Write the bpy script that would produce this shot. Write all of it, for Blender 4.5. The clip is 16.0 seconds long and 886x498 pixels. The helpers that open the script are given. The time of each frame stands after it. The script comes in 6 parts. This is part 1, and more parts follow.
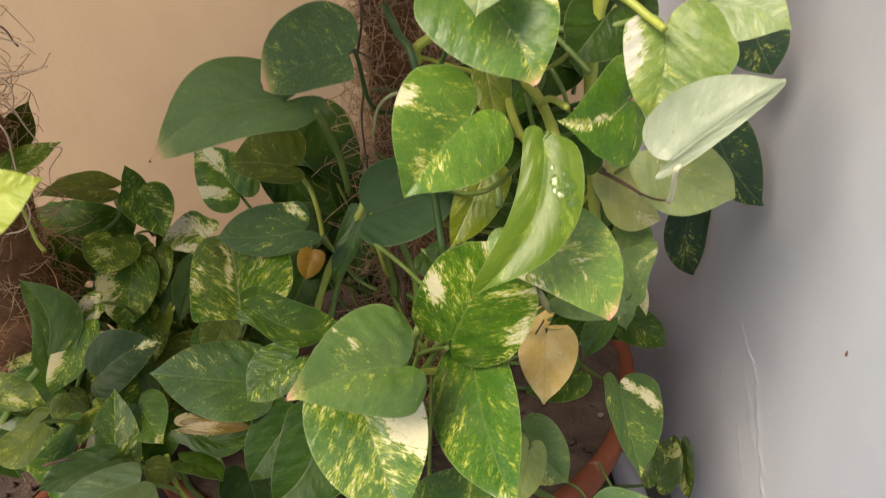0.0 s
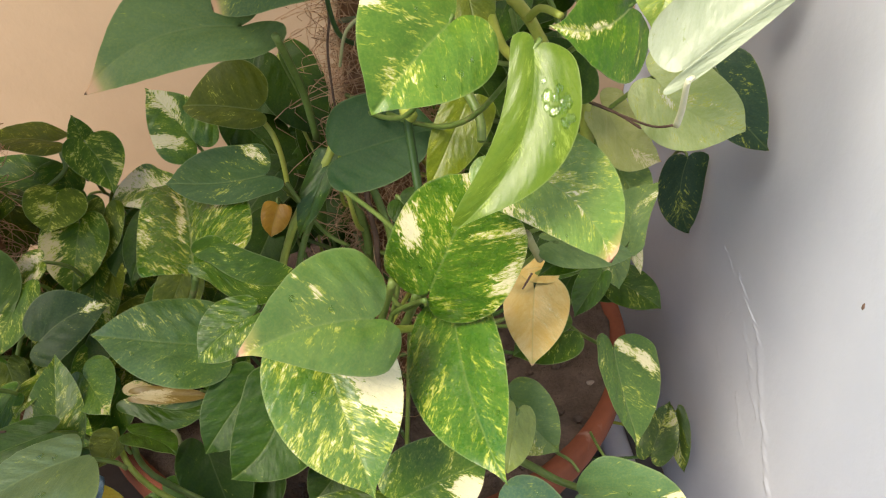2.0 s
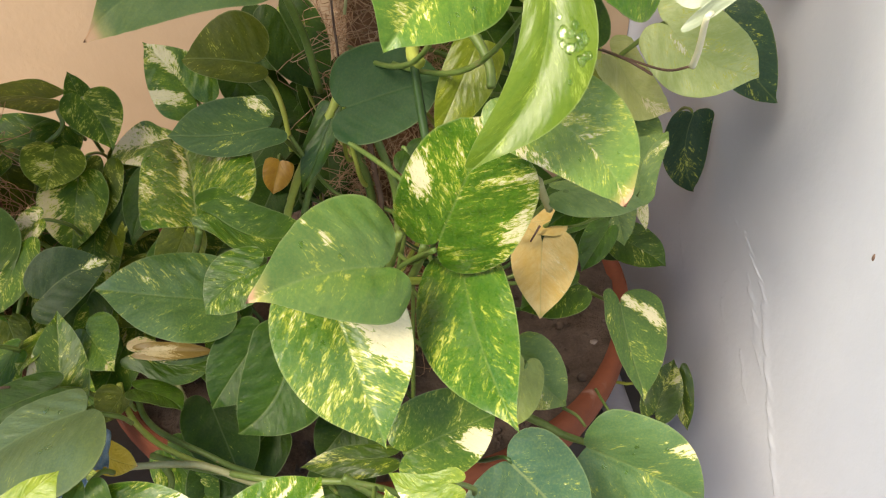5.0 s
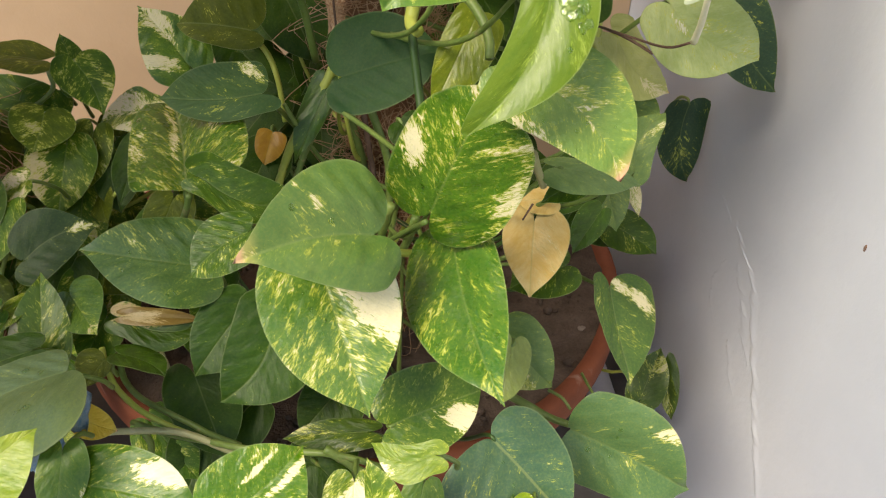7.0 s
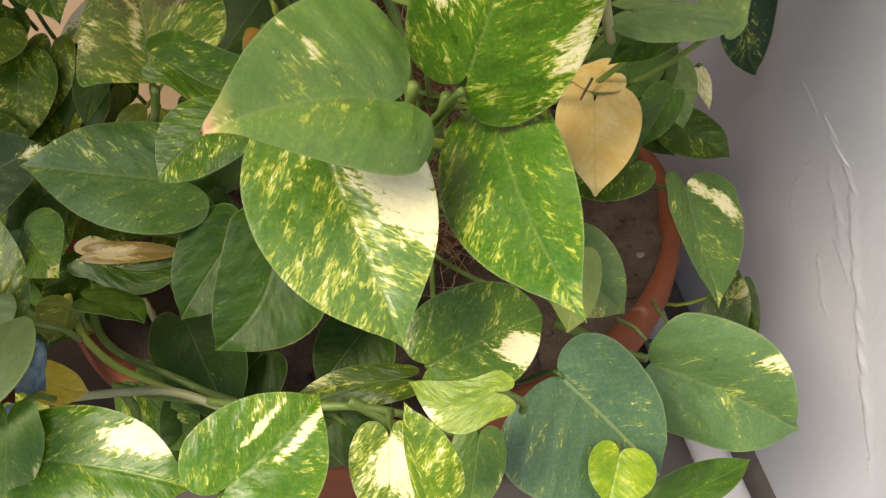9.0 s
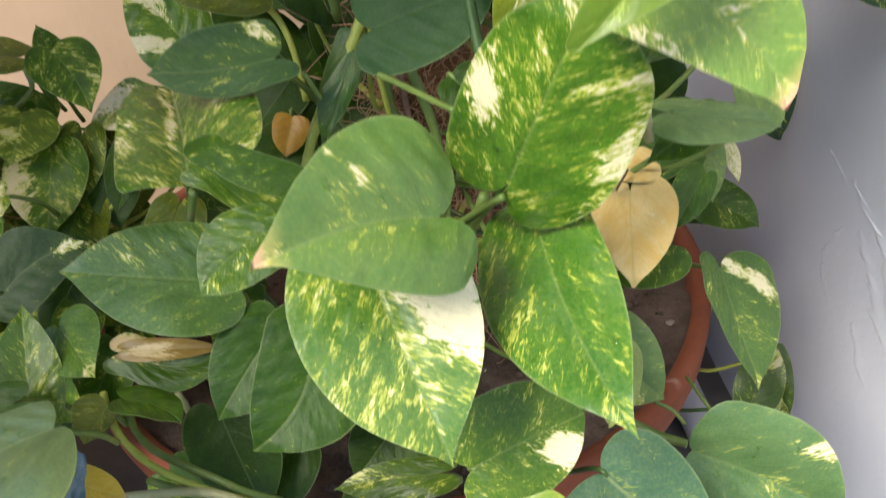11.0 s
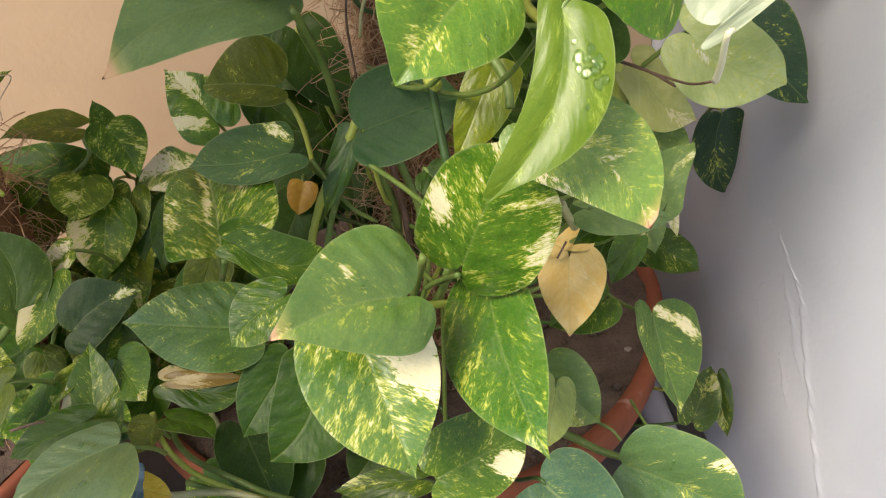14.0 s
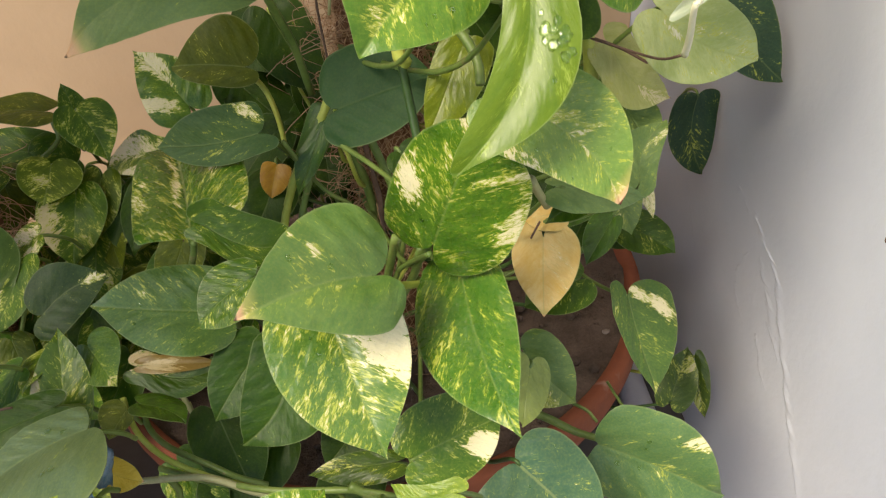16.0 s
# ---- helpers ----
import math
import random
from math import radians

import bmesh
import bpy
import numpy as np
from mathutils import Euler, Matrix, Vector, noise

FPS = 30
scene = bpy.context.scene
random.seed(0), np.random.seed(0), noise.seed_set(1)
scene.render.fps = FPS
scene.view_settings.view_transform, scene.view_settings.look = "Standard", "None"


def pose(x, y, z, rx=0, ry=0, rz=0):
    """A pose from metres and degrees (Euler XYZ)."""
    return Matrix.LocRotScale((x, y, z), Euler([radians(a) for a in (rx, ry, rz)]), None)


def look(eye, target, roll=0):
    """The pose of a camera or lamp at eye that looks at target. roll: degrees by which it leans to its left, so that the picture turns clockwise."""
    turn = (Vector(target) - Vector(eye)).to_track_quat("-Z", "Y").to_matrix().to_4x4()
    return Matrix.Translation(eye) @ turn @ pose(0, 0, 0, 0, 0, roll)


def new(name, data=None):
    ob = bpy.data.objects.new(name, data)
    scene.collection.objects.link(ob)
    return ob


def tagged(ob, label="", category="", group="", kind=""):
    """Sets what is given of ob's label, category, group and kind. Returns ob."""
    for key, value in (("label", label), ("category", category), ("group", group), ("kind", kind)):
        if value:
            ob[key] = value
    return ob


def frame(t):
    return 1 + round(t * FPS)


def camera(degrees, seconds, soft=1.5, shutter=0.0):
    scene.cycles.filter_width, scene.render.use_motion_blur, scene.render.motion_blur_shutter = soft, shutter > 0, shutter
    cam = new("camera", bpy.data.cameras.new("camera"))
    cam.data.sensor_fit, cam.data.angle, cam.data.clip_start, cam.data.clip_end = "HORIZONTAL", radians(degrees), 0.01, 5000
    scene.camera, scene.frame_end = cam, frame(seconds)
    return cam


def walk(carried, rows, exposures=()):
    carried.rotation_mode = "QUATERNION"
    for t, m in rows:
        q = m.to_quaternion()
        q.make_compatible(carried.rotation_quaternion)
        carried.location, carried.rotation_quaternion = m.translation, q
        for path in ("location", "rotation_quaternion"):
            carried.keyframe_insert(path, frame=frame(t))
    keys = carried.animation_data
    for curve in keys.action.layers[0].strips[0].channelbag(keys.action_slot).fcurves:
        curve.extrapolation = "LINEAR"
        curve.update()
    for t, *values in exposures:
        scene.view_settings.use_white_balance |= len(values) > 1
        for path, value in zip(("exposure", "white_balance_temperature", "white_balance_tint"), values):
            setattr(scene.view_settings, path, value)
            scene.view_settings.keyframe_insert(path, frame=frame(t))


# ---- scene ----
cam = camera(57.2, 16.0, soft=1.2, shutter=0.5)
PATH = [
    (0.0, 0.1531, 0.0, 0.804, 56.26, 0.32, -2.56),
    (0.5, 0.1471, 0.009, 0.7725, 55.92, 0.45, -2.95),
    (1.0, 0.1398, 0.0197, 0.7542, 55.56, 0.09, -3.01),
    (1.5, 0.149, 0.031, 0.7497, 55.36, -0.14, -3.43),
    (2.0, 0.1569, 0.0345, 0.7509, 55.14, -0.1, -3.9),
    (2.5, 0.1549, 0.0334, 0.7492, 54.68, 0.06, -4.08),
    (3.0, 0.1491, 0.0326, 0.7475, 54.1, 0.05, -4.2),
    (3.5, 0.149, 0.0318, 0.7486, 53.77, -0.04, -4.23),
    (4.0, 0.149, 0.0324, 0.7457, 53.64, 0.03, -4.42),
    (6.5, 0.1464, 0.03, 0.725, 52.84, -1.65, -3.97),
    (7.0, 0.1472, 0.0289, 0.7241, 52.78, -2.31, -3.71),
    (7.5, 0.1505, 0.0329, 0.7273, 52.64, -0.95, -4.7),
    (8.0, 0.1523, 0.0592, 0.6925, 53.1, 0.64, -5.19),
    (8.2, 0.1458, 0.0695, 0.6714, 52.54, 0.65, -5.13),
    (10.3, 0.1375, 0.1108, 0.6131, 50.32, 2.59, -4.7),
    (10.5, 0.1324, 0.1147, 0.6262, 51.85, 2.6, -4.8),
    (11.0, 0.1311, 0.1139, 0.6503, 53.2, 2.51, -4.91),
    (11.5, 0.1422, 0.0802, 0.7248, 53.64, 2.63, -4.73),
    (12.0, 0.1481, 0.051, 0.7712, 54.02, 2.74, -4.59),
    (12.5, 0.1559, 0.032, 0.7924, 54.34, 2.61, -4.24),
    (13.0, 0.1529, 0.0394, 0.7657, 53.77, 2.64, -3.95),
    (13.5, 0.1586, 0.0452, 0.7533, 53.25, 2.74, -3.79),
    (14.0, 0.1557, 0.0464, 0.7457, 52.92, 3.01, -3.71),
    (14.5, 0.1615, 0.0487, 0.7442, 52.51, 3.17, -3.74),
    (15.0, 0.1557, 0.0478, 0.7416, 52.34, 3.23, -3.94),
    (15.5, 0.1632, 0.0466, 0.7435, 52.34, 2.91, -4.41),
    (16.0, 0.163, 0.0459, 0.7378, 52.17, 2.69, -4.79),
]
walk(cam, [(t, pose(x, y, z, rx, ry, rz)) for t, x, y, z, rx, ry, rz in PATH],
     [(0.0, 0.26, 6750, 12), (1.0, 0.47, 6750, 10), (1.6, 0.51, 6650, 10), (2.0, 0.64, 6500, 10), (2.5, 0.93, 6450, 10), (3.0, 0.98, 6500, 10), (3.5, 0.68, 6600, 10), (4.0, 0.88, 6650, 10), (4.2, 0.86, 6650, 10),
      (6.3, 0.52, 6750, 10), (8.2, 0.48, 6750, 10), (10.3, 0.56, 7050, 10), (10.6, 0.62, 6850, 10), (11.0, 0.79, 6050, 11), (11.5, 0.84, 5700, 20), (12.0, 0.66, 6100, 24), (12.5, 0.53, 6650, 16), (14.0, 0.60, 6550, 12), (15.5, 0.56, 6650, 10), (16.0, 0.48, 6750, 10)])
# ---- light ----
SUN_FROM = Vector((-0.66, -0.58, 1.0)).normalized()
world = bpy.data.worlds.new("sky")
scene.world = world
world.use_nodes = True
wn = world.node_tree
sky = wn.nodes.new("ShaderNodeTexSky")
sky.sky_type = "NISHITA"
sky.sun_disc = False
sky.dust_density, sky.ozone_density = 0.8, 2.0
sky.sun_elevation = math.asin(SUN_FROM.z)
sky.sun_rotation = math.atan2(SUN_FROM.x, SUN_FROM.y)
wn.links.new(sky.outputs["Color"], wn.nodes["Background"].inputs["Color"])
wn.nodes["Background"].inputs["Strength"].default_value = 0.145
lamp = bpy.data.lights.new("sun", "SUN")
lamp.energy, lamp.angle, lamp.color = 3.9, radians(27), (1.0, 0.88, 0.71)
sun = new("sun", lamp)
sun.matrix_world = look(SUN_FROM * 6, (0, 0, 0))

# ---- materials ----


def node(nt, kind, settings=None, **links):
    """A node with its settings, and inputs given by name or place: a socket to link, or a value."""
    n = nt.nodes.new(kind)
    for k, v in (settings or {}).items():
        setattr(n, k, v)
    for k, v in links.items():
        sock = n.inputs[int(k[1:])] if k[0] == "i" and k[1:].isdigit() else n.inputs[k.replace("_", " ")]
        if isinstance(v, bpy.types.NodeSocket):
            nt.links.new(v, sock)
        elif isinstance(v, tuple) and len(v) == 3 and len(sock.default_value) == 4:
            sock.default_value = (*v, 1)
        else:
            sock.default_value = v
    return n


def calc(nt, op, a, b=0.0, c=0.0):
    return node(nt, "ShaderNodeMath", {"operation": op}, i0=a, i1=b, i2=c).outputs[0]


def step(nt, x, lo, hi):
    n = node(nt, "ShaderNodeMapRange", {"interpolation_type": "SMOOTHSTEP"}, i0=x, i1=lo, i2=hi)
    return n.outputs[0]


def blend(nt, f, a, b):
    n = node(nt, "ShaderNodeMix", {"data_type": "RGBA"}, i0=f, i6=a, i7=b)
    return n.outputs[2]


def xyz(nt, x, y, z):
    return node(nt, "ShaderNodeCombineXYZ", i0=x, i1=y, i2=z).outputs[0]


def fresh(name):
    m = bpy.data.materials.new(name)
    m.use_nodes = True
    return m, m.node_tree, m.node_tree.nodes["Principled BSDF"]


def noise_at(nt, vec, scale, detail=3.0, rough=0.55, distortion=0.0):
    return node(nt, "ShaderNodeTexNoise", Vector=vec, Scale=scale, Detail=detail, Roughness=rough, Distortion=distortion).outputs["Fac"]


CREAM = (0.88, 0.80, 0.50)
LIME = (0.47, 0.51, 0.06)


def leaf_material(name, dark, light, amount=0.0, spread=0.0, spots=(), lift=True, cream=CREAM, lime=LIME, rough=0.32, rib=0.22, burnt=0.0, glow=0.15, gloss=0.4, relief=1.0):
    """Waxy leaf: green of two tones, flecks drawn out along the side veins, and cream sectors (u, v, ru, rv, strength)."""
    m, nt, bsdf = fresh(name)
    uv = node(nt, "ShaderNodeUVMap", {"uv_map": "leaf"}).outputs[0]
    sep = node(nt, "ShaderNodeSeparateXYZ", i0=uv)
    u, v = calc(nt, "MULTIPLY_ADD", sep.outputs[0], 2.0, -1.0), sep.outputs[1]
    a = calc(nt, "ABSOLUTE", u)
    along = calc(nt, "SUBTRACT", v, calc(nt, "MULTIPLY", a, 0.38))
    rnd = calc(nt, "MULTIPLY", node(nt, "ShaderNodeObjectInfo").outputs["Random"], 61.0)
    side = calc(nt, "MULTIPLY", calc(nt, "SIGN", u), 7.3)
    streak = noise_at(nt, xyz(nt, calc(nt, "MULTIPLY", a, 3.6), calc(nt, "MULTIPLY", along, 15.0), calc(nt, "ADD", rnd, side)), 1.9, 5.0, 0.66, 1.3)
    broad = noise_at(nt, xyz(nt, u, calc(nt, "MULTIPLY", v, 2.0), rnd), 1.25, 2.0, 0.5, 0.3)
    clump = noise_at(nt, xyz(nt, calc(nt, "MULTIPLY", a, 2.0), calc(nt, "MULTIPLY", along, 5.0), calc(nt, "ADD", rnd, calc(nt, "ADD", side, 4.0))), 1.5, 3.0, 0.55, 0.6)
    fine = noise_at(nt, xyz(nt, calc(nt, "MULTIPLY", a, 9.0), calc(nt, "MULTIPLY", along, 30.0), rnd), 1.5, 4.0, 0.65, 0.8)
    level = calc(nt, "MULTIPLY_ADD", streak, 2.1, -1.05 + 2.6 * (amount - 0.095))
    level = calc(nt, "ADD", level, calc(nt, "MULTIPLY_ADD", clump, 1.3, -0.65))
    level = calc(nt, "ADD", level, calc(nt, "MULTIPLY_ADD", broad, 0.4 + 1.6 * spread, -0.2 - 0.8 * spread))
    level = calc(nt, "ADD", level, calc(nt, "MULTIPLY_ADD", fine, 0.62 if amount > 0.02 else 0.4, -0.30 if amount > 0.02 else -0.2))
    rag = calc(nt, "MULTIPLY_ADD", streak, 1.1, calc(nt, "MULTIPLY_ADD", clump, 0.9, -1.0))
    for cu, cv, ru, rv, k in spots:
        du = calc(nt, "DIVIDE", calc(nt, "SUBTRACT", u, cu), ru)
        dv = calc(nt, "DIVIDE", calc(nt, "SUBTRACT", v, calc(nt, "MULTIPLY_ADD", calc(nt, "SUBTRACT", a, abs(cu)), 0.38, cv)), rv)
        d = calc(nt, "SQRT", calc(nt, "ADD", calc(nt, "MULTIPLY", du, du), calc(nt, "MULTIPLY", dv, dv)))
        level = calc(nt, "ADD", level, calc(nt, "MULTIPLY", step(nt, calc(nt, "SUBTRACT", d, rag), 1.25, 0.45), 2.0 * k))
    if lift:
        dark, light = [tuple(min(1.0, x * f) for x, f in zip(c, (1.46, 1.25, 0.22) if dark[1] < 0.08 else (1.40, 1.27, 0.42))) for c in (dark, light)]
    col = blend(nt, step(nt, calc(nt, "MULTIPLY_ADD", fine, 0.25, calc(nt, "MULTIPLY_ADD", clump, 0.35, calc(nt, "MULTIPLY", broad, 0.40))), 0.36, 0.62), dark, light)
    col = blend(nt, calc(nt, "MULTIPLY", step(nt, calc(nt, "MULTIPLY_ADD", fine, 0.8, calc(nt, "MULTIPLY", level, 0.5)), 0.44, 0.74), 0.30), col, lime)
    col = blend(nt, calc(nt, "MULTIPLY", step(nt, level, 0.04, 0.30), 0.85), col, lime)
    col = blend(nt, step(nt, level, 0.27, 0.58), col, cream)
    ribmask = calc(nt, "MULTIPLY", step(nt, a, 0.030, 0.008), rib)
    col = blend(nt, ribmask, col, (0.30, 0.36, 0.12))
    crease = noise_at(nt, xyz(nt, calc(nt, "MULTIPLY", a, 2.2), calc(nt, "MULTIPLY", along, 8.0), calc(nt, "ADD", rnd, side)), 1.5, 2.0, 0.5)
    vein = calc(nt, "SINE", calc(nt, "MULTIPLY_ADD", along, 78.0, calc(nt, "MULTIPLY", broad, 9.0)))
    col = blend(nt, calc(nt, "MULTIPLY", calc(nt, "MULTIPLY", step(nt, vein, 0.82, 1.0), step(nt, crease, 0.40, 0.62)), 0.10), col, light)
    mottle = noise_at(nt, node(nt, "ShaderNodeTexCoord").outputs["Object"], 620.0, 3.0, 0.6)
    col = blend(nt, calc(nt, "MULTIPLY", step(nt, mottle, 0.42, 0.66), 0.035 if dark[1] < 0.10 else 0.10), col, lime)
    col = blend(nt, calc(nt, "MULTIPLY", step(nt, mottle, 0.50, 0.30), 0.14), col, dark)
    if burnt:
        col = blend(nt, calc(nt, "MULTIPLY", step(nt, calc(nt, "MULTIPLY_ADD", broad, 0.1, v), 0.99 - min(0.15, 2.6 * burnt), 1.03 - min(0.06, burnt)), 0.6), col, (0.55, 0.48, 0.14))
        col = blend(nt, step(nt, v, 0.97 - burnt, 0.985 - burnt * 0.4), col, (0.74, 0.46, 0.25))
        col = blend(nt, step(nt, v, 0.975, 0.99), col, (0.10, 0.04, 0.03))
    edge = node(nt, "ShaderNodeSeparateXYZ", i0=node(nt, "ShaderNodeUVMap", {"uv_map": "edge"}).outputs[0]).outputs[0]
    col = blend(nt, calc(nt, "MULTIPLY", step(nt, edge, 0.955, 0.99), 0.28), col, (0.36, 0.42, 0.17))
    dust = noise_at(nt, node(nt, "ShaderNodeTexCoord").outputs["Object"], 190.0, 4.0)
    bsdf.inputs["Roughness"].default_value = rough
    nt.links.new(calc(nt, "MULTIPLY_ADD", dust, 0.22, rough - 0.10), bsdf.inputs["Roughness"])
    nt.links.new(col, bsdf.inputs["Base Color"])
    bsdf.inputs["Specular IOR Level"].default_value = gloss
    hgt = calc(nt, "ADD", calc(nt, "MULTIPLY", calc(nt, "MULTIPLY", step(nt, vein, 0.2, 1.0), crease), -0.07), calc(nt, "MULTIPLY_ADD", crease, 0.8, calc(nt, "MULTIPLY", streak, 0.3)))
    hgt = calc(nt, "ADD", hgt, calc(nt, "MULTIPLY", step(nt, a, 0.0, 0.06), 0.5))
    swell = noise_at(nt, xyz(nt, calc(nt, "MULTIPLY", a, 1.6), calc(nt, "MULTIPLY", along, 3.4), calc(nt, "ADD", rnd, side)), 1.6, 2.0, 0.45)
    wave = node(nt, "ShaderNodeBump", Strength=0.3 * relief, Distance=0.004, Height=swell)
    bump = node(nt, "ShaderNodeBump", Strength=0.45 * relief, Distance=0.0011, Height=hgt, Normal=wave.outputs[0])
    nt.links.new(bump.outputs[0], bsdf.inputs["Normal"])
    thin = node(nt, "ShaderNodeBsdfTranslucent", Color=blend(nt, 0.35, col, (0.42, 0.55, 0.05)))
    mix = node(nt, "ShaderNodeMixShader", i0=glow, i1=bsdf.outputs[0], i2=thin.outputs[0])
    nt.links.new(mix.outputs[0], nt.nodes["Material Output"].inputs[0])
    return m


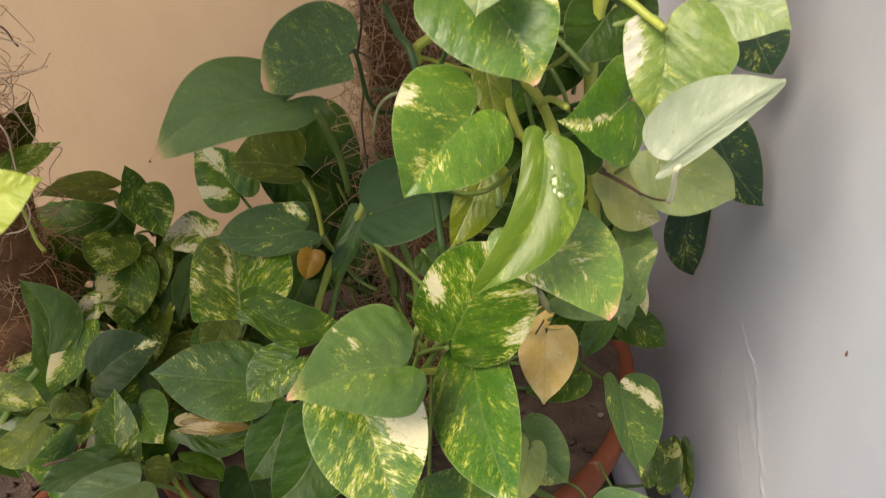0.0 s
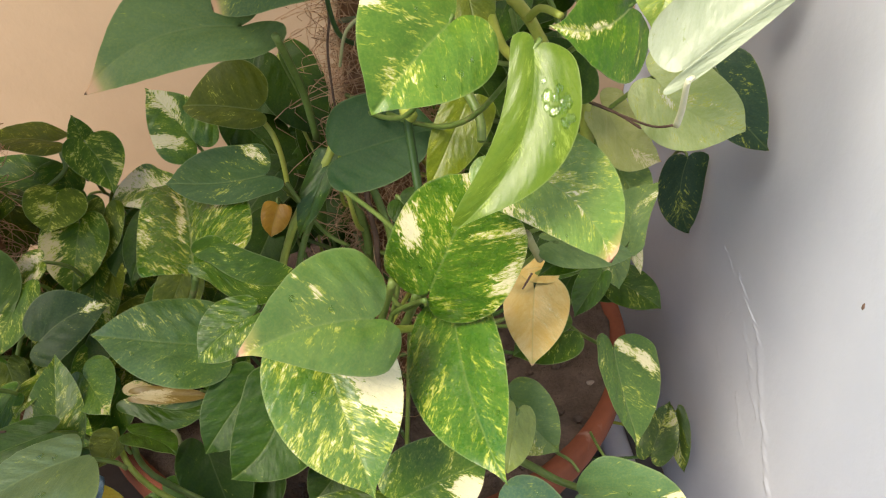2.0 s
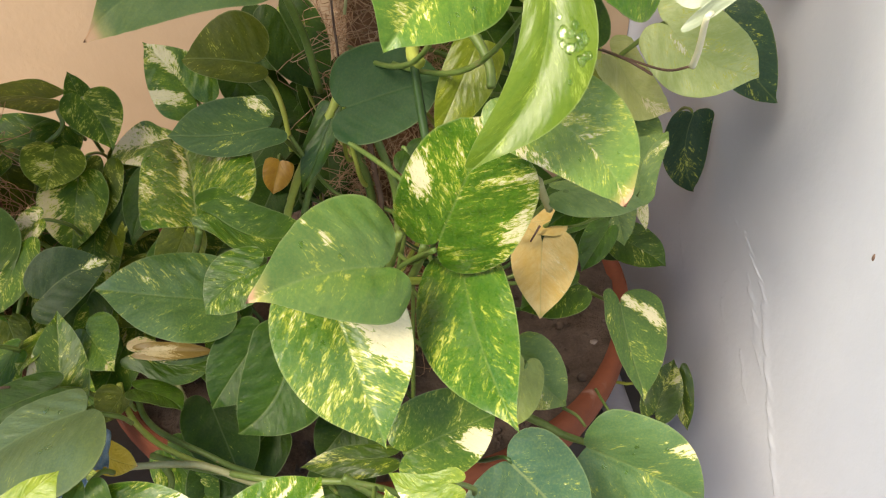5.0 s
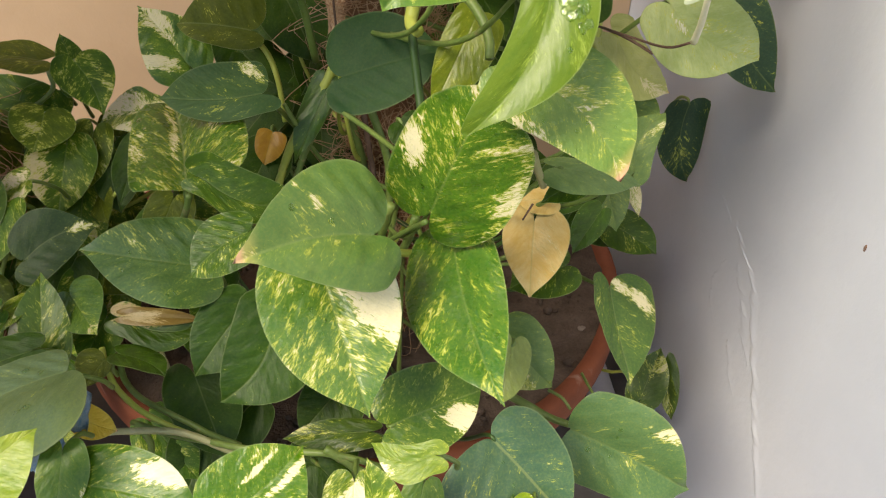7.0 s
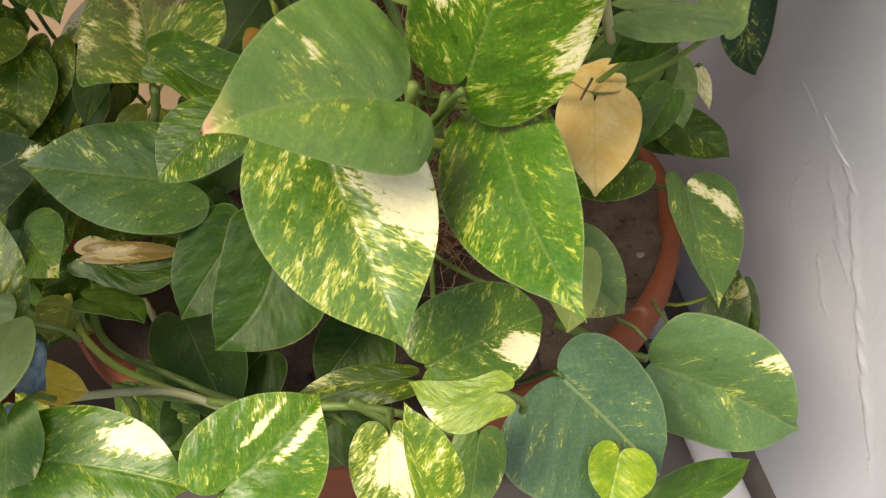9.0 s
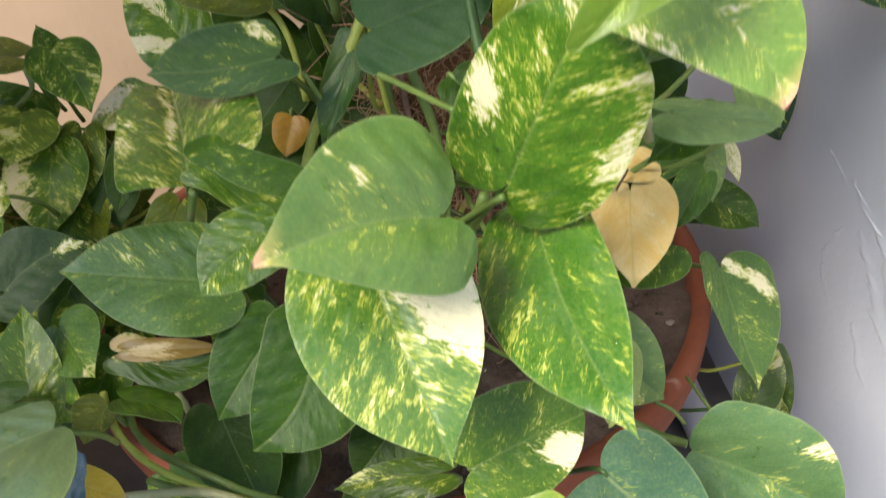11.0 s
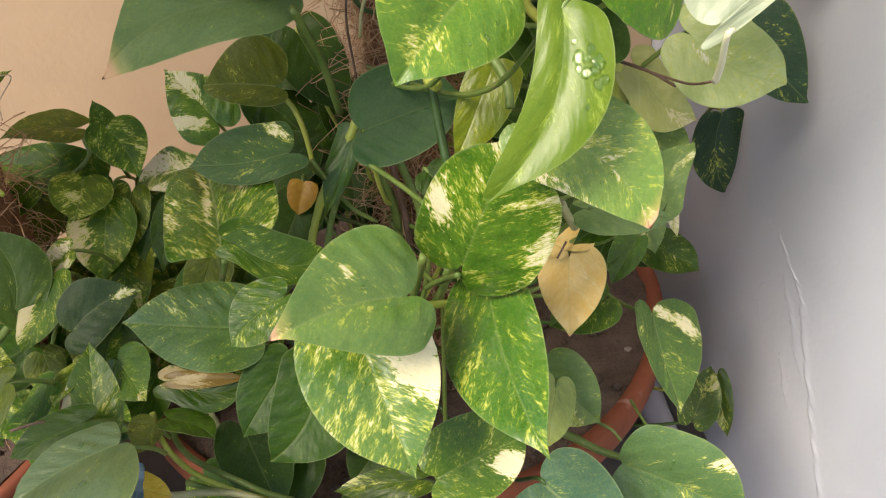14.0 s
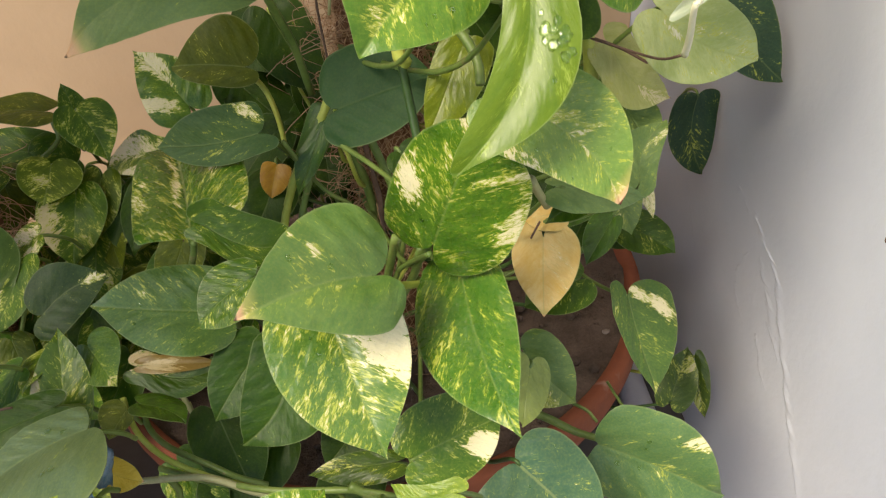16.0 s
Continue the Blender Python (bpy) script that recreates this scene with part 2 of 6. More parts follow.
DK, MD, LT = (0.018, 0.055, 0.014), (0.035, 0.105, 0.014), (0.085, 0.19, 0.025)
LEAF = {
    "AA": leaf_material("leaf_dusty_green_burnt_tip", (0.076, 0.140, 0.046), (0.108, 0.182, 0.060), 0.03, 0.1, burnt=0.09, rough=0.5, gloss=0.25, lift=False),
    # dark leaf green that doubles as the shade in gaps between leaves
    "dark": leaf_material("leaf_dark_gap_shade", (0.011, 0.038, 0.010), (0.022, 0.064, 0.014), -0.06, rough=0.42, gloss=0.22),
    "dark2": leaf_material("leaf_dark_flecked", (0.014, 0.04, 0.012), (0.03, 0.075, 0.02), 0.03, 0.25, cream=(0.4, 0.36, 0.15)),
    "darkspot": leaf_material("leaf_dark_spotted", (0.020, 0.048, 0.013), (0.034, 0.070, 0.018), -0.04, 0.1, [(0.0, 0.78, 0.16, 0.22, 0.34)], rough=0.45, gloss=0.22, relief=0.5, lift=False),
    "darkvar": leaf_material("leaf_dark_mottled", (0.02, 0.05, 0.02), (0.035, 0.08, 0.03), 0.02, 0.3, [(0.3, 0.75, 0.5, 0.3, 0.2)], cream=(0.5, 0.44, 0.26)),
    # duller dark green, likewise used to colour in depth shade
    "darkgrey": leaf_material("leaf_dark_dull_gap_shade", (0.014, 0.050, 0.018), (0.028, 0.082, 0.026), -0.04, rough=0.42, gloss=0.25),
    # corner shade put into the colour of the leaves by the right wall
    "dim": leaf_material("leaf_green_shade_painted", (0.017, 0.045, 0.022), (0.028, 0.066, 0.031), 0.004, 0.1, [(0.3, 0.7, 0.3, 0.12, 0.12)], cream=(0.40, 0.42, 0.24), rough=0.45, lift=False, gloss=0.25),
    "green": leaf_material("leaf_green", DK, MD, -0.02, 0.1),
    "greenspot": leaf_material("leaf_light_green_flecked", (0.05, 0.13, 0.045), (0.085, 0.175, 0.065), 0.0, 0.1, [(-0.9, 0.6, 0.16, 0.2, 0.25)]),
    "Gs": leaf_material("leaf_light_green_cream_tip", (0.05, 0.13, 0.06), (0.085, 0.175, 0.085), 0.025, 0.1, [(-0.9, 0.6, 0.16, 0.2, 0.25), (0.0, 0.72, 0.14, 0.22, 0.14)], burnt=0.03),
    "greyspot": leaf_material("leaf_dusty_green", (0.092, 0.148, 0.052), (0.122, 0.182, 0.068), -0.03, 0.1, rough=0.38, gloss=0.62, lift=False),
    "greyA": leaf_material("leaf_dusty_green_scorched", (0.112, 0.190, 0.056), (0.150, 0.236, 0.074), -0.05, burnt=0.11, rough=0.42, gloss=0.35, lift=False),
    "olive": leaf_material("leaf_olive", (0.035, 0.06, 0.010), (0.06, 0.088, 0.015), 0.0, 0.15, cream=(0.42, 0.36, 0.14), rough=0.5, gloss=0.25),
    "olive2": leaf_material("leaf_olive_bright", (0.08, 0.13, 0.012), (0.13, 0.18, 0.02), 0.01, 0.1, cream=(0.45, 0.42, 0.12)),
    "var": leaf_material("leaf_variegated", (0.020, 0.066, 0.010), (0.042, 0.11, 0.018), 0.035, 0.2),
    "var2": leaf_material("leaf_heavily_variegated", (0.022, 0.065, 0.012), (0.045, 0.11, 0.018), 0.045, 0.2),
    "creamgreen": leaf_material("leaf_half_cream", (0.05, 0.12, 0.015), (0.11, 0.2, 0.03), 0.11, 0.4),
    "creamhalf": leaf_material("leaf_cream", (0.05, 0.11, 0.015), (0.10, 0.18, 0.03), 0.13, 0.5, [(-0.4, 0.35, 0.9, 0.4, 0.3)]),
    "creamy": leaf_material("leaf_pale_cream", (0.2, 0.25, 0.08), (0.3, 0.33, 0.12), 0.3, lift=False),
    "limey": leaf_material("leaf_lime", (0.09, 0.19, 0.01), (0.18, 0.28, 0.015), 0.02, 0.3),
    "lime2": leaf_material("leaf_light_lime", (0.12, 0.21, 0.035), (0.20, 0.28, 0.05), 0.0, 0.2),
    "lime3": leaf_material("leaf_yellow_lime", (0.30, 0.38, 0.03), (0.40, 0.45, 0.05), 0.05, 0.2, cream=(0.8, 0.75, 0.35), lift=False),
    "yellow": leaf_material("leaf_yellowed", (0.74, 0.48, 0.12), (0.84, 0.64, 0.27), 0.03, 0.1, [(-0.5, 0.6, 0.4, 0.5, 0.12)], lime=(0.70, 0.50, 0.14), cream=(0.84, 0.70, 0.40), burnt=0.02, lift=False),
    "yellow2": leaf_material("leaf_ochre", (0.36, 0.17, 0.012), (0.46, 0.26, 0.02), -0.1, lime=(0.4, 0.24, 0.02), relief=0.4, lift=False),
    "yellow3": leaf_material("leaf_golden", (0.58, 0.40, 0.03), (0.70, 0.52, 0.07), 0.0, 0.1, lime=(0.62, 0.46, 0.05), burnt=0.03, lift=False),
    "brown": leaf_material("leaf_browned", (0.24, 0.15, 0.03), (0.33, 0.22, 0.05), -0.2, 0.0, [(0.0, 0.08, 0.9, 0.34, 0.7)], cream=(0.66, 0.52, 0.25), lime=(0.45, 0.33, 0.10), lift=False, relief=0.15),
    "leafy": leaf_material("leaf_light_flecked", (0.125, 0.215, 0.048), (0.19, 0.29, 0.075), 0.03, 0.1, [(0.5, 0.75, 0.4, 0.15, 0.25)], lift=False),
    "chart": leaf_material("leaf_dull_yellow_green", (0.235, 0.295, 0.062), (0.30, 0.37, 0.09), 0.0, 0.1, lift=False),
    "lb": leaf_material("leaf_deep_green_cream_edge", (0.026, 0.075, 0.014), (0.055, 0.125, 0.020), 0.028, 0.1, [(-0.95, 0.45, 0.30, 0.25, 0.5), (-0.8, 0.15, 0.3, 0.12, 0.4)], cream=(0.66, 0.60, 0.34)),
    "lt": leaf_material("leaf_green_cream_end", (0.04, 0.10, 0.018), (0.07, 0.145, 0.026), 0.015, 0.1, [(0.0, 0.92, 0.5, 0.14, 0.25)], cream=(0.66, 0.56, 0.28)),
    "pale": leaf_material("leaf_pale_green", (0.22, 0.31, 0.11), (0.32, 0.40, 0.18), 0.02, 0.2, lift=False),
    "paleQ": leaf_material("leaf_pale_white_side", (0.13, 0.23, 0.03), (0.28, 0.38, 0.08), 0.0, 0.2, [(0.82, 0.3, 0.36, 0.45, 0.5), (-0.1, 0.6, 0.25, 0.3, 0.16)], cream=(0.72, 0.69, 0.58), lift=False, glow=0.3),
    "paleN": leaf_material("leaf_pale_round", (0.34, 0.43, 0.13), (0.52, 0.60, 0.27), 0.05, 0.25, [(0.15, 0.25, 0.10, 0.14, 0.3), (-0.3, 0.5, 0.2, 0.2, 0.15)], cream=(0.80, 0.78, 0.62), lift=False, glow=0.35),
    "paleNN": leaf_material("leaf_pale_tipped", (0.44, 0.48, 0.14), (0.60, 0.62, 0.26), 0.03, 0.1, [(0.1, 0.8, 0.3, 0.3, 0.4)], burnt=0.02, lift=False, glow=0.35),
    "palegrey": leaf_material("leaf_pale_dull", (0.15, 0.25, 0.07), (0.23, 0.34, 0.11), 0.0, 0.1, lift=False),
    "under": leaf_material("leaf_pale_face", (0.40, 0.46, 0.30), (0.48, 0.53, 0.37), -0.03, 0.1, cream=(0.56, 0.58, 0.41), lime=(0.30, 0.36, 0.14), lift=False, glow=0.3),
    "B": leaf_material("leaf_broad_green", (0.064, 0.152, 0.085), (0.10, 0.195, 0.115), 0.012, 0.05, [(0.42, 0.40, 0.16, 0.08, 0.17), (0.55, 0.5, 0.2, 0.05, 0.14), (0.0, 1.0, 0.5, 0.13, 0.3)], burnt=0.045, gloss=0.62),
    "C": leaf_material("leaf_marbled_round", (0.028, 0.098, 0.014), (0.062, 0.165, 0.022), 0.06, 0.1, [(-0.70, 0.42, 0.26, 0.16, 0.34), (0.92, 0.20, 0.20, 0.45, 0.2), (0.6, 0.75, 0.4, 0.15, 0.12), (-0.1, 0.95, 0.4, 0.1, 0.12)], rough=0.25, gloss=0.62),
    "Cr": leaf_material("leaf_cream_sector", (0.042, 0.12, 0.042), (0.08, 0.17, 0.055), 0.085, 0.1, [(-0.66, 0.28, 0.46, 0.36, 0.62), (0.92, 0.62, 0.14, 0.10, 0.2), (0.3, 0.5, 0.5, 0.45, 0.05)], rough=0.25, gloss=0.62),
    "D": leaf_material("leaf_cream_edged", (0.135, 0.250, 0.045), (0.205, 0.325, 0.068), 0.06, 0.1, [(0.98, 0.55, 0.24, 0.5, 0.36), (-0.2, 0.35, 0.3, 0.2, 0.10), (0.0, 0.95, 0.5, 0.12, 0.16)], burnt=0.04, rough=0.25, lift=False),
    "Dk": leaf_material("leaf_long_green", (0.027, 0.098, 0.026), (0.052, 0.142, 0.038), 0.050, 0.1, [(0.6, 0.3, 0.5, 0.3, 0.05)], cream=(0.68, 0.70, 0.26), rough=0.27, gloss=0.62),
    "E": leaf_material("leaf_bright_long", (0.082, 0.160, 0.009), (0.132, 0.208, 0.012), -0.02, 0.05, [(0.15, 0.5, 0.25, 0.8, 0.13), (-0.45, 0.25, 0.5, 0.2, 0.10)], cream=(0.32, 0.40, 0.07), lime=(0.24, 0.34, 0.04), rough=0.30, glow=0.2, gloss=0.3, relief=0.45, lift=False),
    "fc": leaf_material("leaf_pale_folded_cream", (0.09, 0.17, 0.045), (0.15, 0.23, 0.06), 0.03, 0.2, [(-0.6, 0.78, 0.3, 0.2, 0.32), (0.5, 0.3, 0.3, 0.2, 0.1)]),
    "F": leaf_material("leaf_round_dusky", (0.023, 0.070, 0.019), (0.035, 0.092, 0.025), -0.09, rough=0.5, rib=0.08, lift=False, gloss=0.18),
    "G": leaf_material("leaf_round_flecked", (0.018, 0.08, 0.010), (0.045, 0.135, 0.016), 0.065, 0.15, [(-0.13, 0.64, 0.10, 0.36, 0.27), (-0.82, 0.45, 0.22, 0.2, 0.14), (0.6, 0.5, 0.3, 0.1, 0.14)], rib=0.5, rough=0.25, gloss=0.62),
    "H": leaf_material("leaf_heart_flecked", (0.052, 0.14, 0.034), (0.088, 0.19, 0.05), 0.03, 0.05, [(0.92, 0.40, 0.22, 0.15, 0.42), (0.55, 0.34, 0.4, 0.06, 0.20), (0.0, 0.62, 0.25, 0.25, 0.14)]),
    "K": leaf_material("leaf_folded_streaked", (0.028, 0.105, 0.010), (0.055, 0.15, 0.014), 0.01, 0.1, [(0.0, 0.7, 0.14, 0.5, 0.3)], rib=0.7),
    "L": leaf_material("leaf_flat_flecked", (0.053, 0.125, 0.022), (0.097, 0.190, 0.036), 0.026, 0.1, [(0.6, 0.75, 0.4, 0.2, 0.1)], gloss=0.62, lift=False),
    "P": leaf_material("leaf_pale_flecked", (0.072, 0.162, 0.050), (0.115, 0.212, 0.072), 0.004, 0.05, [(-0.9, 0.70, 0.3, 0.18, 0.4), (0.1, 0.6, 0.3, 0.25, 0.06)], gloss=0.62, lift=False),
    "Sm": leaf_material("leaf_small_streaked", (0.03, 0.085, 0.04), (0.05, 0.12, 0.05), 0.0, 0.05, [(-0.45, 0.08, 0.5, 0.12, 0.40), (-0.8, 0.25, 0.3, 0.2, 0.2), (0.8, 0.3, 0.3, 0.3, 0.08), (0.0, 0.98, 0.4, 0.12, 0.2)], gloss=0.62),
    "T": leaf_material("leaf_blue_green", (0.038, 0.108, 0.050), (0.064, 0.148, 0.062), 0.015, 0.1, rib=0.5, gloss=0.62, lift=False),
    "U": leaf_material("leaf_cream_tip_sector", (0.030, 0.092, 0.014), (0.055, 0.13, 0.02), 0.045, 0.1, [(0.50, 0.78, 0.42, 0.24, 0.62)]),
    "V": leaf_material("leaf_cream_banded", (0.025, 0.08, 0.02), (0.07, 0.15, 0.03), 0.01, 0.1, [(-0.75, 0.32, 0.55, 0.16, 0.55), (0.12, 0.68, 0.30, 0.34, 0.48), (0.9, 0.72, 0.30, 0.16, 0.5), (-0.5, 0.85, 0.5, 0.08, 0.3)], cream=(0.72, 0.66, 0.40)),
    "Y": leaf_material("leaf_dusky_flecked", (0.042, 0.094, 0.027), (0.062, 0.124, 0.036), 0.0, 0.1, [(0.75, 0.12, 0.3, 0.12, 0.34), (-0.3, 0.4, 0.3, 0.1, 0.1)], rough=0.48, gloss=0.25, lift=False),
    "fa": leaf_material("leaf_front_streaked", (0.035, 0.115, 0.008), (0.065, 0.16, 0.011), 0.055, 0.1, [(0.18, 0.75, 0.11, 0.33, 0.5), (-0.35, 0.5, 0.07, 0.25, 0.42)], rough=0.25),
    "fb": leaf_material("leaf_front_cream_side", (0.028, 0.10, 0.010), (0.058, 0.145, 0.014), 0.07, 0.1, [(-0.70, 0.72, 0.42, 0.26, 0.62)]),
    "li": leaf_material("leaf_cream_base", (0.020, 0.062, 0.010), (0.036, 0.09, 0.014), -0.02, 0.1, [(-0.5, 0.12, 0.6, 0.40, 0.6)], cream=(0.66, 0.50, 0.24)),
}
LEAF.update({
    # left-hand leaves: cream dulled so the colour itself holds the weaker light there
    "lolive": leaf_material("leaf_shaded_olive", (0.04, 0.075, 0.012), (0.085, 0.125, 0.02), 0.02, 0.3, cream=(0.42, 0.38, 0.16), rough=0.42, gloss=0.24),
    "lgreen": leaf_material("leaf_deep_green_streaked_shaded", (0.02, 0.07, 0.01), (0.05, 0.13, 0.016), 0.035, 0.3, cream=(0.58, 0.51, 0.27), rough=0.42, gloss=0.24),
    "lvar": leaf_material("leaf_green_cream_streaks_shaded", (0.02, 0.065, 0.010), (0.055, 0.13, 0.018), 0.055, 0.3, [(-0.5, 0.5, 0.2, 0.35, 0.12), (0.6, 0.4, 0.2, 0.4, 0.10)], cream=(0.58, 0.51, 0.27), rough=0.42, gloss=0.24),
    "lvar2": leaf_material("leaf_olive_cream_streaks_shaded", (0.035, 0.075, 0.012), (0.08, 0.135, 0.022), 0.06, 0.4, [(0.2, 0.5, 0.35, 0.25, 0.2)], cream=(0.58, 0.51, 0.27), rough=0.42, gloss=0.24),
    "lhalf": leaf_material("leaf_split_cream_shaded", (0.025, 0.075, 0.010), (0.06, 0.14, 0.016), 0.05, 0.3, [(0.72, 0.6, 0.4, 0.6, 0.42)], cream=(0.58, 0.51, 0.27), rough=0.42, gloss=0.24),
    "ng": leaf_material("leaf_plain_bright_green", (0.042, 0.088, 0.008), (0.062, 0.115, 0.012), 0.0, 0.2, rough=0.42, gloss=0.24, lift=False),
    "white": leaf_material("leaf_mostly_white", (0.03, 0.09, 0.012), (0.08, 0.15, 0.02), 0.10, 0.4, [(0.4, 0.45, 0.5, 0.6, 0.34), (-0.7, 0.3, 0.25, 0.4, 0.25)], cream=(0.80, 0.70, 0.44)),
})
UNDER = leaf_material("leaf_underside", (0.14, 0.22, 0.09), (0.20, 0.28, 0.12), -0.05, rough=0.5, rib=0.6, lift=False)


def plain_material(name, c1, c2, scale, rough=0.8, bump=0.2, dist=0.002, extra=None, grain=0.0):
    m, nt, bsdf = fresh(name)
    pos = node(nt, "ShaderNodeTexCoord").outputs["Object"]
    big, small = noise_at(nt, pos, scale, 4.0), noise_at(nt, pos, scale * 9, 5.0, 0.65)
    col = blend(nt, step(nt, calc(nt, "MULTIPLY_ADD", small, 0.4, calc(nt, "MULTIPLY", big, 0.6)), 0.3, 0.7), c1, c2)
    if extra:
        c3, s3, lo, hi = extra
        col = blend(nt, step(nt, noise_at(nt, pos, s3, 5.0, 0.6, 0.6), lo, hi), col, c3)
    nt.links.new(col, bsdf.inputs["Base Color"])
    nt.links.new(calc(nt, "MULTIPLY_ADD", small, 0.2, rough - 0.1), bsdf.inputs["Roughness"])
    b = node(nt, "ShaderNodeBump", Strength=bump, Distance=dist, Height=calc(nt, "ADD", small, big))
    if grain:
        b = node(nt, "ShaderNodeBump", Strength=0.5, Distance=0.0006, Height=noise_at(nt, pos, grain, 3.0, 0.6), Normal=b.outputs[0])
    nt.links.new(b.outputs[0], bsdf.inputs["Normal"])
    return m


PAINT_WHITE = plain_material("white_wall_paint", (0.533, 0.568, 0.632), (0.583, 0.612, 0.672), 3.0, 0.62, 0.10, 0.003, grain=130.0)
PAINT_BEIGE = plain_material("beige_wall_paint", (0.49, 0.350, 0.222), (0.55, 0.395, 0.252), 2.5, 0.75, 0.3, 0.003, grain=150.0)
CONCRETE = plain_material("cement_floor", (0.075, 0.068, 0.062), (0.13, 0.12, 0.11), 5.0, 0.85, 0.3, 0.003)
TERRACOTTA = plain_material("terracotta", (0.18, 0.048, 0.020), (0.25, 0.072, 0.030), 14.0, 0.8, 0.3, 0.0015, ((0.55, 0.42, 0.36), 9.0, 0.66, 0.78))
SOIL = plain_material("dry_soil", (0.065, 0.043, 0.031), (0.155, 0.108, 0.08), 40.0, 0.95, 0.8, 0.004)
COIR = plain_material("coir_matting", (0.15, 0.065, 0.027), (0.30, 0.145, 0.065), 60.0, 0.9, 0.8, 0.004)
FIBRE = plain_material("coir_fibre", (0.38, 0.20, 0.095), (0.60, 0.40, 0.23), 30.0, 0.7, 0.1)
PALE_ROOT = plain_material("pale_dry_root", (0.42, 0.30, 0.20), (0.60, 0.46, 0.33), 30.0, 0.7, 0.1)
STEM = plain_material("green_stem", (0.10, 0.17, 0.03), (0.19, 0.26, 0.06), 60.0, 0.45, 0.15, 0.001, ((0.30, 0.24, 0.11), 70.0, 0.62, 0.75))
STEM_YELLOW = plain_material("yellow_green_stem", (0.32, 0.39, 0.05), (0.45, 0.49, 0.09), 60.0, 0.45, 0.15, 0.001, ((0.25, 0.15, 0.06), 90.0, 0.68, 0.78))
STEM_DARK = plain_material("dark_green_stem", (0.03, 0.072, 0.014), (0.055, 0.11, 0.024), 60.0, 0.45, 0.15, 0.001)
STEM_BROWN = plain_material("dry_brown_stem", (0.10, 0.055, 0.035), (0.19, 0.12, 0.085), 70.0, 0.8, 0.4, 0.001)
STEM_CREAM = plain_material("cream_stem", (0.68, 0.66, 0.42), (0.76, 0.74, 0.52), 60.0, 0.45, 0.15, 0.001)
STEM_PALE = plain_material("pale_stem", (0.30, 0.31, 0.13), (0.43, 0.42, 0.22), 60.0, 0.45, 0.15, 0.001)
PVC = plain_material("grey_white_plastic", (0.50, 0.50, 0.53), (0.58, 0.58, 0.60), 12.0, 0.45, 0.05)
STONE = plain_material("pale_pebble", (0.22, 0.17, 0.14), (0.33, 0.27, 0.23), 80.0, 0.85, 0.4)
FILM_BLUE = plain_material("blue_plastic_film", (0.20, 0.42, 0.66), (0.62, 0.74, 0.82), 160.0, 0.25, 0.5, 0.002)

# ---- building helpers ----


def mesh_object(name, verts, faces, mats, parent=None, label="", smooth=True, uvs=None, slots=None, edges=None):
    me = bpy.data.meshes.new(name)
    me.from_pydata(verts, [], faces)
    for mt in mats:
        me.materials.append(mt)
    if uvs is not None:
        layer = me.uv_layers.new(name="leaf")
        for lp in me.loops:
            layer.data[lp.index].uv = uvs[lp.vertex_index]
        layer = me.uv_layers.new(name="edge")
        for lp in me.loops:
            layer.data[lp.index].uv = (edges[lp.vertex_index], 0.5)
    for i, p in enumerate(me.polygons):
        p.use_smooth = smooth
        if slots is not None:
            p.material_index = slots[i]
    me.update()
    ob = new(name, me)
    if parent is not None:
        ob.parent = parent
    if label:
        tagged(ob, label)
    return ob


def part(name, bm, material, parent, label=""):
    me = bpy.data.meshes.new(name)
    bmesh.ops.recalc_face_normals(bm, faces=bm.faces)
    bm.to_mesh(me)
    bm.free()
    me.materials.append(material)
    for p in me.polygons:
        p.use_smooth = True
    ob = new(name, me)
    if parent is not None:
        ob.parent = parent
    if label:
        tagged(ob, label)
    return ob


def box(name, lo, hi, material, label, category, cuts=1):
    bm = bmesh.new()
    bmesh.ops.create_cube(bm, size=1)
    for v in bm.verts:
        v.co = [l + (c + 0.5) * (h - l) for c, l, h in zip(v.co, lo, hi)]
    me_ob = part(name, bm, material, None)
    for p in me_ob.data.polygons:
        p.use_smooth = False
    return tagged(me_ob, label, category, kind="structure")


def spline(points, n):
    """Catmull-Rom through the points, n steps a span."""
    pts = [Vector(p) for p in points]
    pts = [pts[0] * 2 - pts[1]] + pts + [pts[-1] * 2 - pts[-2]]
    out = []
    for i in range(1, len(pts) - 2):
        a, b, c, d = pts[i - 1:i + 3]
        for k in range(n):
            t = k / n
            out.append(0.5 * (2 * b + (c - a) * t + (2 * a - 5 * b + 4 * c - d) * t * t + (3 * b - a - 3 * c + d) * t ** 3))
    return out + [pts[-2]]


def tube(points, r0, r1, sides=7, nodes=0.0, n=5):
    """Vertices and faces of a round stem along a smooth line, tapering from r0 to r1, with knots where nodes > 0."""
    line = spline(points, n)
    verts, faces = [], []
    ref = Vector((0.3, 0.2, 0.9)).normalized()
    for i, p in enumerate(line):
        d = (line[min(i + 1, len(line) - 1)] - line[max(i - 1, 0)]).normalized()
        x = d.cross(ref)
        if x.length < 1e-3:
            x = d.cross(Vector((1, 0, 0)))
        x.normalize()
        y = d.cross(x)
        f = i / (len(line) - 1)
        r = (r0 + (r1 - r0) * f) * (1 + (nodes if i % 9 == 4 else 0))
        for k in range(sides):
            w = 2 * math.pi * k / sides
            verts.append(p + (x * math.cos(w) + y * math.sin(w)) * r)
    for i in range(len(line) - 1):
        for k in range(sides):
            a, b = i * sides + k, i * sides + (k + 1) % sides
            faces.append((a, b, b + sides, a + sides))
    faces.append(tuple(range(sides))[::-1])
    faces.append(tuple(range(len(verts) - sides, len(verts))))
    return verts, faces


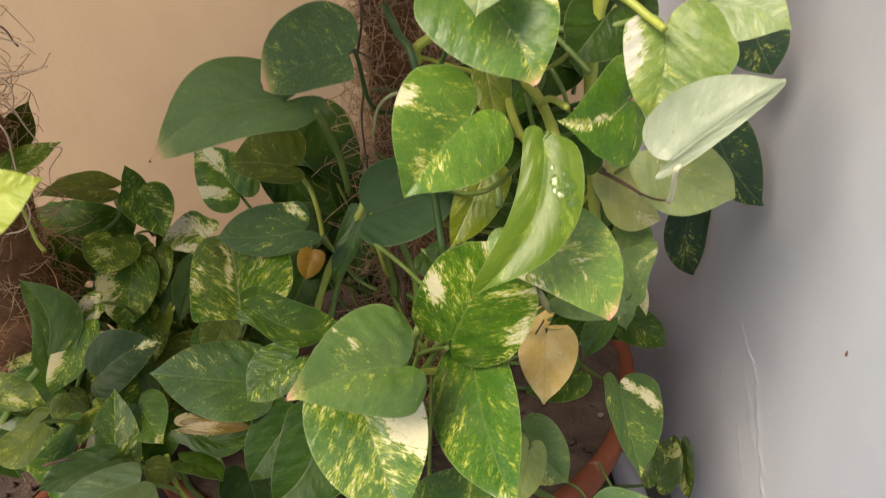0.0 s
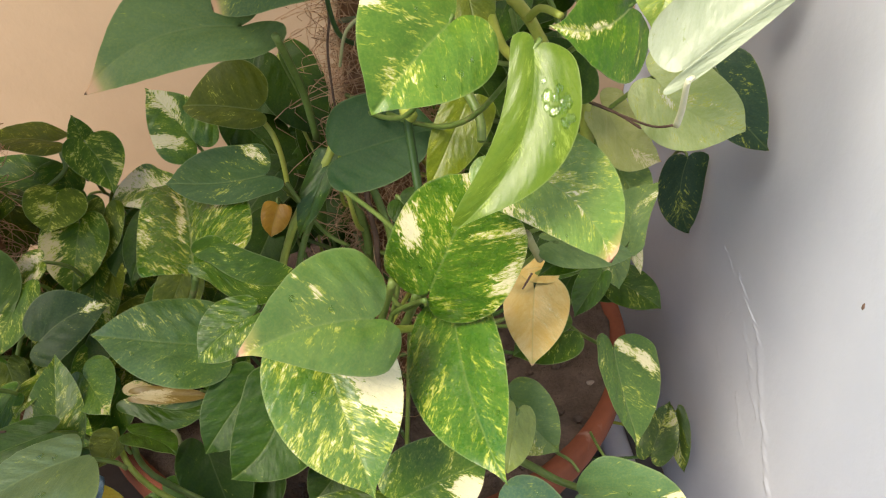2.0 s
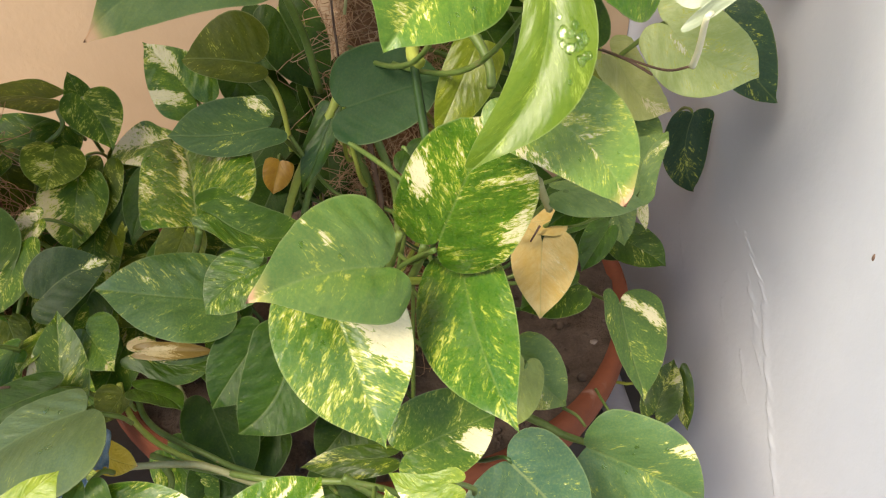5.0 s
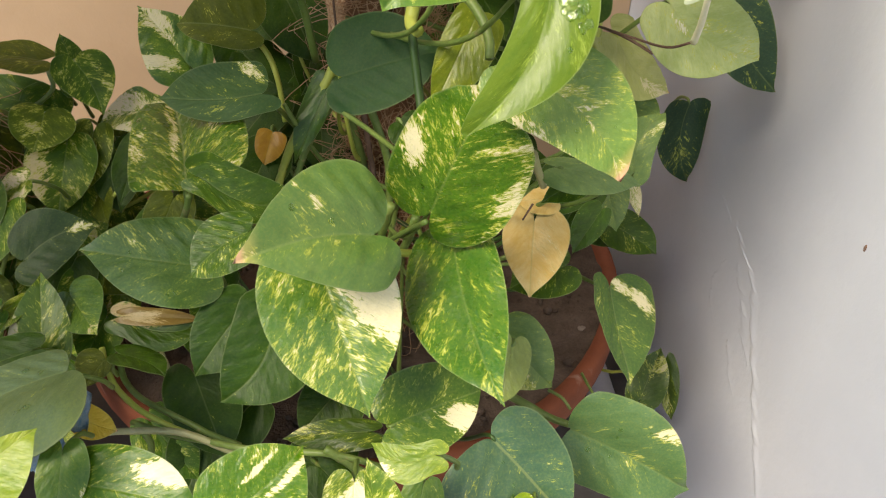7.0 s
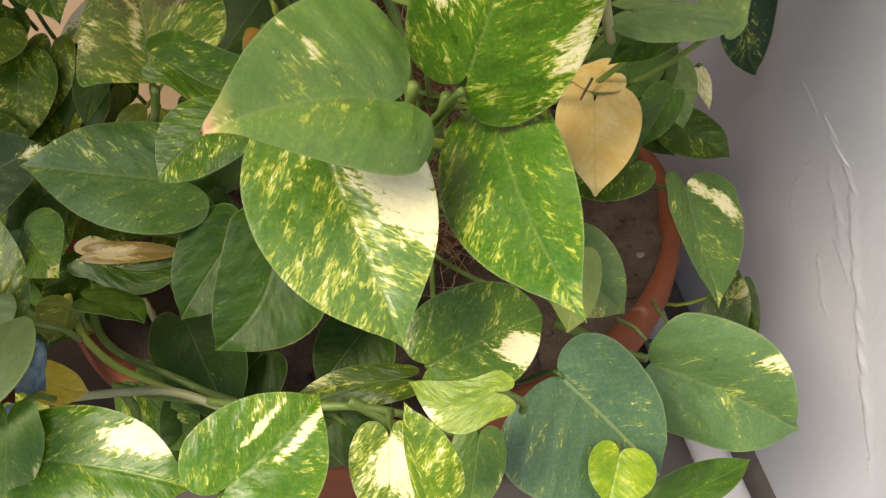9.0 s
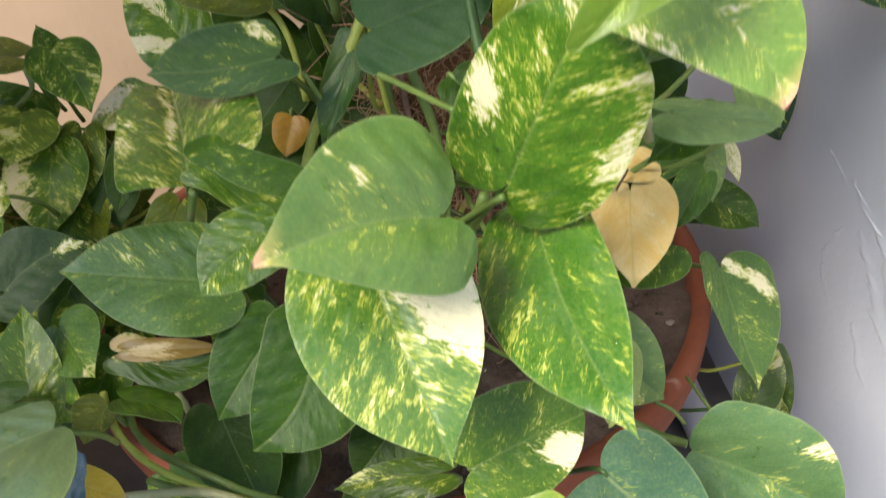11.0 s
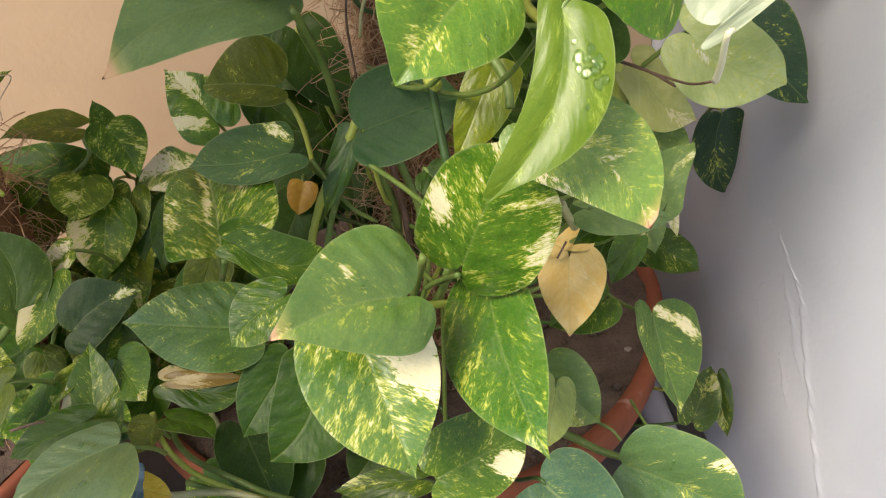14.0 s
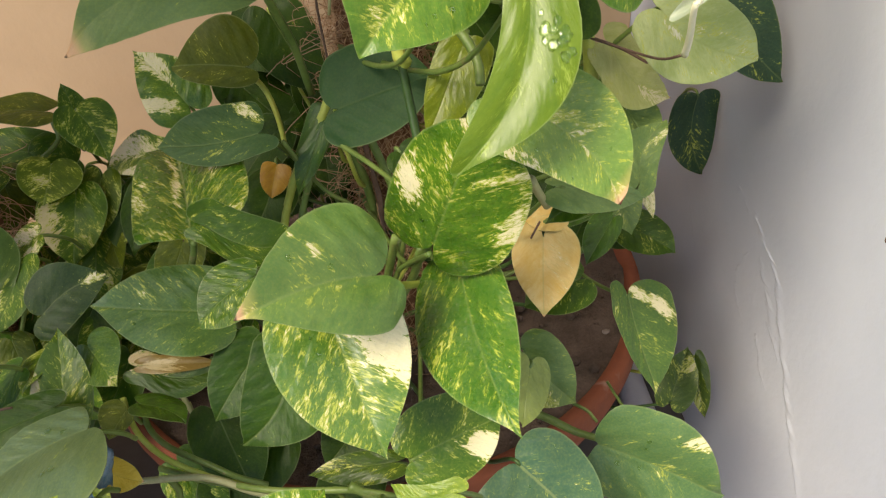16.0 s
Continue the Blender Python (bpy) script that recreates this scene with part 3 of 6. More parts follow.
def stem(name, parent, points, r0, r1, material, label="", nodes=0.0):
    v, f = tube(points, r0, r1, 7, nodes)
    return mesh_object(name, v, f, [material], parent, label)


def lathe(profile, steps=72):
    bm = bmesh.new()
    rings = []
    for r, z in profile:
        rings.append([bm.verts.new((r * math.cos(2 * math.pi * k / steps), r * math.sin(2 * math.pi * k / steps), z)) for k in range(steps)])
    for a, b in zip(rings, rings[1:]):
        for k in range(steps):
            bm.faces.new((a[k], a[(k + 1) % steps], b[(k + 1) % steps], b[k]))
    return bm


# half outline of the blade: across, along; and where the side vein that ends there leaves the midrib
BLADE = [(0.0, 0.0, 0.0), (0.07, -0.105, 0.0), (0.30, -0.195, 0.01), (0.66, -0.165, 0.03), (0.93, 0.03, 0.08), (1.0, 0.25, 0.18),
         (0.93, 0.46, 0.33), (0.74, 0.655, 0.52), (0.43, 0.82, 0.72), (0.12, 0.935, 0.88), (0.0, 1.0, 1.0)]
EDGE = spline([(a, b, 0) for a, b, c in BLADE], 3)
RIB = spline([(c, 0, 0) for a, b, c in BLADE], 3)
ACROSS = 7
SURFACE = {}
LOOK = {"yellow": "yellowed dying leaf", "yellow2": "small ochre-yellow leaf", "yellow3": "golden-yellow dying leaf", "brown": "browned dry leaf", "white": "mostly cream-white leaf", "greyA": "dusty green leaf with a scorched tip",
        "under": "pale underside of a turned leaf", "paleN": "pale lime leaf", "paleNN": "pale lime leaf with a cream tip", "Cr": "green leaf with a broad cream sector", "C": "round marbled green and cream leaf",
        "B": "large plain green leaf with a pinkish tip", "E": "long bright green leaf", "V": "leaf with wide cream bands", "li": "leaf with a cream base"}


def leaf(plant, kind, base, tip, normal, wide_a, wide_b, fold=0.07, droop=0.05, lobe=1.0, full=1.0, stalk=True, stub=0.0, fold_b=None, lobe_b=None, full_b=None, sway=None, mid=0.0):
    """One heart-shaped leaf: blade from its stalk's end to its tip, its face turned to the normal, with half widths to both sides.
    fold, lobe and full shape the first half, their _b twins the other; sway bows the midrib sideways, mid moves the widest place towards the tip."""
    rng = random.Random(round(base[0] * 9173 + base[1] * 771 + base[2] * 53, 3))
    b, t, nrm = Vector(base), Vector(tip), Vector(normal)
    y = t - b
    length = y.length
    y.normalize()
    z = (nrm - y * nrm.dot(y)).normalized()
    x = y.cross(z)
    bend, ripple, phase = droop + rng.uniform(-0.02, 0.04), rng.uniform(0.018, 0.045), rng.uniform(0, 6.3)
    pucker = rng.uniform(0.007, 0.012) * min(1.0, (wide_a + wide_b) / length) ** 1.5
    hook = rng.uniform(-0.05, 0.05)
    if sway is not None:
        bend, hook, ripple = droop, 0.0, ripple * 0.55
    bow = sway or 0.0
    fold_b, lobe_b, full_b = fold if fold_b is None else fold_b, lobe if lobe_b is None else lobe_b, full if full_b is None else full_b

    def place(u, v, down):
        w = wide_a if u >= 0 else wide_b
        px, py = u * w, v * length
        au = abs(u)
        along = v - 0.38 * au
        pz = ((fold if u >= 0 else fold_b) + 0.10) * abs(px) * (1.30 - 0.95 * au) - bend * length * max(0.0, v - 0.15) ** 2 - 0.35 * length * max(0.0, -v) * au
        pz += ripple * length * math.sin(phase + v * 6.5 + (2.2 if u > 0 else 0.0)) * au ** 2
        pz += pucker * length * math.sin(along * 34.0 + phase * 2) * au * (1.15 - au) * 2.4
        pz += 0.030 * length * noise.noise(Vector((u * 1.4, v * 2.2, phase * 5))) * au - 0.3 * length * max(0.0, v - 0.86)
        px += hook * length * max(0, v - 0.6) ** 2 * 3 + bow * length * 4 * v * (1 - v) * (v > 0)
        return b + x * px + y * py + z * (pz - down)

    rims, uvs, verts = [], [], []
    for side in (1, -1):
        for i in range(len(EDGE)):
            e, r = EDGE[i], RIB[i][0]
            fu, lo = (full, lobe) if side > 0 else (full_b, lobe_b)
            ex, ey = max(0.0, e[0]) ** (fu if e[1] > 0.2 else 1.0) * side, e[1] * lo if e[1] < 0 else e[1] + mid * math.sin(math.pi * min(1.0, e[1]))
            for k in range(ACROSS + 1):
                if side < 0 and k == 0:
                    continue
                f = (k / ACROSS) ** 0.85
                verts.append((ex * f, r + (ey - r) * f))
                rims.append(k / ACROSS)
    cols = len(EDGE)
    def index(side, i, k):
        if side > 0 or k == 0:
            return i * (ACROSS + 1) + k
        return cols * (ACROSS + 1) + i * ACROSS + k - 1
    n = len(verts)
    points = [place(u, v, 0.0) for u, v in verts] + [place(u, v, 0.0004) for u, v in verts]
    points = points + [p.copy() for p in points]
    uvs = [(0.5 + 0.5 * u, v) for u, v in verts] * 4
    faces, slots = [], []
    for side in (1, -1):
        for i in range(cols - 1):
            for k in range(ACROSS):
                q = [index(side, i, k), index(side, i, k + 1), index(side, i + 1, k + 1), index(side, i + 1, k)]
                if side < 0:
                    q.reverse()
                for tri in ((q[0], q[1], q[2]), (q[0], q[2], q[3])):
                    faces += [tri, tuple(j + n for j in reversed(tri))]
                    slots += [0, 1]
            a, c = index(side, i, ACROSS), index(side, i + 1, ACROSS)
            a, c = a + 2 * n, c + 2 * n
            faces.append((a, a + n, c + n, c) if side > 0 else (c, c + n, a + n, a))
            slots.append(0)
    SURFACE[tuple(base)] = (place, z)
    ob = mesh_object("leaf", points, faces, [LEAF[kind], LEAF["under"] if kind == "under" else UNDER], plant, LOOK.get(kind, ""), True, uvs, slots, rims * 4)
    if stub:
        out = (-y * 0.5 + Vector((0, 0.5, -0.9))).normalized()
        v, f = tube([b + y * 0.003 - z * 0.0012, b - y * 0.004 - z * 0.006, b - y * 0.006 + out * stub * 0.45 - z * 0.012, b + out * stub - z * 0.014], 0.0012, 0.0018, 6)
        mesh_object("petiole", v, f, [STEM], ob)
    elif stalk:
        ax = plant["axis"]
        root = Vector((ax[0], ax[1], 0)) + Vector((rng.uniform(-0.03, 0.03), rng.uniform(-0.02, 0.03), 0))
        root.z = max(0.20, b.z - rng.uniform(0.06, 0.13))
        line = [b + y * 0.003 - z * 0.0012, b - y * 0.004 - z * 0.006]
        for f in (0.22, 0.5):
            p = b.lerp(root, f) - Vector((0, 0, 0.030))
            p -= z * max(0.0, (p - b).dot(z) + 0.018 + 0.02 * f)
            line.append(p)
        root.z = min(root.z, line[-1].z)
        v, f = tube(line + [root], 0.0012, 0.0020, 6)
        mesh_object("petiole", v, f, [rng.choice((STEM, STEM, STEM_DARK, STEM_YELLOW))], ob)
    ob["seat"] = tuple(base)
    return ob

# ---- setting ----
FLOOR_TOP = 0.0
WALL_X, WALL_Y = 0.456, 0.99
ground = box("ground", (-40, -40, -0.2), (40, 40, FLOOR_TOP), CONCRETE, "grey-brown cement floor in the corner under the pots", "floor")
wall_r = box("wall_right", (WALL_X, -1.6, FLOOR_TOP), (WALL_X + 0.15, WALL_Y + 0.15, 2.6), PAINT_WHITE, "off-white painted plaster wall with a flaking ridge", "wall")
wall_b = box("wall_back", (-0.799, WALL_Y, FLOOR_TOP), (WALL_X - 0.001, WALL_Y + 0.15, 2.6), PAINT_BEIGE, "warm beige painted plaster wall behind the plants", "wall")

# unseen low wall, added to hold back light from the left
wall_l = box("wall_left", (-0.95, -1.7, FLOOR_TOP), (-0.80, WALL_Y + 0.15, 0.5), PAINT_BEIGE, "plain beige plaster wall added out of view at left to close the corner", "wall")


def terracotta_pot(x, y, radius, height, label):
    """Wide clay pot with a thick rolled rim."""
    pot = tagged(new("terracotta_pot"), label, "plant pot")
    pot.location = (x, y, FLOOR_TOP)
    r, h = radius, height
    part("body", lathe([(0.0, 0.004), (r * 0.70, 0.0), (r * 0.74, 0.01), (r * 0.93, h - 0.045), (r * 0.935, h - 0.04), (r * 0.885, h - 0.04), (r * 0.70, 0.02), (0.0, 0.018)]), TERRACOTTA, pot)
    part("rim", lathe([(r * 0.937, h - 0.046), (r * 0.985, h - 0.042), (r * 0.998, h - 0.03), (r, h - 0.008), (r * 0.992, h - 0.001), (r * 0.97, h), (r * 0.945, h - 0.003),
                       (r * 0.935, h - 0.012), (r * 0.887, h - 0.039), (r * 0.937, h - 0.046)]), TERRACOTTA, pot, "rolled clay rim with pale salt marks")
    return pot


def potting_soil(x, y, radius, top, seed):
    bm = bmesh.new()
    rng = random.Random(seed)
    rings, steps = 26, 80
    rows = []
    for i in range(rings + 1):
        rr = radius * i / rings
        row = []
        for k in range(steps):
            a = 2 * math.pi * k / steps
            p = Vector((rr * math.cos(a), rr * math.sin(a), 0))
            h = noise.noise(p * 28 + Vector((seed, 0, 0))) * 0.007 + noise.noise(p * 90) * 0.005 + rng.uniform(-0.0016, 0.0016)
            row.append(bm.verts.new((p.x, p.y, h)))
        rows.append(row)
    for a, b in zip(rows, rows[1:]):
        for k in range(steps):
            bm.faces.new((a[k], a[(k + 1) % steps], b[(k + 1) % steps], b[k]))
    for j in range(760):
        a, rr = rng.uniform(0, 6.283), radius * math.sqrt(rng.random()) * 0.97
        s = rng.choice((0.0014, 0.0020, 0.0028, 0.0036, 0.0052))
        m = Matrix.Translation((rr * math.cos(a), rr * math.sin(a), 0.003)) @ Euler((rng.uniform(0, 3), rng.uniform(0, 3), 0)).to_matrix().to_4x4() @ Matrix.Diagonal((s, s * rng.uniform(0.6, 1.3), s * rng.uniform(0.5, 1.0), 1))
        bmesh.ops.create_icosphere(bm, subdivisions=1, radius=1, matrix=m)
    ob = part("potting_soil", bm, SOIL, None)
    ob.location = (x, y, top)
    return tagged(ob, "dark dry crumbly soil filling a clay pot", "soil", kind="stuff")


pot_a = terracotta_pot(0.121, 0.697, 0.272, 0.206, "wide round terracotta clay pot with a stained thick rim")
potting_soil(0.121, 0.697, 0.2560, 0.199, 3)
pot_b = terracotta_pot(-0.405, 0.60, 0.235, 0.206, "terracotta clay pot beside the larger one, hidden by foliage")
potting_soil(-0.405, 0.60, 0.208, 0.190, 7)


def coir_pole(foot, head, radius, seed, label, strands=1500, shag=1.0):
    """Pole wrapped in coconut fibre, with loose strands standing off all round."""
    rng = random.Random(seed)
    a, b = Vector(foot), Vector(head)
    pole = tagged(new("coir_pole"), label, "plant pole")
    pole.location = a
    d = b - a
    length = d.length
    bm = bmesh.new()
    steps, rows = 28, 110
    rings = []
    for i in range(rows + 1):
        c = d * (i / rows)
        ring = []
        for k in range(steps):
            w = 2 * math.pi * k / steps
            p = Vector((math.cos(w), math.sin(w), 0))
            r = radius * (1 + 0.16 * noise.noise(Vector((p.x * 2, p.y * 2, i * 0.35 + seed))) + 0.10 * noise.noise(Vector((p.x * 6, p.y * 6, i * 1.3))))
            ring.append(bm.verts.new(c + p * r))
        rings.append(ring)
    for u, v in zip(rings, rings[1:]):
        for k in range(steps):
            bm.faces.new((u[k], u[(k + 1) % steps], v[(k + 1) % steps], v[k]))
    bm.faces.new(rings[-1])
    part("matting", bm, COIR, pole)
    verts, faces = [], []
    for j in range(strands):
        f = rng.random()
        w = rng.uniform(0, 2 * math.pi)
        out = Vector((math.cos(w), math.sin(w), 0))
        p0 = d * f + out * radius * 0.93
        tang = Vector((-math.sin(w), math.cos(w), 0))
        reach = rng.choice((0.005, 0.006, 0.008, 0.011, 0.017)) * shag
        go = tang * rng.uniform(-1, 1) + Vector((0, 0, rng.uniform(-1.0, 1.0))) + out * rng.uniform(0.1, 0.8)
        p1 = p0 + go * reach + out * reach * 0.3
        p2 = p1 + (go + Vector((rng.uniform(-0.8, 0.8), rng.uniform(-0.8, 0.8), rng.uniform(-0.9, 0.5)))) * reach
        p3 = p2 + (tang * rng.uniform(-1, 1) + Vector((0, 0, rng.uniform(-1.2, 0.4))) - out * rng.uniform(0, 0.8)) * reach
        v, fc = tube([p0, p1, p2, p3], 0.0005, 0.00025, 3, 0, 3)
        o = len(verts)
        verts += v
        faces += [tuple(q + o for q in face) for face in fc]
    tagged(mesh_object("fibre", verts, faces, [FIBRE], pole, "loose brown coconut fibres"), kind="stuff")
    return pole


pole_a = coir_pole((0.160, 0.625, 0.17), (0.140, 0.600, 1.05), 0.030, 5, "brown coconut-fibre pole standing in the clay pot, carrying climbing stems", 5600, 1.2)
pole_b = coir_pole((-0.205, 0.600, 0.17), (-0.235, 0.600, 1.05), 0.044, 9, "thick shaggy brown coconut-fibre pole wound with dry roots", 3000, 1.25)


def plant(name, x, y, label):
    ob = tagged(new(name), label, "plant", "pothos plants")
    ob.location = (0, 0, 0)
    ob["axis"] = (x, y)
    return ob


plant_a = plant("pothos_plant", 0.15, 0.60, "variegated golden pothos with heart-shaped green and cream leaves climbing a pole")
plant_b = plant("pothos_plant", -0.17, 0.57, "variegated golden pothos with smaller crowded leaves beside the other pot")

# ---- leaves ----
leaf(plant_a, "greyA", (0.0670, 0.5244, 0.5793), (-0.0219, 0.4849, 0.5588), (0.17, -0.73, 0.67), 0.0349, 0.0245, fold=0.04, droop=0.10, lobe=1.00, full=1.51, fold_b=0.07, lobe_b=1.29, full_b=0.67, sway=0.126, mid=-0.008, stalk=False)
leaf(plant_a, "AA", (0.1129, 0.5137, 0.6159), (0.0522, 0.5140, 0.5953), (-0.20, -0.78, 0.59), 0.0386, 0.0196, fold=0.09, droop=0.05, lobe=0.91, full=0.64, fold_b=0.10, lobe_b=0.10, full_b=0.56, sway=0.050, mid=0.003)
leaf(plant_a, "V", (-0.0030, 0.6363, 0.4453), (-0.0400, 0.6562, 0.4858), (0.14, -0.83, 0.54), 0.0260, 0.0284, fold=0.06, droop=0.05, lobe=1.00, full=1.09, fold_b=0.07, lobe_b=0.82, full_b=1.03, sway=0.022, mid=-0.115)
leaf(plant_a, "olive", (0.0535, 0.6014, 0.4884), (0.0013, 0.6019, 0.4936), (0.05, -0.79, 0.61), 0.0367, 0.0159, fold=0.05, droop=0.05, lobe=0.99, full=1.16, fold_b=0.08, lobe_b=1.00, full_b=0.52, sway=0.026, mid=-0.015, stalk=False)
leaf(plant_a, "dark", (0.0688, 0.6678, 0.4996), (0.0992, 0.6362, 0.4459), (0.00, -0.86, 0.51), 0.0278, 0.0274)
leaf(plant_a, "Y", (0.0713, 0.5080, 0.4848), (0.0085, 0.5008, 0.4868), (0.10, -0.65, 0.76), 0.0257, 0.0147, fold=-0.22, droop=0.05, lobe=0.39, full=1.08, fold_b=-0.16, lobe_b=1.00, full_b=1.00, sway=-0.056, mid=0.091, stalk=False)
leaf_g = leaf(plant_a, "G", (0.0285, 0.4552, 0.4462), (0.0029, 0.5521, 0.4612), (-0.13, -0.18, 0.97), 0.0432, 0.0337, fold=0.55, droop=0.05, lobe=0.44, full=0.92, fold_b=0.55, lobe_b=0.16, full_b=0.80, sway=0.022, mid=0.072, stalk=False)
leaf(plant_a, "var", (0.0418, 0.4477, 0.4593), (0.1001, 0.4513, 0.4437), (0.25, -0.56, 0.79), 0.0133, 0.0204, fold=0.09, droop=0.05, lobe=0.99, full=0.90, fold_b=0.07, lobe_b=1.00, full_b=1.01, sway=0.178, mid=0.040, stub=0.03)
leaf_l = leaf(plant_a, "L", (0.0361, 0.4394, 0.3989), (-0.0318, 0.4260, 0.4245), (0.38, -0.59, 0.71), 0.0296, 0.0290, fold=0.07, droop=0.05, lobe=1.00, full=0.95, fold_b=0.07, lobe_b=0.89, full_b=1.01, sway=-0.013, mid=-0.014, stub=0.03)
leaf(plant_a, "var", (0.0728, 0.4012, 0.4530), (0.0432, 0.3803, 0.4396), (0.02, -0.56, 0.83), 0.0176, 0.0176, fold=0.06, droop=0.05, lobe=1.00, full=1.00, fold_b=0.07, lobe_b=1.00, full_b=0.68, sway=0.068, mid=0.017, stub=0.03)
leaf_b = leaf(plant_a, "B", (0.1431, 0.3629, 0.4787), (0.0865, 0.3164, 0.4985), (0.64, -0.55, 0.54), 0.0372, 0.0300, fold=0.21, droop=0.12, lobe=0.70, full=0.72, fold_b=0.30, lobe_b=0.95, full_b=1.13, sway=0.061, mid=-0.120)
leaf_cr = leaf(plant_a, "Cr", (0.1140, 0.3687, 0.4568), (0.1416, 0.3055, 0.4063), (0.08, -0.60, 0.80), 0.0370, 0.0364, fold=0.10, droop=0.05, lobe=0.99, full=1.07, fold_b=0.09, lobe_b=1.00, full_b=1.31, sway=0.007, mid=0.008)
leaf_dk = leaf(plant_a, "Dk", (0.1900, 0.4080, 0.4370), (0.2054, 0.3021, 0.4212), (-0.44, -0.19, 0.88), 0.0329, 0.0256, fold=0.20, droop=0.05, lobe=1.01, full=1.14, fold_b=0.19, lobe_b=1.00, full_b=1.09, sway=0.031, mid=0.023)
leaf_c = leaf(plant_a, "C", (0.1746, 0.3946, 0.4717), (0.1979, 0.3724, 0.5528), (-0.30, -0.94, -0.17), 0.0409, 0.0312, fold=-0.13, droop=0.05, lobe=1.43, full=0.74, fold_b=-0.18, lobe_b=0.66, full_b=0.64, sway=-0.007, mid=0.120)
leaf_e = leaf(plant_a, "E", (0.2202, 0.3744, 0.6196), (0.1827, 0.3276, 0.5560), (-0.05, -0.79, 0.61), 0.0123, 0.0224, fold=0.25, droop=0.05, lobe=0.27, full=0.36, fold_b=0.22, lobe_b=0.27, full_b=1.30, sway=-0.130, mid=0.012)
leaf_d = leaf(plant_a, "D", (0.2124, 0.3737, 0.5618), (0.2608, 0.3435, 0.5239), (0.05, -0.75, 0.66), 0.0256, 0.0293, fold=0.10, droop=0.05, lobe=1.00, full=0.72, fold_b=0.06, lobe_b=1.00, full_b=0.49, sway=-0.126, mid=-0.120)
leaf_h = leaf(plant_a, "H", (0.1852, 0.3907, 0.6263), (0.1502, 0.3500, 0.6021), (0.39, -0.70, 0.60), 0.0383, 0.0300, fold=0.20, droop=0.05, lobe=1.15, full=0.66, fold_b=0.28, lobe_b=0.99, full_b=0.95, sway=0.028, mid=-0.106)
leaf(plant_a, "Gs", (0.1844, 0.4216, 0.6857), (0.2160, 0.3813, 0.6466), (-0.08, -0.73, 0.68), 0.0363, 0.0305, fold=0.08, droop=0.05, lobe=1.05, full=0.96, fold_b=0.06, lobe_b=1.00, full_b=0.70, sway=-0.077, mid=-0.035)
leaf(plant_a, "pale", (0.1884, 0.4008, 0.7050), (0.1856, 0.3789, 0.6831), (0.00, -0.71, 0.71), 0.0132, 0.0174, stalk=False)
leaf(plant_a, "K", (0.2714, 0.4082, 0.6251), (0.2296, 0.3752, 0.6300), (0.58, -0.68, 0.45), 0.0267, 0.0295, fold=0.15, droop=0.05, lobe=1.00, full=1.15, fold_b=0.05, lobe_b=0.91, full_b=0.99, sway=-0.120, mid=-0.120)
leaf(plant_a, "paleQ", (0.2889, 0.4176, 0.6620), (0.2799, 0.3954, 0.6189), (-0.31, -0.82, 0.49), 0.0227, 0.0371, fold=0.06, droop=0.05, lobe=0.61, full=0.78, fold_b=0.09, lobe_b=1.62, full_b=1.16, sway=-0.069, mid=-0.065, stalk=False)
leaf(plant_a, "pale", (0.3264, 0.4564, 0.6627), (0.3649, 0.4311, 0.6549), (-0.36, -0.73, 0.58), 0.0243, 0.0218, fold=0.07, droop=0.05, lobe=1.00, full=1.30, fold_b=0.07, lobe_b=1.00, full_b=0.95, sway=-0.084, mid=-0.040)
leaf(plant_a, "under", (0.2860, 0.3652, 0.6111), (0.3341, 0.3653, 0.6533), (0.28, 0.91, -0.32), 0.0264, 0.0073, fold=0.30, droop=0.05, lobe=0.57, full=0.98, fold_b=0.31, lobe_b=1.00, full_b=0.35, sway=0.012, mid=-0.024, stalk=False)
leaf(plant_a, "paleN", (0.3113, 0.4698, 0.5616), (0.3588, 0.4407, 0.5423), (-0.19, -0.74, 0.64), 0.0266, 0.0278, fold=0.08, droop=0.05, lobe=0.88, full=1.01, fold_b=0.08, lobe_b=1.00, full_b=0.71, sway=0.112, mid=0.035)
leaf(plant_a, "paleNN", (0.2904, 0.4875, 0.5335), (0.3297, 0.4795, 0.5025), (0.37, -0.67, 0.64), 0.0225, 0.0202, fold=0.05, droop=0.05, lobe=1.28, full=1.18, fold_b=0.03, lobe_b=1.00, full_b=1.08, sway=0.185, mid=-0.043)
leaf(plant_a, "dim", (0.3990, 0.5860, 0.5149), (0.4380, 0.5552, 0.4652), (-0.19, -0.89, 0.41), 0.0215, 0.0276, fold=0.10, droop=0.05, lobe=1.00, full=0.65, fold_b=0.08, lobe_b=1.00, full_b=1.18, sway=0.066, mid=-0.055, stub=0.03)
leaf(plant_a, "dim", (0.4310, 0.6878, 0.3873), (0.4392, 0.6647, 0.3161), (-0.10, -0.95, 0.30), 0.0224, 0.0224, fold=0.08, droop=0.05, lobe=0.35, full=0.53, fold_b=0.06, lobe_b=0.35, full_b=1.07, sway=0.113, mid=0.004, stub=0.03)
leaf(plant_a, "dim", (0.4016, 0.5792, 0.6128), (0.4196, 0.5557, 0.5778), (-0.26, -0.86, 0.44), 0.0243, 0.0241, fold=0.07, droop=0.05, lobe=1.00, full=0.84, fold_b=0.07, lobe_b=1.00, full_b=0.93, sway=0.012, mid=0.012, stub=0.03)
leaf(plant_a, "leafy", (0.3003, 0.4396, 0.4690), (0.3178, 0.4552, 0.5009), (-0.13, -0.86, 0.49), 0.0110, 0.0155, fold=0.07, droop=0.05, lobe=1.00, full=0.63, fold_b=0.07, lobe_b=1.00, full_b=1.17, sway=-0.149, mid=0.026)
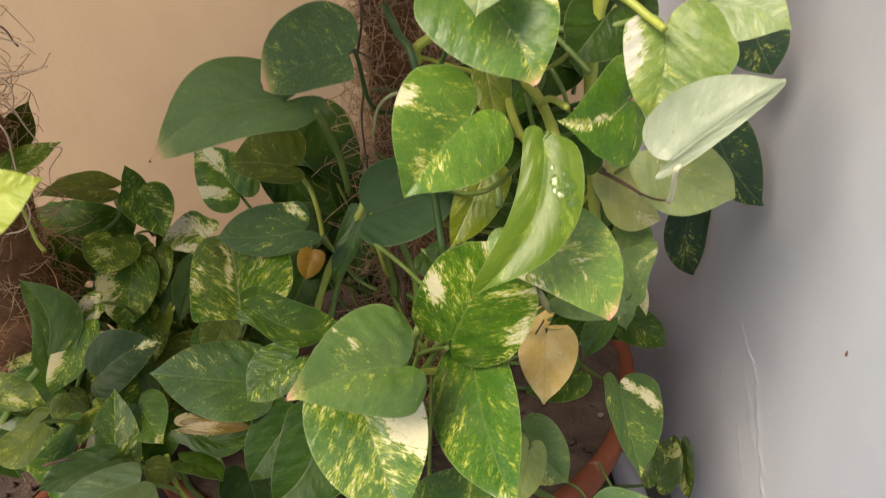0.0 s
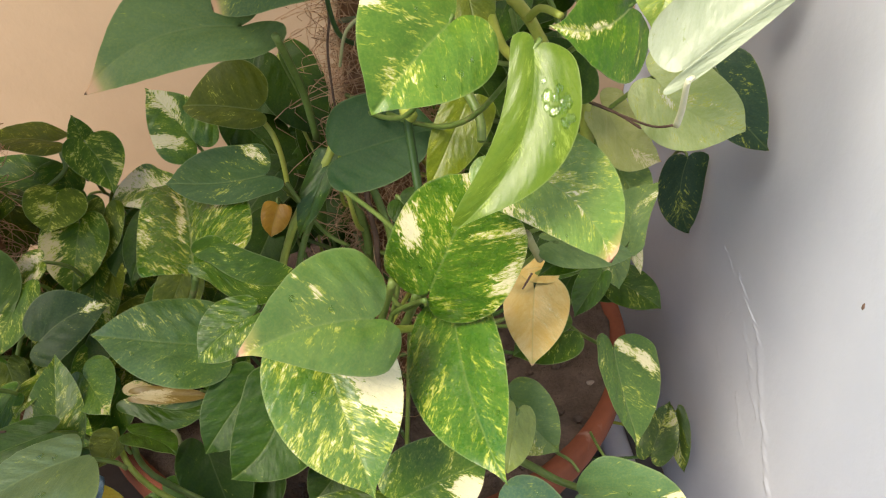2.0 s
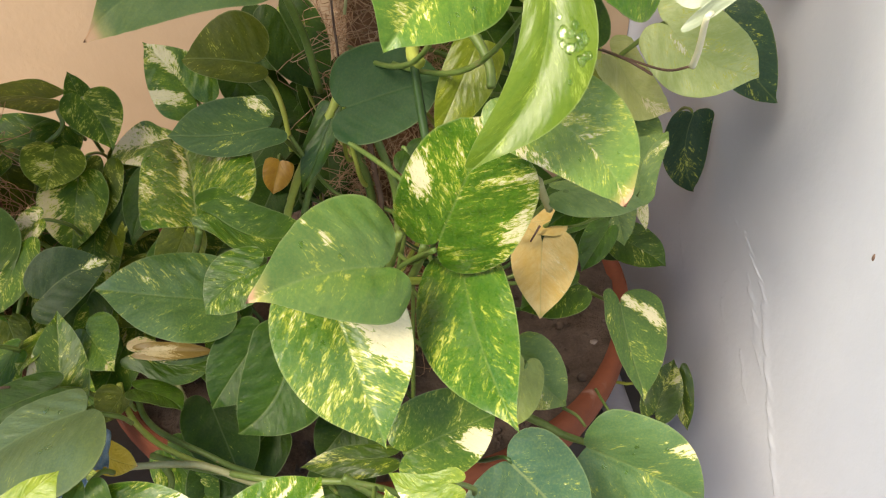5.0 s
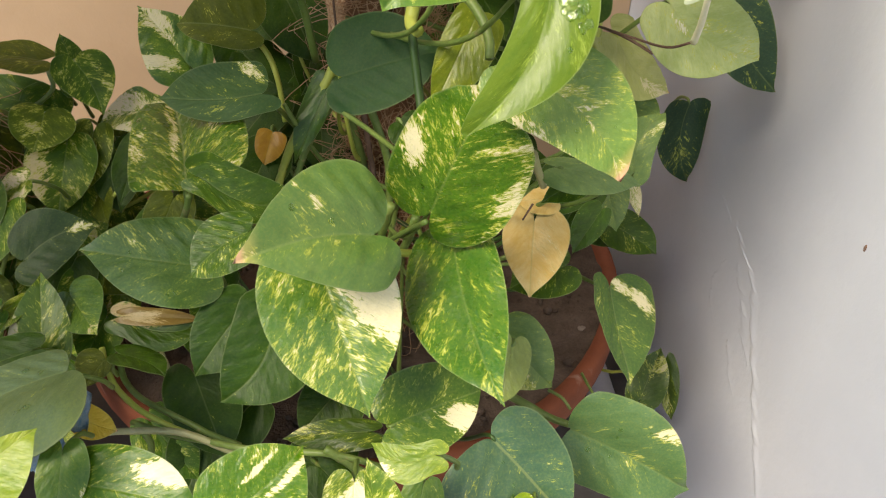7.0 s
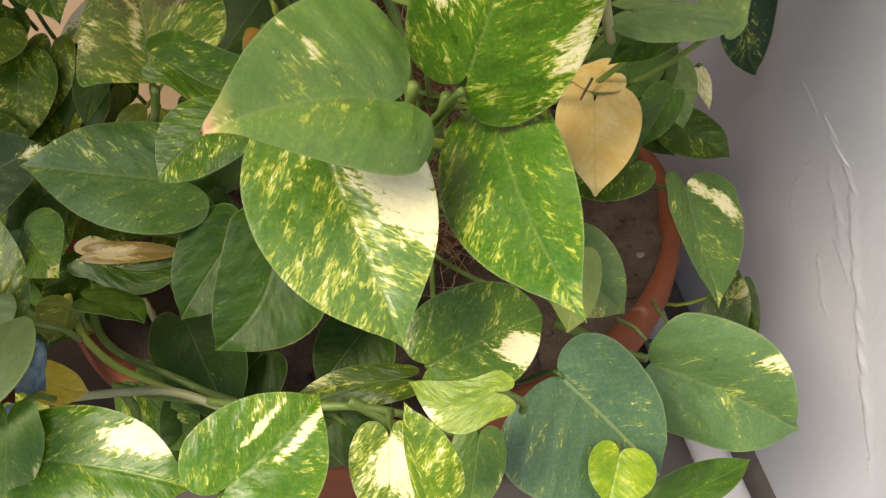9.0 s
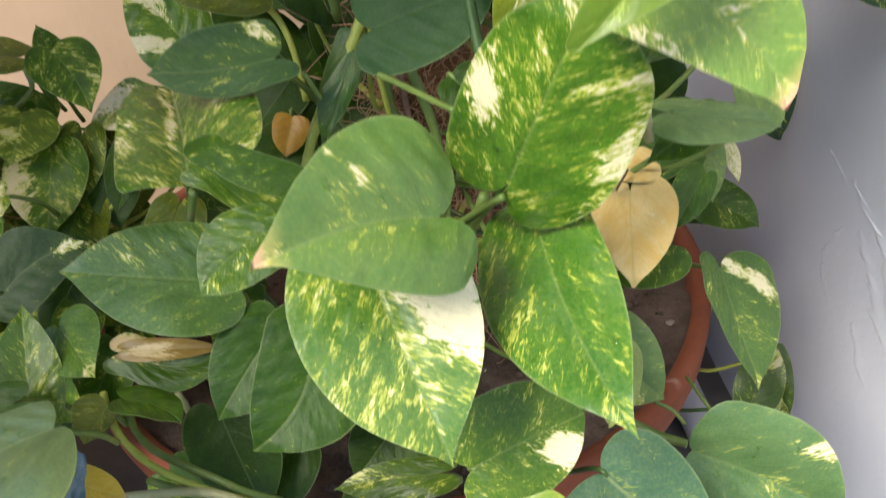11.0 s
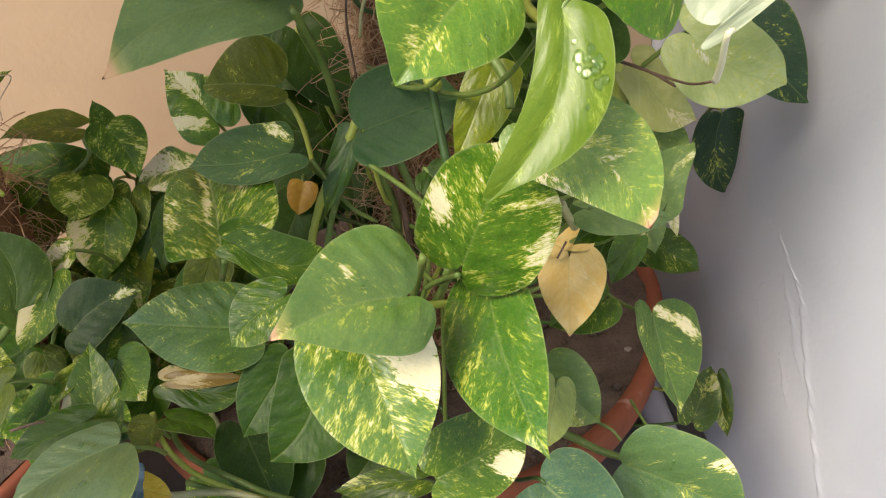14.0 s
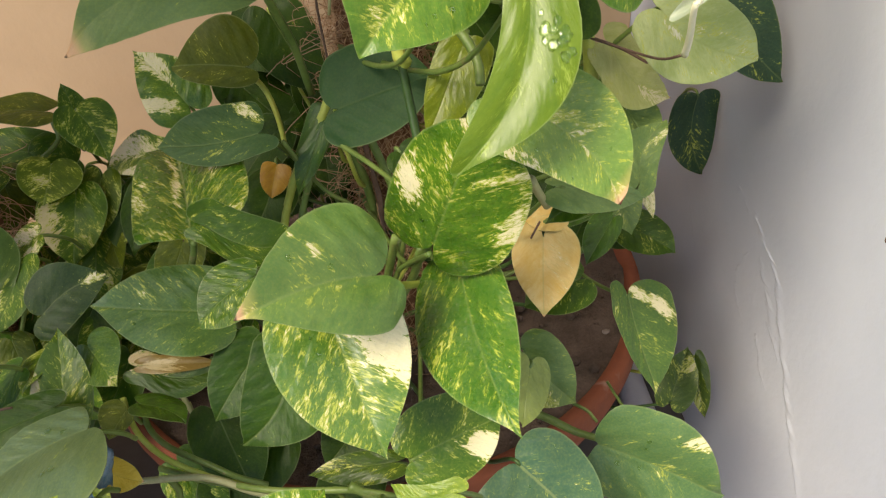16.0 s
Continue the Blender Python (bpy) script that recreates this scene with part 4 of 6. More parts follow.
leaf(plant_a, "leafy", (0.3011, 0.4803, 0.4951), (0.3134, 0.4606, 0.4754), (0.00, -0.71, 0.71), 0.0088, 0.0171)
leaf(plant_a, "palegrey", (0.2488, 0.4183, 0.4848), (0.2959, 0.4111, 0.4806), (0.00, -0.51, 0.86), 0.0155, 0.0080)
leaf(plant_a, "var", (0.3522, 0.6065, 0.3108), (0.3877, 0.5778, 0.3003), (-0.10, -0.45, 0.89), 0.0208, 0.0208, fold=0.08, droop=0.05, lobe=1.00, full=1.00, fold_b=0.07, lobe_b=1.00, full_b=0.81, sway=-0.011, mid=0.010, stub=0.03)
leaf(plant_a, "creamy", (0.3561, 0.5893, 0.3654), (0.3596, 0.5657, 0.3477), (0.00, -0.60, 0.80), 0.0061, 0.0056, lobe=0.3)
leaf(plant_a, "green", (0.2732, 0.4369, 0.4725), (0.2409, 0.4177, 0.4612), (0.00, -0.51, 0.86), 0.0088, 0.0122)
leaf(plant_a, "yellow", (0.2476, 0.4590, 0.4189), (0.2413, 0.4172, 0.3892), (-0.09, -0.57, 0.82), 0.0202, 0.0237, fold=0.16, droop=0.05, lobe=1.08, full=1.01, fold_b=0.18, lobe_b=0.87, full_b=0.92, sway=0.006, mid=-0.060)
leaf(plant_a, "yellow", (0.2600, 0.4712, 0.4288), (0.2356, 0.4695, 0.4281), (0.00, -0.41, 0.91), 0.0089, 0.0136)
leaf(plant_a, "var2", (0.2738, 0.4632, 0.3773), (0.2345, 0.4493, 0.3711), (-0.01, -0.38, 0.92), 0.0219, 0.0210, fold=0.07, droop=0.05, lobe=1.00, full=0.90, fold_b=0.06, lobe_b=0.95, full_b=0.82, sway=0.009, mid=0.011)
leaf(plant_a, "green", (0.3052, 0.5036, 0.3943), (0.2831, 0.4799, 0.3765), (0.00, -0.60, 0.80), 0.0138, 0.0099)
leaf(plant_a, "Sm", (0.3159, 0.4805, 0.3429), (0.3284, 0.4232, 0.2995), (0.38, -0.50, 0.77), 0.0167, 0.0401, fold=0.13, droop=0.05, lobe=0.88, full=0.86, fold_b=0.02, lobe_b=0.64, full_b=1.16, sway=0.040, mid=-0.059, stalk=False)
leaf(plant_a, "leafy", (0.2333, 0.4399, 0.3357), (0.2652, 0.4121, 0.3105), (-0.07, -0.71, 0.70), 0.0254, 0.0238, fold=0.07, droop=0.05, lobe=1.00, full=0.88, fold_b=0.07, lobe_b=0.93, full_b=0.96, sway=0.030, mid=-0.013)
leaf(plant_a, "chart", (0.2300, 0.3998, 0.3643), (0.2216, 0.3711, 0.3408), (0.09, -0.65, 0.76), 0.0144, 0.0140, fold=0.08, droop=0.05, lobe=1.00, full=1.06, fold_b=0.07, lobe_b=0.87, full_b=0.73, sway=0.010, mid=-0.013)
leaf_p = leaf(plant_a, "P", (0.2775, 0.3944, 0.2874), (0.3622, 0.3642, 0.2493), (-0.20, -0.93, 0.30), 0.0376, 0.0429, fold=0.09, droop=0.05, lobe=0.11, full=0.86, fold_b=0.20, lobe_b=0.39, full_b=1.29, sway=-0.033, mid=0.056, stalk=False)
leaf(plant_a, "green", (0.2795, 0.3440, 0.2257), (0.3364, 0.3609, 0.2357), (0.00, -0.51, 0.86), 0.0112, 0.0139, stub=0.03)
leaf(plant_a, "limey", (0.2386, 0.3223, 0.3058), (0.2300, 0.3040, 0.2921), (0.00, -0.60, 0.80), 0.0137, 0.0193, stub=0.03)
leaf(plant_a, "darkvar", (0.3780, 0.5142, 0.1851), (0.3956, 0.5375, 0.2241), (-0.40, -0.70, 0.60), 0.0187, 0.0162)
leaf(plant_a, "darkvar", (0.4149, 0.5592, 0.1812), (0.4187, 0.5258, 0.1384), (-0.50, -0.70, 0.50), 0.0101, 0.0117)
leaf_u = leaf(plant_a, "U", (0.1545, 0.3510, 0.3482), (0.2073, 0.3653, 0.3598), (0.04, -0.71, 0.70), 0.0262, 0.0279, fold=0.08, droop=0.05, lobe=1.00, full=0.72, fold_b=0.08, lobe_b=0.96, full_b=0.44, sway=-0.016, mid=0.010)
leaf_t = leaf(plant_a, "T", (0.2160, 0.3558, 0.3255), (0.2625, 0.3205, 0.2868), (0.10, -0.67, 0.74), 0.0543, 0.0326, fold=0.09, droop=0.05, lobe=0.56, full=0.90, fold_b=0.08, lobe_b=0.67, full_b=0.81, sway=-0.013, mid=-0.013)
leaf(plant_a, "fc", (0.1731, 0.2894, 0.3961), (0.1406, 0.2968, 0.3975), (-0.11, -0.63, 0.77), 0.0093, 0.0110, fold=0.07, droop=0.20, lobe=1.00, full=0.74, fold_b=0.06, lobe_b=1.20, full_b=1.28, sway=-0.200, mid=0.004, stub=0.03)
leaf(plant_a, "creamgreen", (0.1450, 0.2756, 0.3536), (0.1391, 0.2953, 0.3859), (-0.10, -0.86, 0.50), 0.0166, 0.0046, lobe=0.4, stub=0.03)
leaf(plant_a, "creamhalf", (0.1315, 0.3083, 0.3494), (0.1297, 0.2812, 0.3222), (0.00, -0.71, 0.71), 0.0172, 0.0133, stub=0.03)
leaf(plant_a, "greenspot", (0.1700, 0.3149, 0.3355), (0.1632, 0.2912, 0.3118), (0.00, -0.71, 0.71), 0.0118, 0.0134, stub=0.03)
leaf(plant_a, "fa", (0.0668, 0.2882, 0.3533), (0.1045, 0.3173, 0.3720), (0.07, -0.60, 0.80), 0.0280, 0.0271, fold=0.10, droop=0.05, lobe=1.00, full=0.95, fold_b=0.10, lobe_b=1.01, full_b=1.00, sway=0.048, mid=-0.007, stub=0.03)
leaf_fb = leaf(plant_a, "fb", (-0.0157, 0.3106, 0.3524), (0.0499, 0.2914, 0.3513), (-0.13, -0.49, 0.86), 0.0269, 0.0236, fold=0.07, droop=0.05, lobe=1.00, full=0.90, fold_b=0.07, lobe_b=1.03, full_b=0.80, sway=-0.029, mid=0.039, stub=0.03)
leaf(plant_b, "lime2", (-0.0531, 0.2820, 0.3917), (-0.0209, 0.3008, 0.4106), (0.00, -0.71, 0.71), 0.0230, 0.0085, stub=0.03)
leaf(plant_b, "greenspot", (-0.0241, 0.3213, 0.3656), (-0.0256, 0.2912, 0.3396), (0.00, -0.65, 0.76), 0.0125, 0.0154, stub=0.03)
leaf_bg = leaf(plant_b, "greyspot", (-0.0360, 0.3741, 0.3734), (-0.1009, 0.3481, 0.3566), (-0.21, -0.10, 0.97), 0.0219, 0.0620, fold=0.07, droop=0.05, lobe=0.20, full=0.75, fold_b=0.25, lobe_b=0.84, full_b=0.90, sway=0.063, mid=0.023, stub=0.03)
leaf(plant_b, "dark", (-0.0722, 0.4103, 0.3554), (-0.1210, 0.3965, 0.3450), (0.00, -0.60, 0.80), 0.0146, 0.0134, stub=0.03)
leaf(plant_a, "yellow3", (-0.0401, 0.3797, 0.3288), (-0.0162, 0.3721, 0.3235), (0.02, -0.52, 0.85), 0.0106, 0.0100, fold=0.07, droop=0.05, lobe=1.00, full=0.84, fold_b=0.07, lobe_b=1.00, full_b=0.89, sway=0.048, mid=0.007, stub=0.03)
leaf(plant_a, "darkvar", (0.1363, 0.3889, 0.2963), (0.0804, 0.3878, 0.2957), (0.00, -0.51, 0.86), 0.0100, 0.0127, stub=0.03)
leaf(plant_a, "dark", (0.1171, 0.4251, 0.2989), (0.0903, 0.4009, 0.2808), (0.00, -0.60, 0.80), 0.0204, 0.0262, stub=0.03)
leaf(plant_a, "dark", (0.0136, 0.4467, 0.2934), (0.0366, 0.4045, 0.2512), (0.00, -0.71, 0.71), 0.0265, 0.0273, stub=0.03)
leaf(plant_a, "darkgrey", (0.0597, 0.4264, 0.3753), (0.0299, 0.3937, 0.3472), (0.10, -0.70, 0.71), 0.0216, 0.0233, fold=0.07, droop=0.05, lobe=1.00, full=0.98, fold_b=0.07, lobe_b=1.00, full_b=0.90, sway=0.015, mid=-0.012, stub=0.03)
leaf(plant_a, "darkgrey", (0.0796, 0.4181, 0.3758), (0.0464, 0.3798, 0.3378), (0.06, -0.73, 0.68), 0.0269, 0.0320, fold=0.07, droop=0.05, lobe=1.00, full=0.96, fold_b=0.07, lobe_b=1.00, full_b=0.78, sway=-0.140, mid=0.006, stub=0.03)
leaf(plant_a, "li", (-0.0224, 0.4421, 0.3537), (0.0321, 0.4433, 0.3512), (0.05, -0.57, 0.82), 0.0139, 0.0132, fold=0.07, droop=0.05, lobe=1.24, full=0.89, fold_b=0.07, lobe_b=0.94, full_b=0.75, sway=0.174, mid=0.032, stub=0.03)
leaf(plant_a, "brown", (-0.0186, 0.4408, 0.3564), (0.0279, 0.4400, 0.3540), (0.03, -0.53, 0.85), 0.0065, 0.0065, fold=0.09, droop=0.05, lobe=1.00, full=0.88, fold_b=0.07, lobe_b=1.00, full_b=0.87, sway=-0.000, mid=-0.029, stub=0.03)
leaf(plant_a, "green", (-0.0203, 0.4161, 0.3458), (0.0102, 0.4000, 0.3442), (0.14, 0.16, 0.98), 0.0126, 0.0128, fold=0.09, droop=0.05, lobe=0.64, full=0.96, fold_b=0.07, lobe_b=1.34, full_b=0.62, sway=-0.086, mid=0.022, stub=0.03)
leaf(plant_a, "olive", (-0.0343, 0.4207, 0.3358), (-0.0452, 0.4056, 0.3269), (0.00, -0.51, 0.86), 0.0160, 0.0077, stub=0.03)
leaf(plant_b, "lt", (-0.0626, 0.4618, 0.3579), (-0.0395, 0.4292, 0.3521), (-0.34, -0.39, 0.85), 0.0167, 0.0205, fold=0.07, droop=0.05, lobe=0.98, full=0.90, fold_b=0.07, lobe_b=0.90, full_b=0.88, sway=-0.011, mid=0.005, stub=0.03)
leaf(plant_b, "lb", (-0.0767, 0.4192, 0.3294), (-0.0788, 0.4627, 0.3772), (0.09, -0.73, 0.67), 0.0201, 0.0208, fold=0.20, droop=0.05, lobe=1.00, full=0.81, fold_b=0.19, lobe_b=1.00, full_b=1.12, sway=0.027, mid=-0.037, stub=0.03)
leaf(plant_b, "creamgreen", (-0.0932, 0.4608, 0.3556), (-0.0987, 0.4282, 0.3549), (-0.21, 0.01, 0.98), 0.0107, 0.0115, fold=0.05, droop=0.05, lobe=1.00, full=0.93, fold_b=0.10, lobe_b=1.00, full_b=0.97, sway=-0.010, mid=-0.026, stub=0.03)
leaf(plant_b, "darkspot", (-0.0996, 0.4916, 0.3649), (-0.0518, 0.5084, 0.3824), (-0.00, -0.72, 0.70), 0.0229, 0.0252, fold=0.08, droop=0.05, lobe=1.06, full=0.98, fold_b=0.06, lobe_b=0.63, full_b=1.11, sway=-0.109, mid=-0.071, stub=0.03)
leaf(plant_b, "ng", (-0.1467, 0.5112, 0.3702), (-0.1659, 0.5417, 0.4237), (0.23, -0.81, 0.54), 0.0267, 0.0131, fold=0.19, droop=0.05, lobe=0.83, full=0.81, fold_b=0.19, lobe_b=1.00, full_b=0.81, sway=0.170, mid=0.016, stub=0.03)
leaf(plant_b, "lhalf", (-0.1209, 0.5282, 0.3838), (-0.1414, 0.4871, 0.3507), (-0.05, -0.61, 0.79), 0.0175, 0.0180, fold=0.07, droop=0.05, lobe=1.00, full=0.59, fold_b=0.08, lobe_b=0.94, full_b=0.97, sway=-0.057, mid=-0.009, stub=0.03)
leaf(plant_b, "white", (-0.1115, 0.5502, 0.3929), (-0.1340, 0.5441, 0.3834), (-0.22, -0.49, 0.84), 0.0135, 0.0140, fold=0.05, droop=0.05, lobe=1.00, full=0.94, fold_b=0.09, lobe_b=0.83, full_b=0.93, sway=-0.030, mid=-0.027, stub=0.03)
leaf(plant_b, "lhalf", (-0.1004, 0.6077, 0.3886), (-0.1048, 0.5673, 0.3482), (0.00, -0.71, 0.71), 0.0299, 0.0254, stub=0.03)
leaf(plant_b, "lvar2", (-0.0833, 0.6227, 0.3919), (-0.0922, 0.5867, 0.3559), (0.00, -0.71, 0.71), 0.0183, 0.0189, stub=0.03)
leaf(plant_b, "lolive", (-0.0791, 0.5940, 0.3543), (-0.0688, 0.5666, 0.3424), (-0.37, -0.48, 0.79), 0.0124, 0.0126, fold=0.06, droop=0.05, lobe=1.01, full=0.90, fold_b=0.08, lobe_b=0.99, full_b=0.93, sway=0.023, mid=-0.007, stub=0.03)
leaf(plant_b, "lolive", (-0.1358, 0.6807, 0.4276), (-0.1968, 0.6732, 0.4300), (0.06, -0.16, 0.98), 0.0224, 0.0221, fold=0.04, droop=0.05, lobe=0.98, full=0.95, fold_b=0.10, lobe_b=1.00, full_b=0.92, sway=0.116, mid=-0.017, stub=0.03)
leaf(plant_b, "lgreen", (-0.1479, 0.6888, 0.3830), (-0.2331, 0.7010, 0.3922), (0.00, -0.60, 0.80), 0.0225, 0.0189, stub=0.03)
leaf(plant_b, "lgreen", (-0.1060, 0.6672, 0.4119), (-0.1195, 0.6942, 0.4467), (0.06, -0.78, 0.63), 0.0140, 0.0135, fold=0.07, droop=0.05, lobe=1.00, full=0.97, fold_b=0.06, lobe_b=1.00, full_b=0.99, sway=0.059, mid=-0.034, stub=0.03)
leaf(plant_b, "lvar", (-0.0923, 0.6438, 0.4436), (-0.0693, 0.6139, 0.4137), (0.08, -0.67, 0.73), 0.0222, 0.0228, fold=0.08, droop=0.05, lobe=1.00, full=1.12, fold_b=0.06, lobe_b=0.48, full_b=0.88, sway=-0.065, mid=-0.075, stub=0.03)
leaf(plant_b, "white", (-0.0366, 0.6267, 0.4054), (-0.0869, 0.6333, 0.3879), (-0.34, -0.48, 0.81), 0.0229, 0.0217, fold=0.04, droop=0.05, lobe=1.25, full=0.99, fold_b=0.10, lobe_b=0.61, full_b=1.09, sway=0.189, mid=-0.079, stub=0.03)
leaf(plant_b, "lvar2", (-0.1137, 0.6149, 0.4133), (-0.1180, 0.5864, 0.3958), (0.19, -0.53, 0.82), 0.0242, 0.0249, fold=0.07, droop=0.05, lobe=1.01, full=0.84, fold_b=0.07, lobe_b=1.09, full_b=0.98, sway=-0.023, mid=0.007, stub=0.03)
leaf(plant_b, "var2", (-0.1644, 0.6264, 0.4042), (-0.2018, 0.6102, 0.3920), (0.00, -0.60, 0.80), 0.0127, 0.0188, stub=0.03)
leaf(plant_b, "creamgreen", (-0.1648, 0.5807, 0.5039), (-0.1281, 0.6020, 0.5180), (0.02, -0.57, 0.82), 0.0115, 0.0156, fold=0.10, droop=0.05, lobe=1.00, full=0.93, fold_b=0.04, lobe_b=1.00, full_b=1.27, sway=0.038, mid=-0.111)
leaf(plant_b, "olive", (-0.1869, 0.6240, 0.5009), (-0.1669, 0.6477, 0.5325), (0.00, -0.80, 0.60), 0.0206, 0.0103)
leaf(plant_b, "lime3", (0.0291, 0.1957, 0.6906), (0.0507, 0.2026, 0.6967), (0.08, -0.79, 0.61), 0.0107, 0.0096, fold=0.09, droop=0.05, lobe=1.00, full=1.20, fold_b=0.07, lobe_b=1.00, full_b=1.18, sway=0.012, mid=-0.079)
leaf(plant_b, "lvar2", (-0.1660, 0.4566, 0.3828), (-0.1236, 0.4490, 0.3771), (0.00, -0.60, 0.80), 0.0114, 0.0162)
leaf(plant_b, "lolive", (-0.1167, 0.4240, 0.3826), (-0.1562, 0.4140, 0.3656), (-0.20, -0.56, 0.80), 0.0128, 0.0174, fold=0.06, droop=0.05, lobe=1.00, full=0.75, fold_b=0.08, lobe_b=0.54, full_b=0.89, sway=-0.176, mid=0.044, stub=0.03)
leaf(plant_b, "lgreen", (-0.1068, 0.4451, 0.3560), (-0.1425, 0.4302, 0.3315), (-0.33, -0.51, 0.79), 0.0119, 0.0139, fold=0.05, droop=0.05, lobe=1.00, full=0.83, fold_b=0.08, lobe_b=1.00, full_b=0.90, sway=-0.164, mid=0.012, stub=0.03)
leaf(plant_b, "dark", (-0.0394, 0.5909, 0.3995), (-0.0494, 0.5526, 0.3707), (0.00, -0.60, 0.80), 0.0147, 0.0085)
leaf(plant_b, "lolive", (-0.0074, 0.5440, 0.3789), (-0.0194, 0.5136, 0.3561), (0.00, -0.60, 0.80), 0.0175, 0.0203)
leaf(plant_a, "F", (0.1234, 0.5134, 0.4945), (0.1864, 0.5095, 0.5155), (-0.25, -0.74, 0.63), 0.0287, 0.0363, fold=-0.07, droop=0.02, lobe=1.06, full=0.84, fold_b=-0.10, lobe_b=0.64, full_b=0.89, sway=-0.013, mid=0.040)
leaf(plant_a, "olive2", (0.2031, 0.4784, 0.5504), (0.1767, 0.4451, 0.5059), (0.00, -0.80, 0.60), 0.0134, 0.0193, lobe=0.3)
leaf(plant_a, "green", (0.1145, 0.5441, 0.4788), (0.0877, 0.5139, 0.4296), (-0.20, -0.78, 0.59), 0.0133, 0.0076, lobe=0.2)
leaf(plant_a, "yellow2", (0.0621, 0.6037, 0.4031), (0.0549, 0.5884, 0.3827), (0.00, -0.80, 0.60), 0.0118, 0.0128, lobe=0.35, full=0.8, fold=0.2)
# mostly dark filler leaves, added so the gaps behind the front leaves read as shade
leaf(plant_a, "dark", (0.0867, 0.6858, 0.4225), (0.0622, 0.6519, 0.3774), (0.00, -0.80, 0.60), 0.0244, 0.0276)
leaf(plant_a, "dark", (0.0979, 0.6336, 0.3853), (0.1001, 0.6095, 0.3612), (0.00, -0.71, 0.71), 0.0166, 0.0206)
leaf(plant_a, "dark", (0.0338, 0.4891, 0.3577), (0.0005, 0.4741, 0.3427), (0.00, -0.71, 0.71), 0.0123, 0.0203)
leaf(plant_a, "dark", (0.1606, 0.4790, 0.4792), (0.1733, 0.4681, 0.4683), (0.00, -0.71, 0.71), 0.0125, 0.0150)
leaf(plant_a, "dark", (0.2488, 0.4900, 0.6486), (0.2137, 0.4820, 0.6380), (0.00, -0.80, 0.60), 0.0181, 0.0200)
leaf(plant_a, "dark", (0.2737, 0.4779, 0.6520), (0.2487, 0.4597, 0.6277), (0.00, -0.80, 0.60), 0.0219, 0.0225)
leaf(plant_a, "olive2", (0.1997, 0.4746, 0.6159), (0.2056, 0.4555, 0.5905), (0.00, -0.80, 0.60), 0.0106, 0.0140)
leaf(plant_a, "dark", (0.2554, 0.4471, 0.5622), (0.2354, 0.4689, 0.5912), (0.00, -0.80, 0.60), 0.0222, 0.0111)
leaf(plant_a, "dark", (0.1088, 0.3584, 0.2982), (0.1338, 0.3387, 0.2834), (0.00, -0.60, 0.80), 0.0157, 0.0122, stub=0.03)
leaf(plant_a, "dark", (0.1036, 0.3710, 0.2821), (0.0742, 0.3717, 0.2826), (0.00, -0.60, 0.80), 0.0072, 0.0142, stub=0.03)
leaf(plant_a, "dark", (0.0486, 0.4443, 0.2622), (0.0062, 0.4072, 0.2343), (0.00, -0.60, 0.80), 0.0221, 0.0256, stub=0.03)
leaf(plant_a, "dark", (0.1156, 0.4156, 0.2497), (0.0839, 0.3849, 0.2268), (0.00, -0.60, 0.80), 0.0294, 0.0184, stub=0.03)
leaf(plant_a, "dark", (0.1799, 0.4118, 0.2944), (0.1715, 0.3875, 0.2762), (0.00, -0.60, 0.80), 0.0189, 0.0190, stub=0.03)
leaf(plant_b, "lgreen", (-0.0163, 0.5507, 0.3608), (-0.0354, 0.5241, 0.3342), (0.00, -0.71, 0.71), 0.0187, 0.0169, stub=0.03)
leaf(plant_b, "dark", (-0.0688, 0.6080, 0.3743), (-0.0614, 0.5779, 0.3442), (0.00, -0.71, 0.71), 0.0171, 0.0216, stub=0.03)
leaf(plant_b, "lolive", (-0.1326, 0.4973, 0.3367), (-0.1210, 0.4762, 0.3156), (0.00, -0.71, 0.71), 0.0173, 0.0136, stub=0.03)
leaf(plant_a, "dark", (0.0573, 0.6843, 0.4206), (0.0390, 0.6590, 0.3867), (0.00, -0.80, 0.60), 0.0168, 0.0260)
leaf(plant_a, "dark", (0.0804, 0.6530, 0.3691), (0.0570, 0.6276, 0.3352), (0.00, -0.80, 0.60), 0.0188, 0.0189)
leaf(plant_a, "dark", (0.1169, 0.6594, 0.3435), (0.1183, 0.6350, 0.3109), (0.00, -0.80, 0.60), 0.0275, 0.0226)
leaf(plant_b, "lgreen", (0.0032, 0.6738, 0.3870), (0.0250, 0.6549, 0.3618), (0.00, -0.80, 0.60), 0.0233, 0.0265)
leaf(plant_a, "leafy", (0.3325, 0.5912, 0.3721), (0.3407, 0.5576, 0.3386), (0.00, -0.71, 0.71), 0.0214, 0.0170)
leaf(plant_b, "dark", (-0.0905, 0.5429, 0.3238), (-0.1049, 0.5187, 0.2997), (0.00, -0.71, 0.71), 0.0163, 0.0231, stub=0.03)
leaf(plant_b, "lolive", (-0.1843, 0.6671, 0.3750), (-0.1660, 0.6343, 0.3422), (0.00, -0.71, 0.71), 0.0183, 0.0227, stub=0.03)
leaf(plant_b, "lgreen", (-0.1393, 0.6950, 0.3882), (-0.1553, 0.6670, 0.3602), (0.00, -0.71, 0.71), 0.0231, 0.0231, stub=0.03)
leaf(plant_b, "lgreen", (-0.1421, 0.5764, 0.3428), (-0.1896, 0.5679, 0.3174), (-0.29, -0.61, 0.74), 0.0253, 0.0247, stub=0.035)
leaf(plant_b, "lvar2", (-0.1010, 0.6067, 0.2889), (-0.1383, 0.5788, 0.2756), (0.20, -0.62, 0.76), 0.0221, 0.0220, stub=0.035)
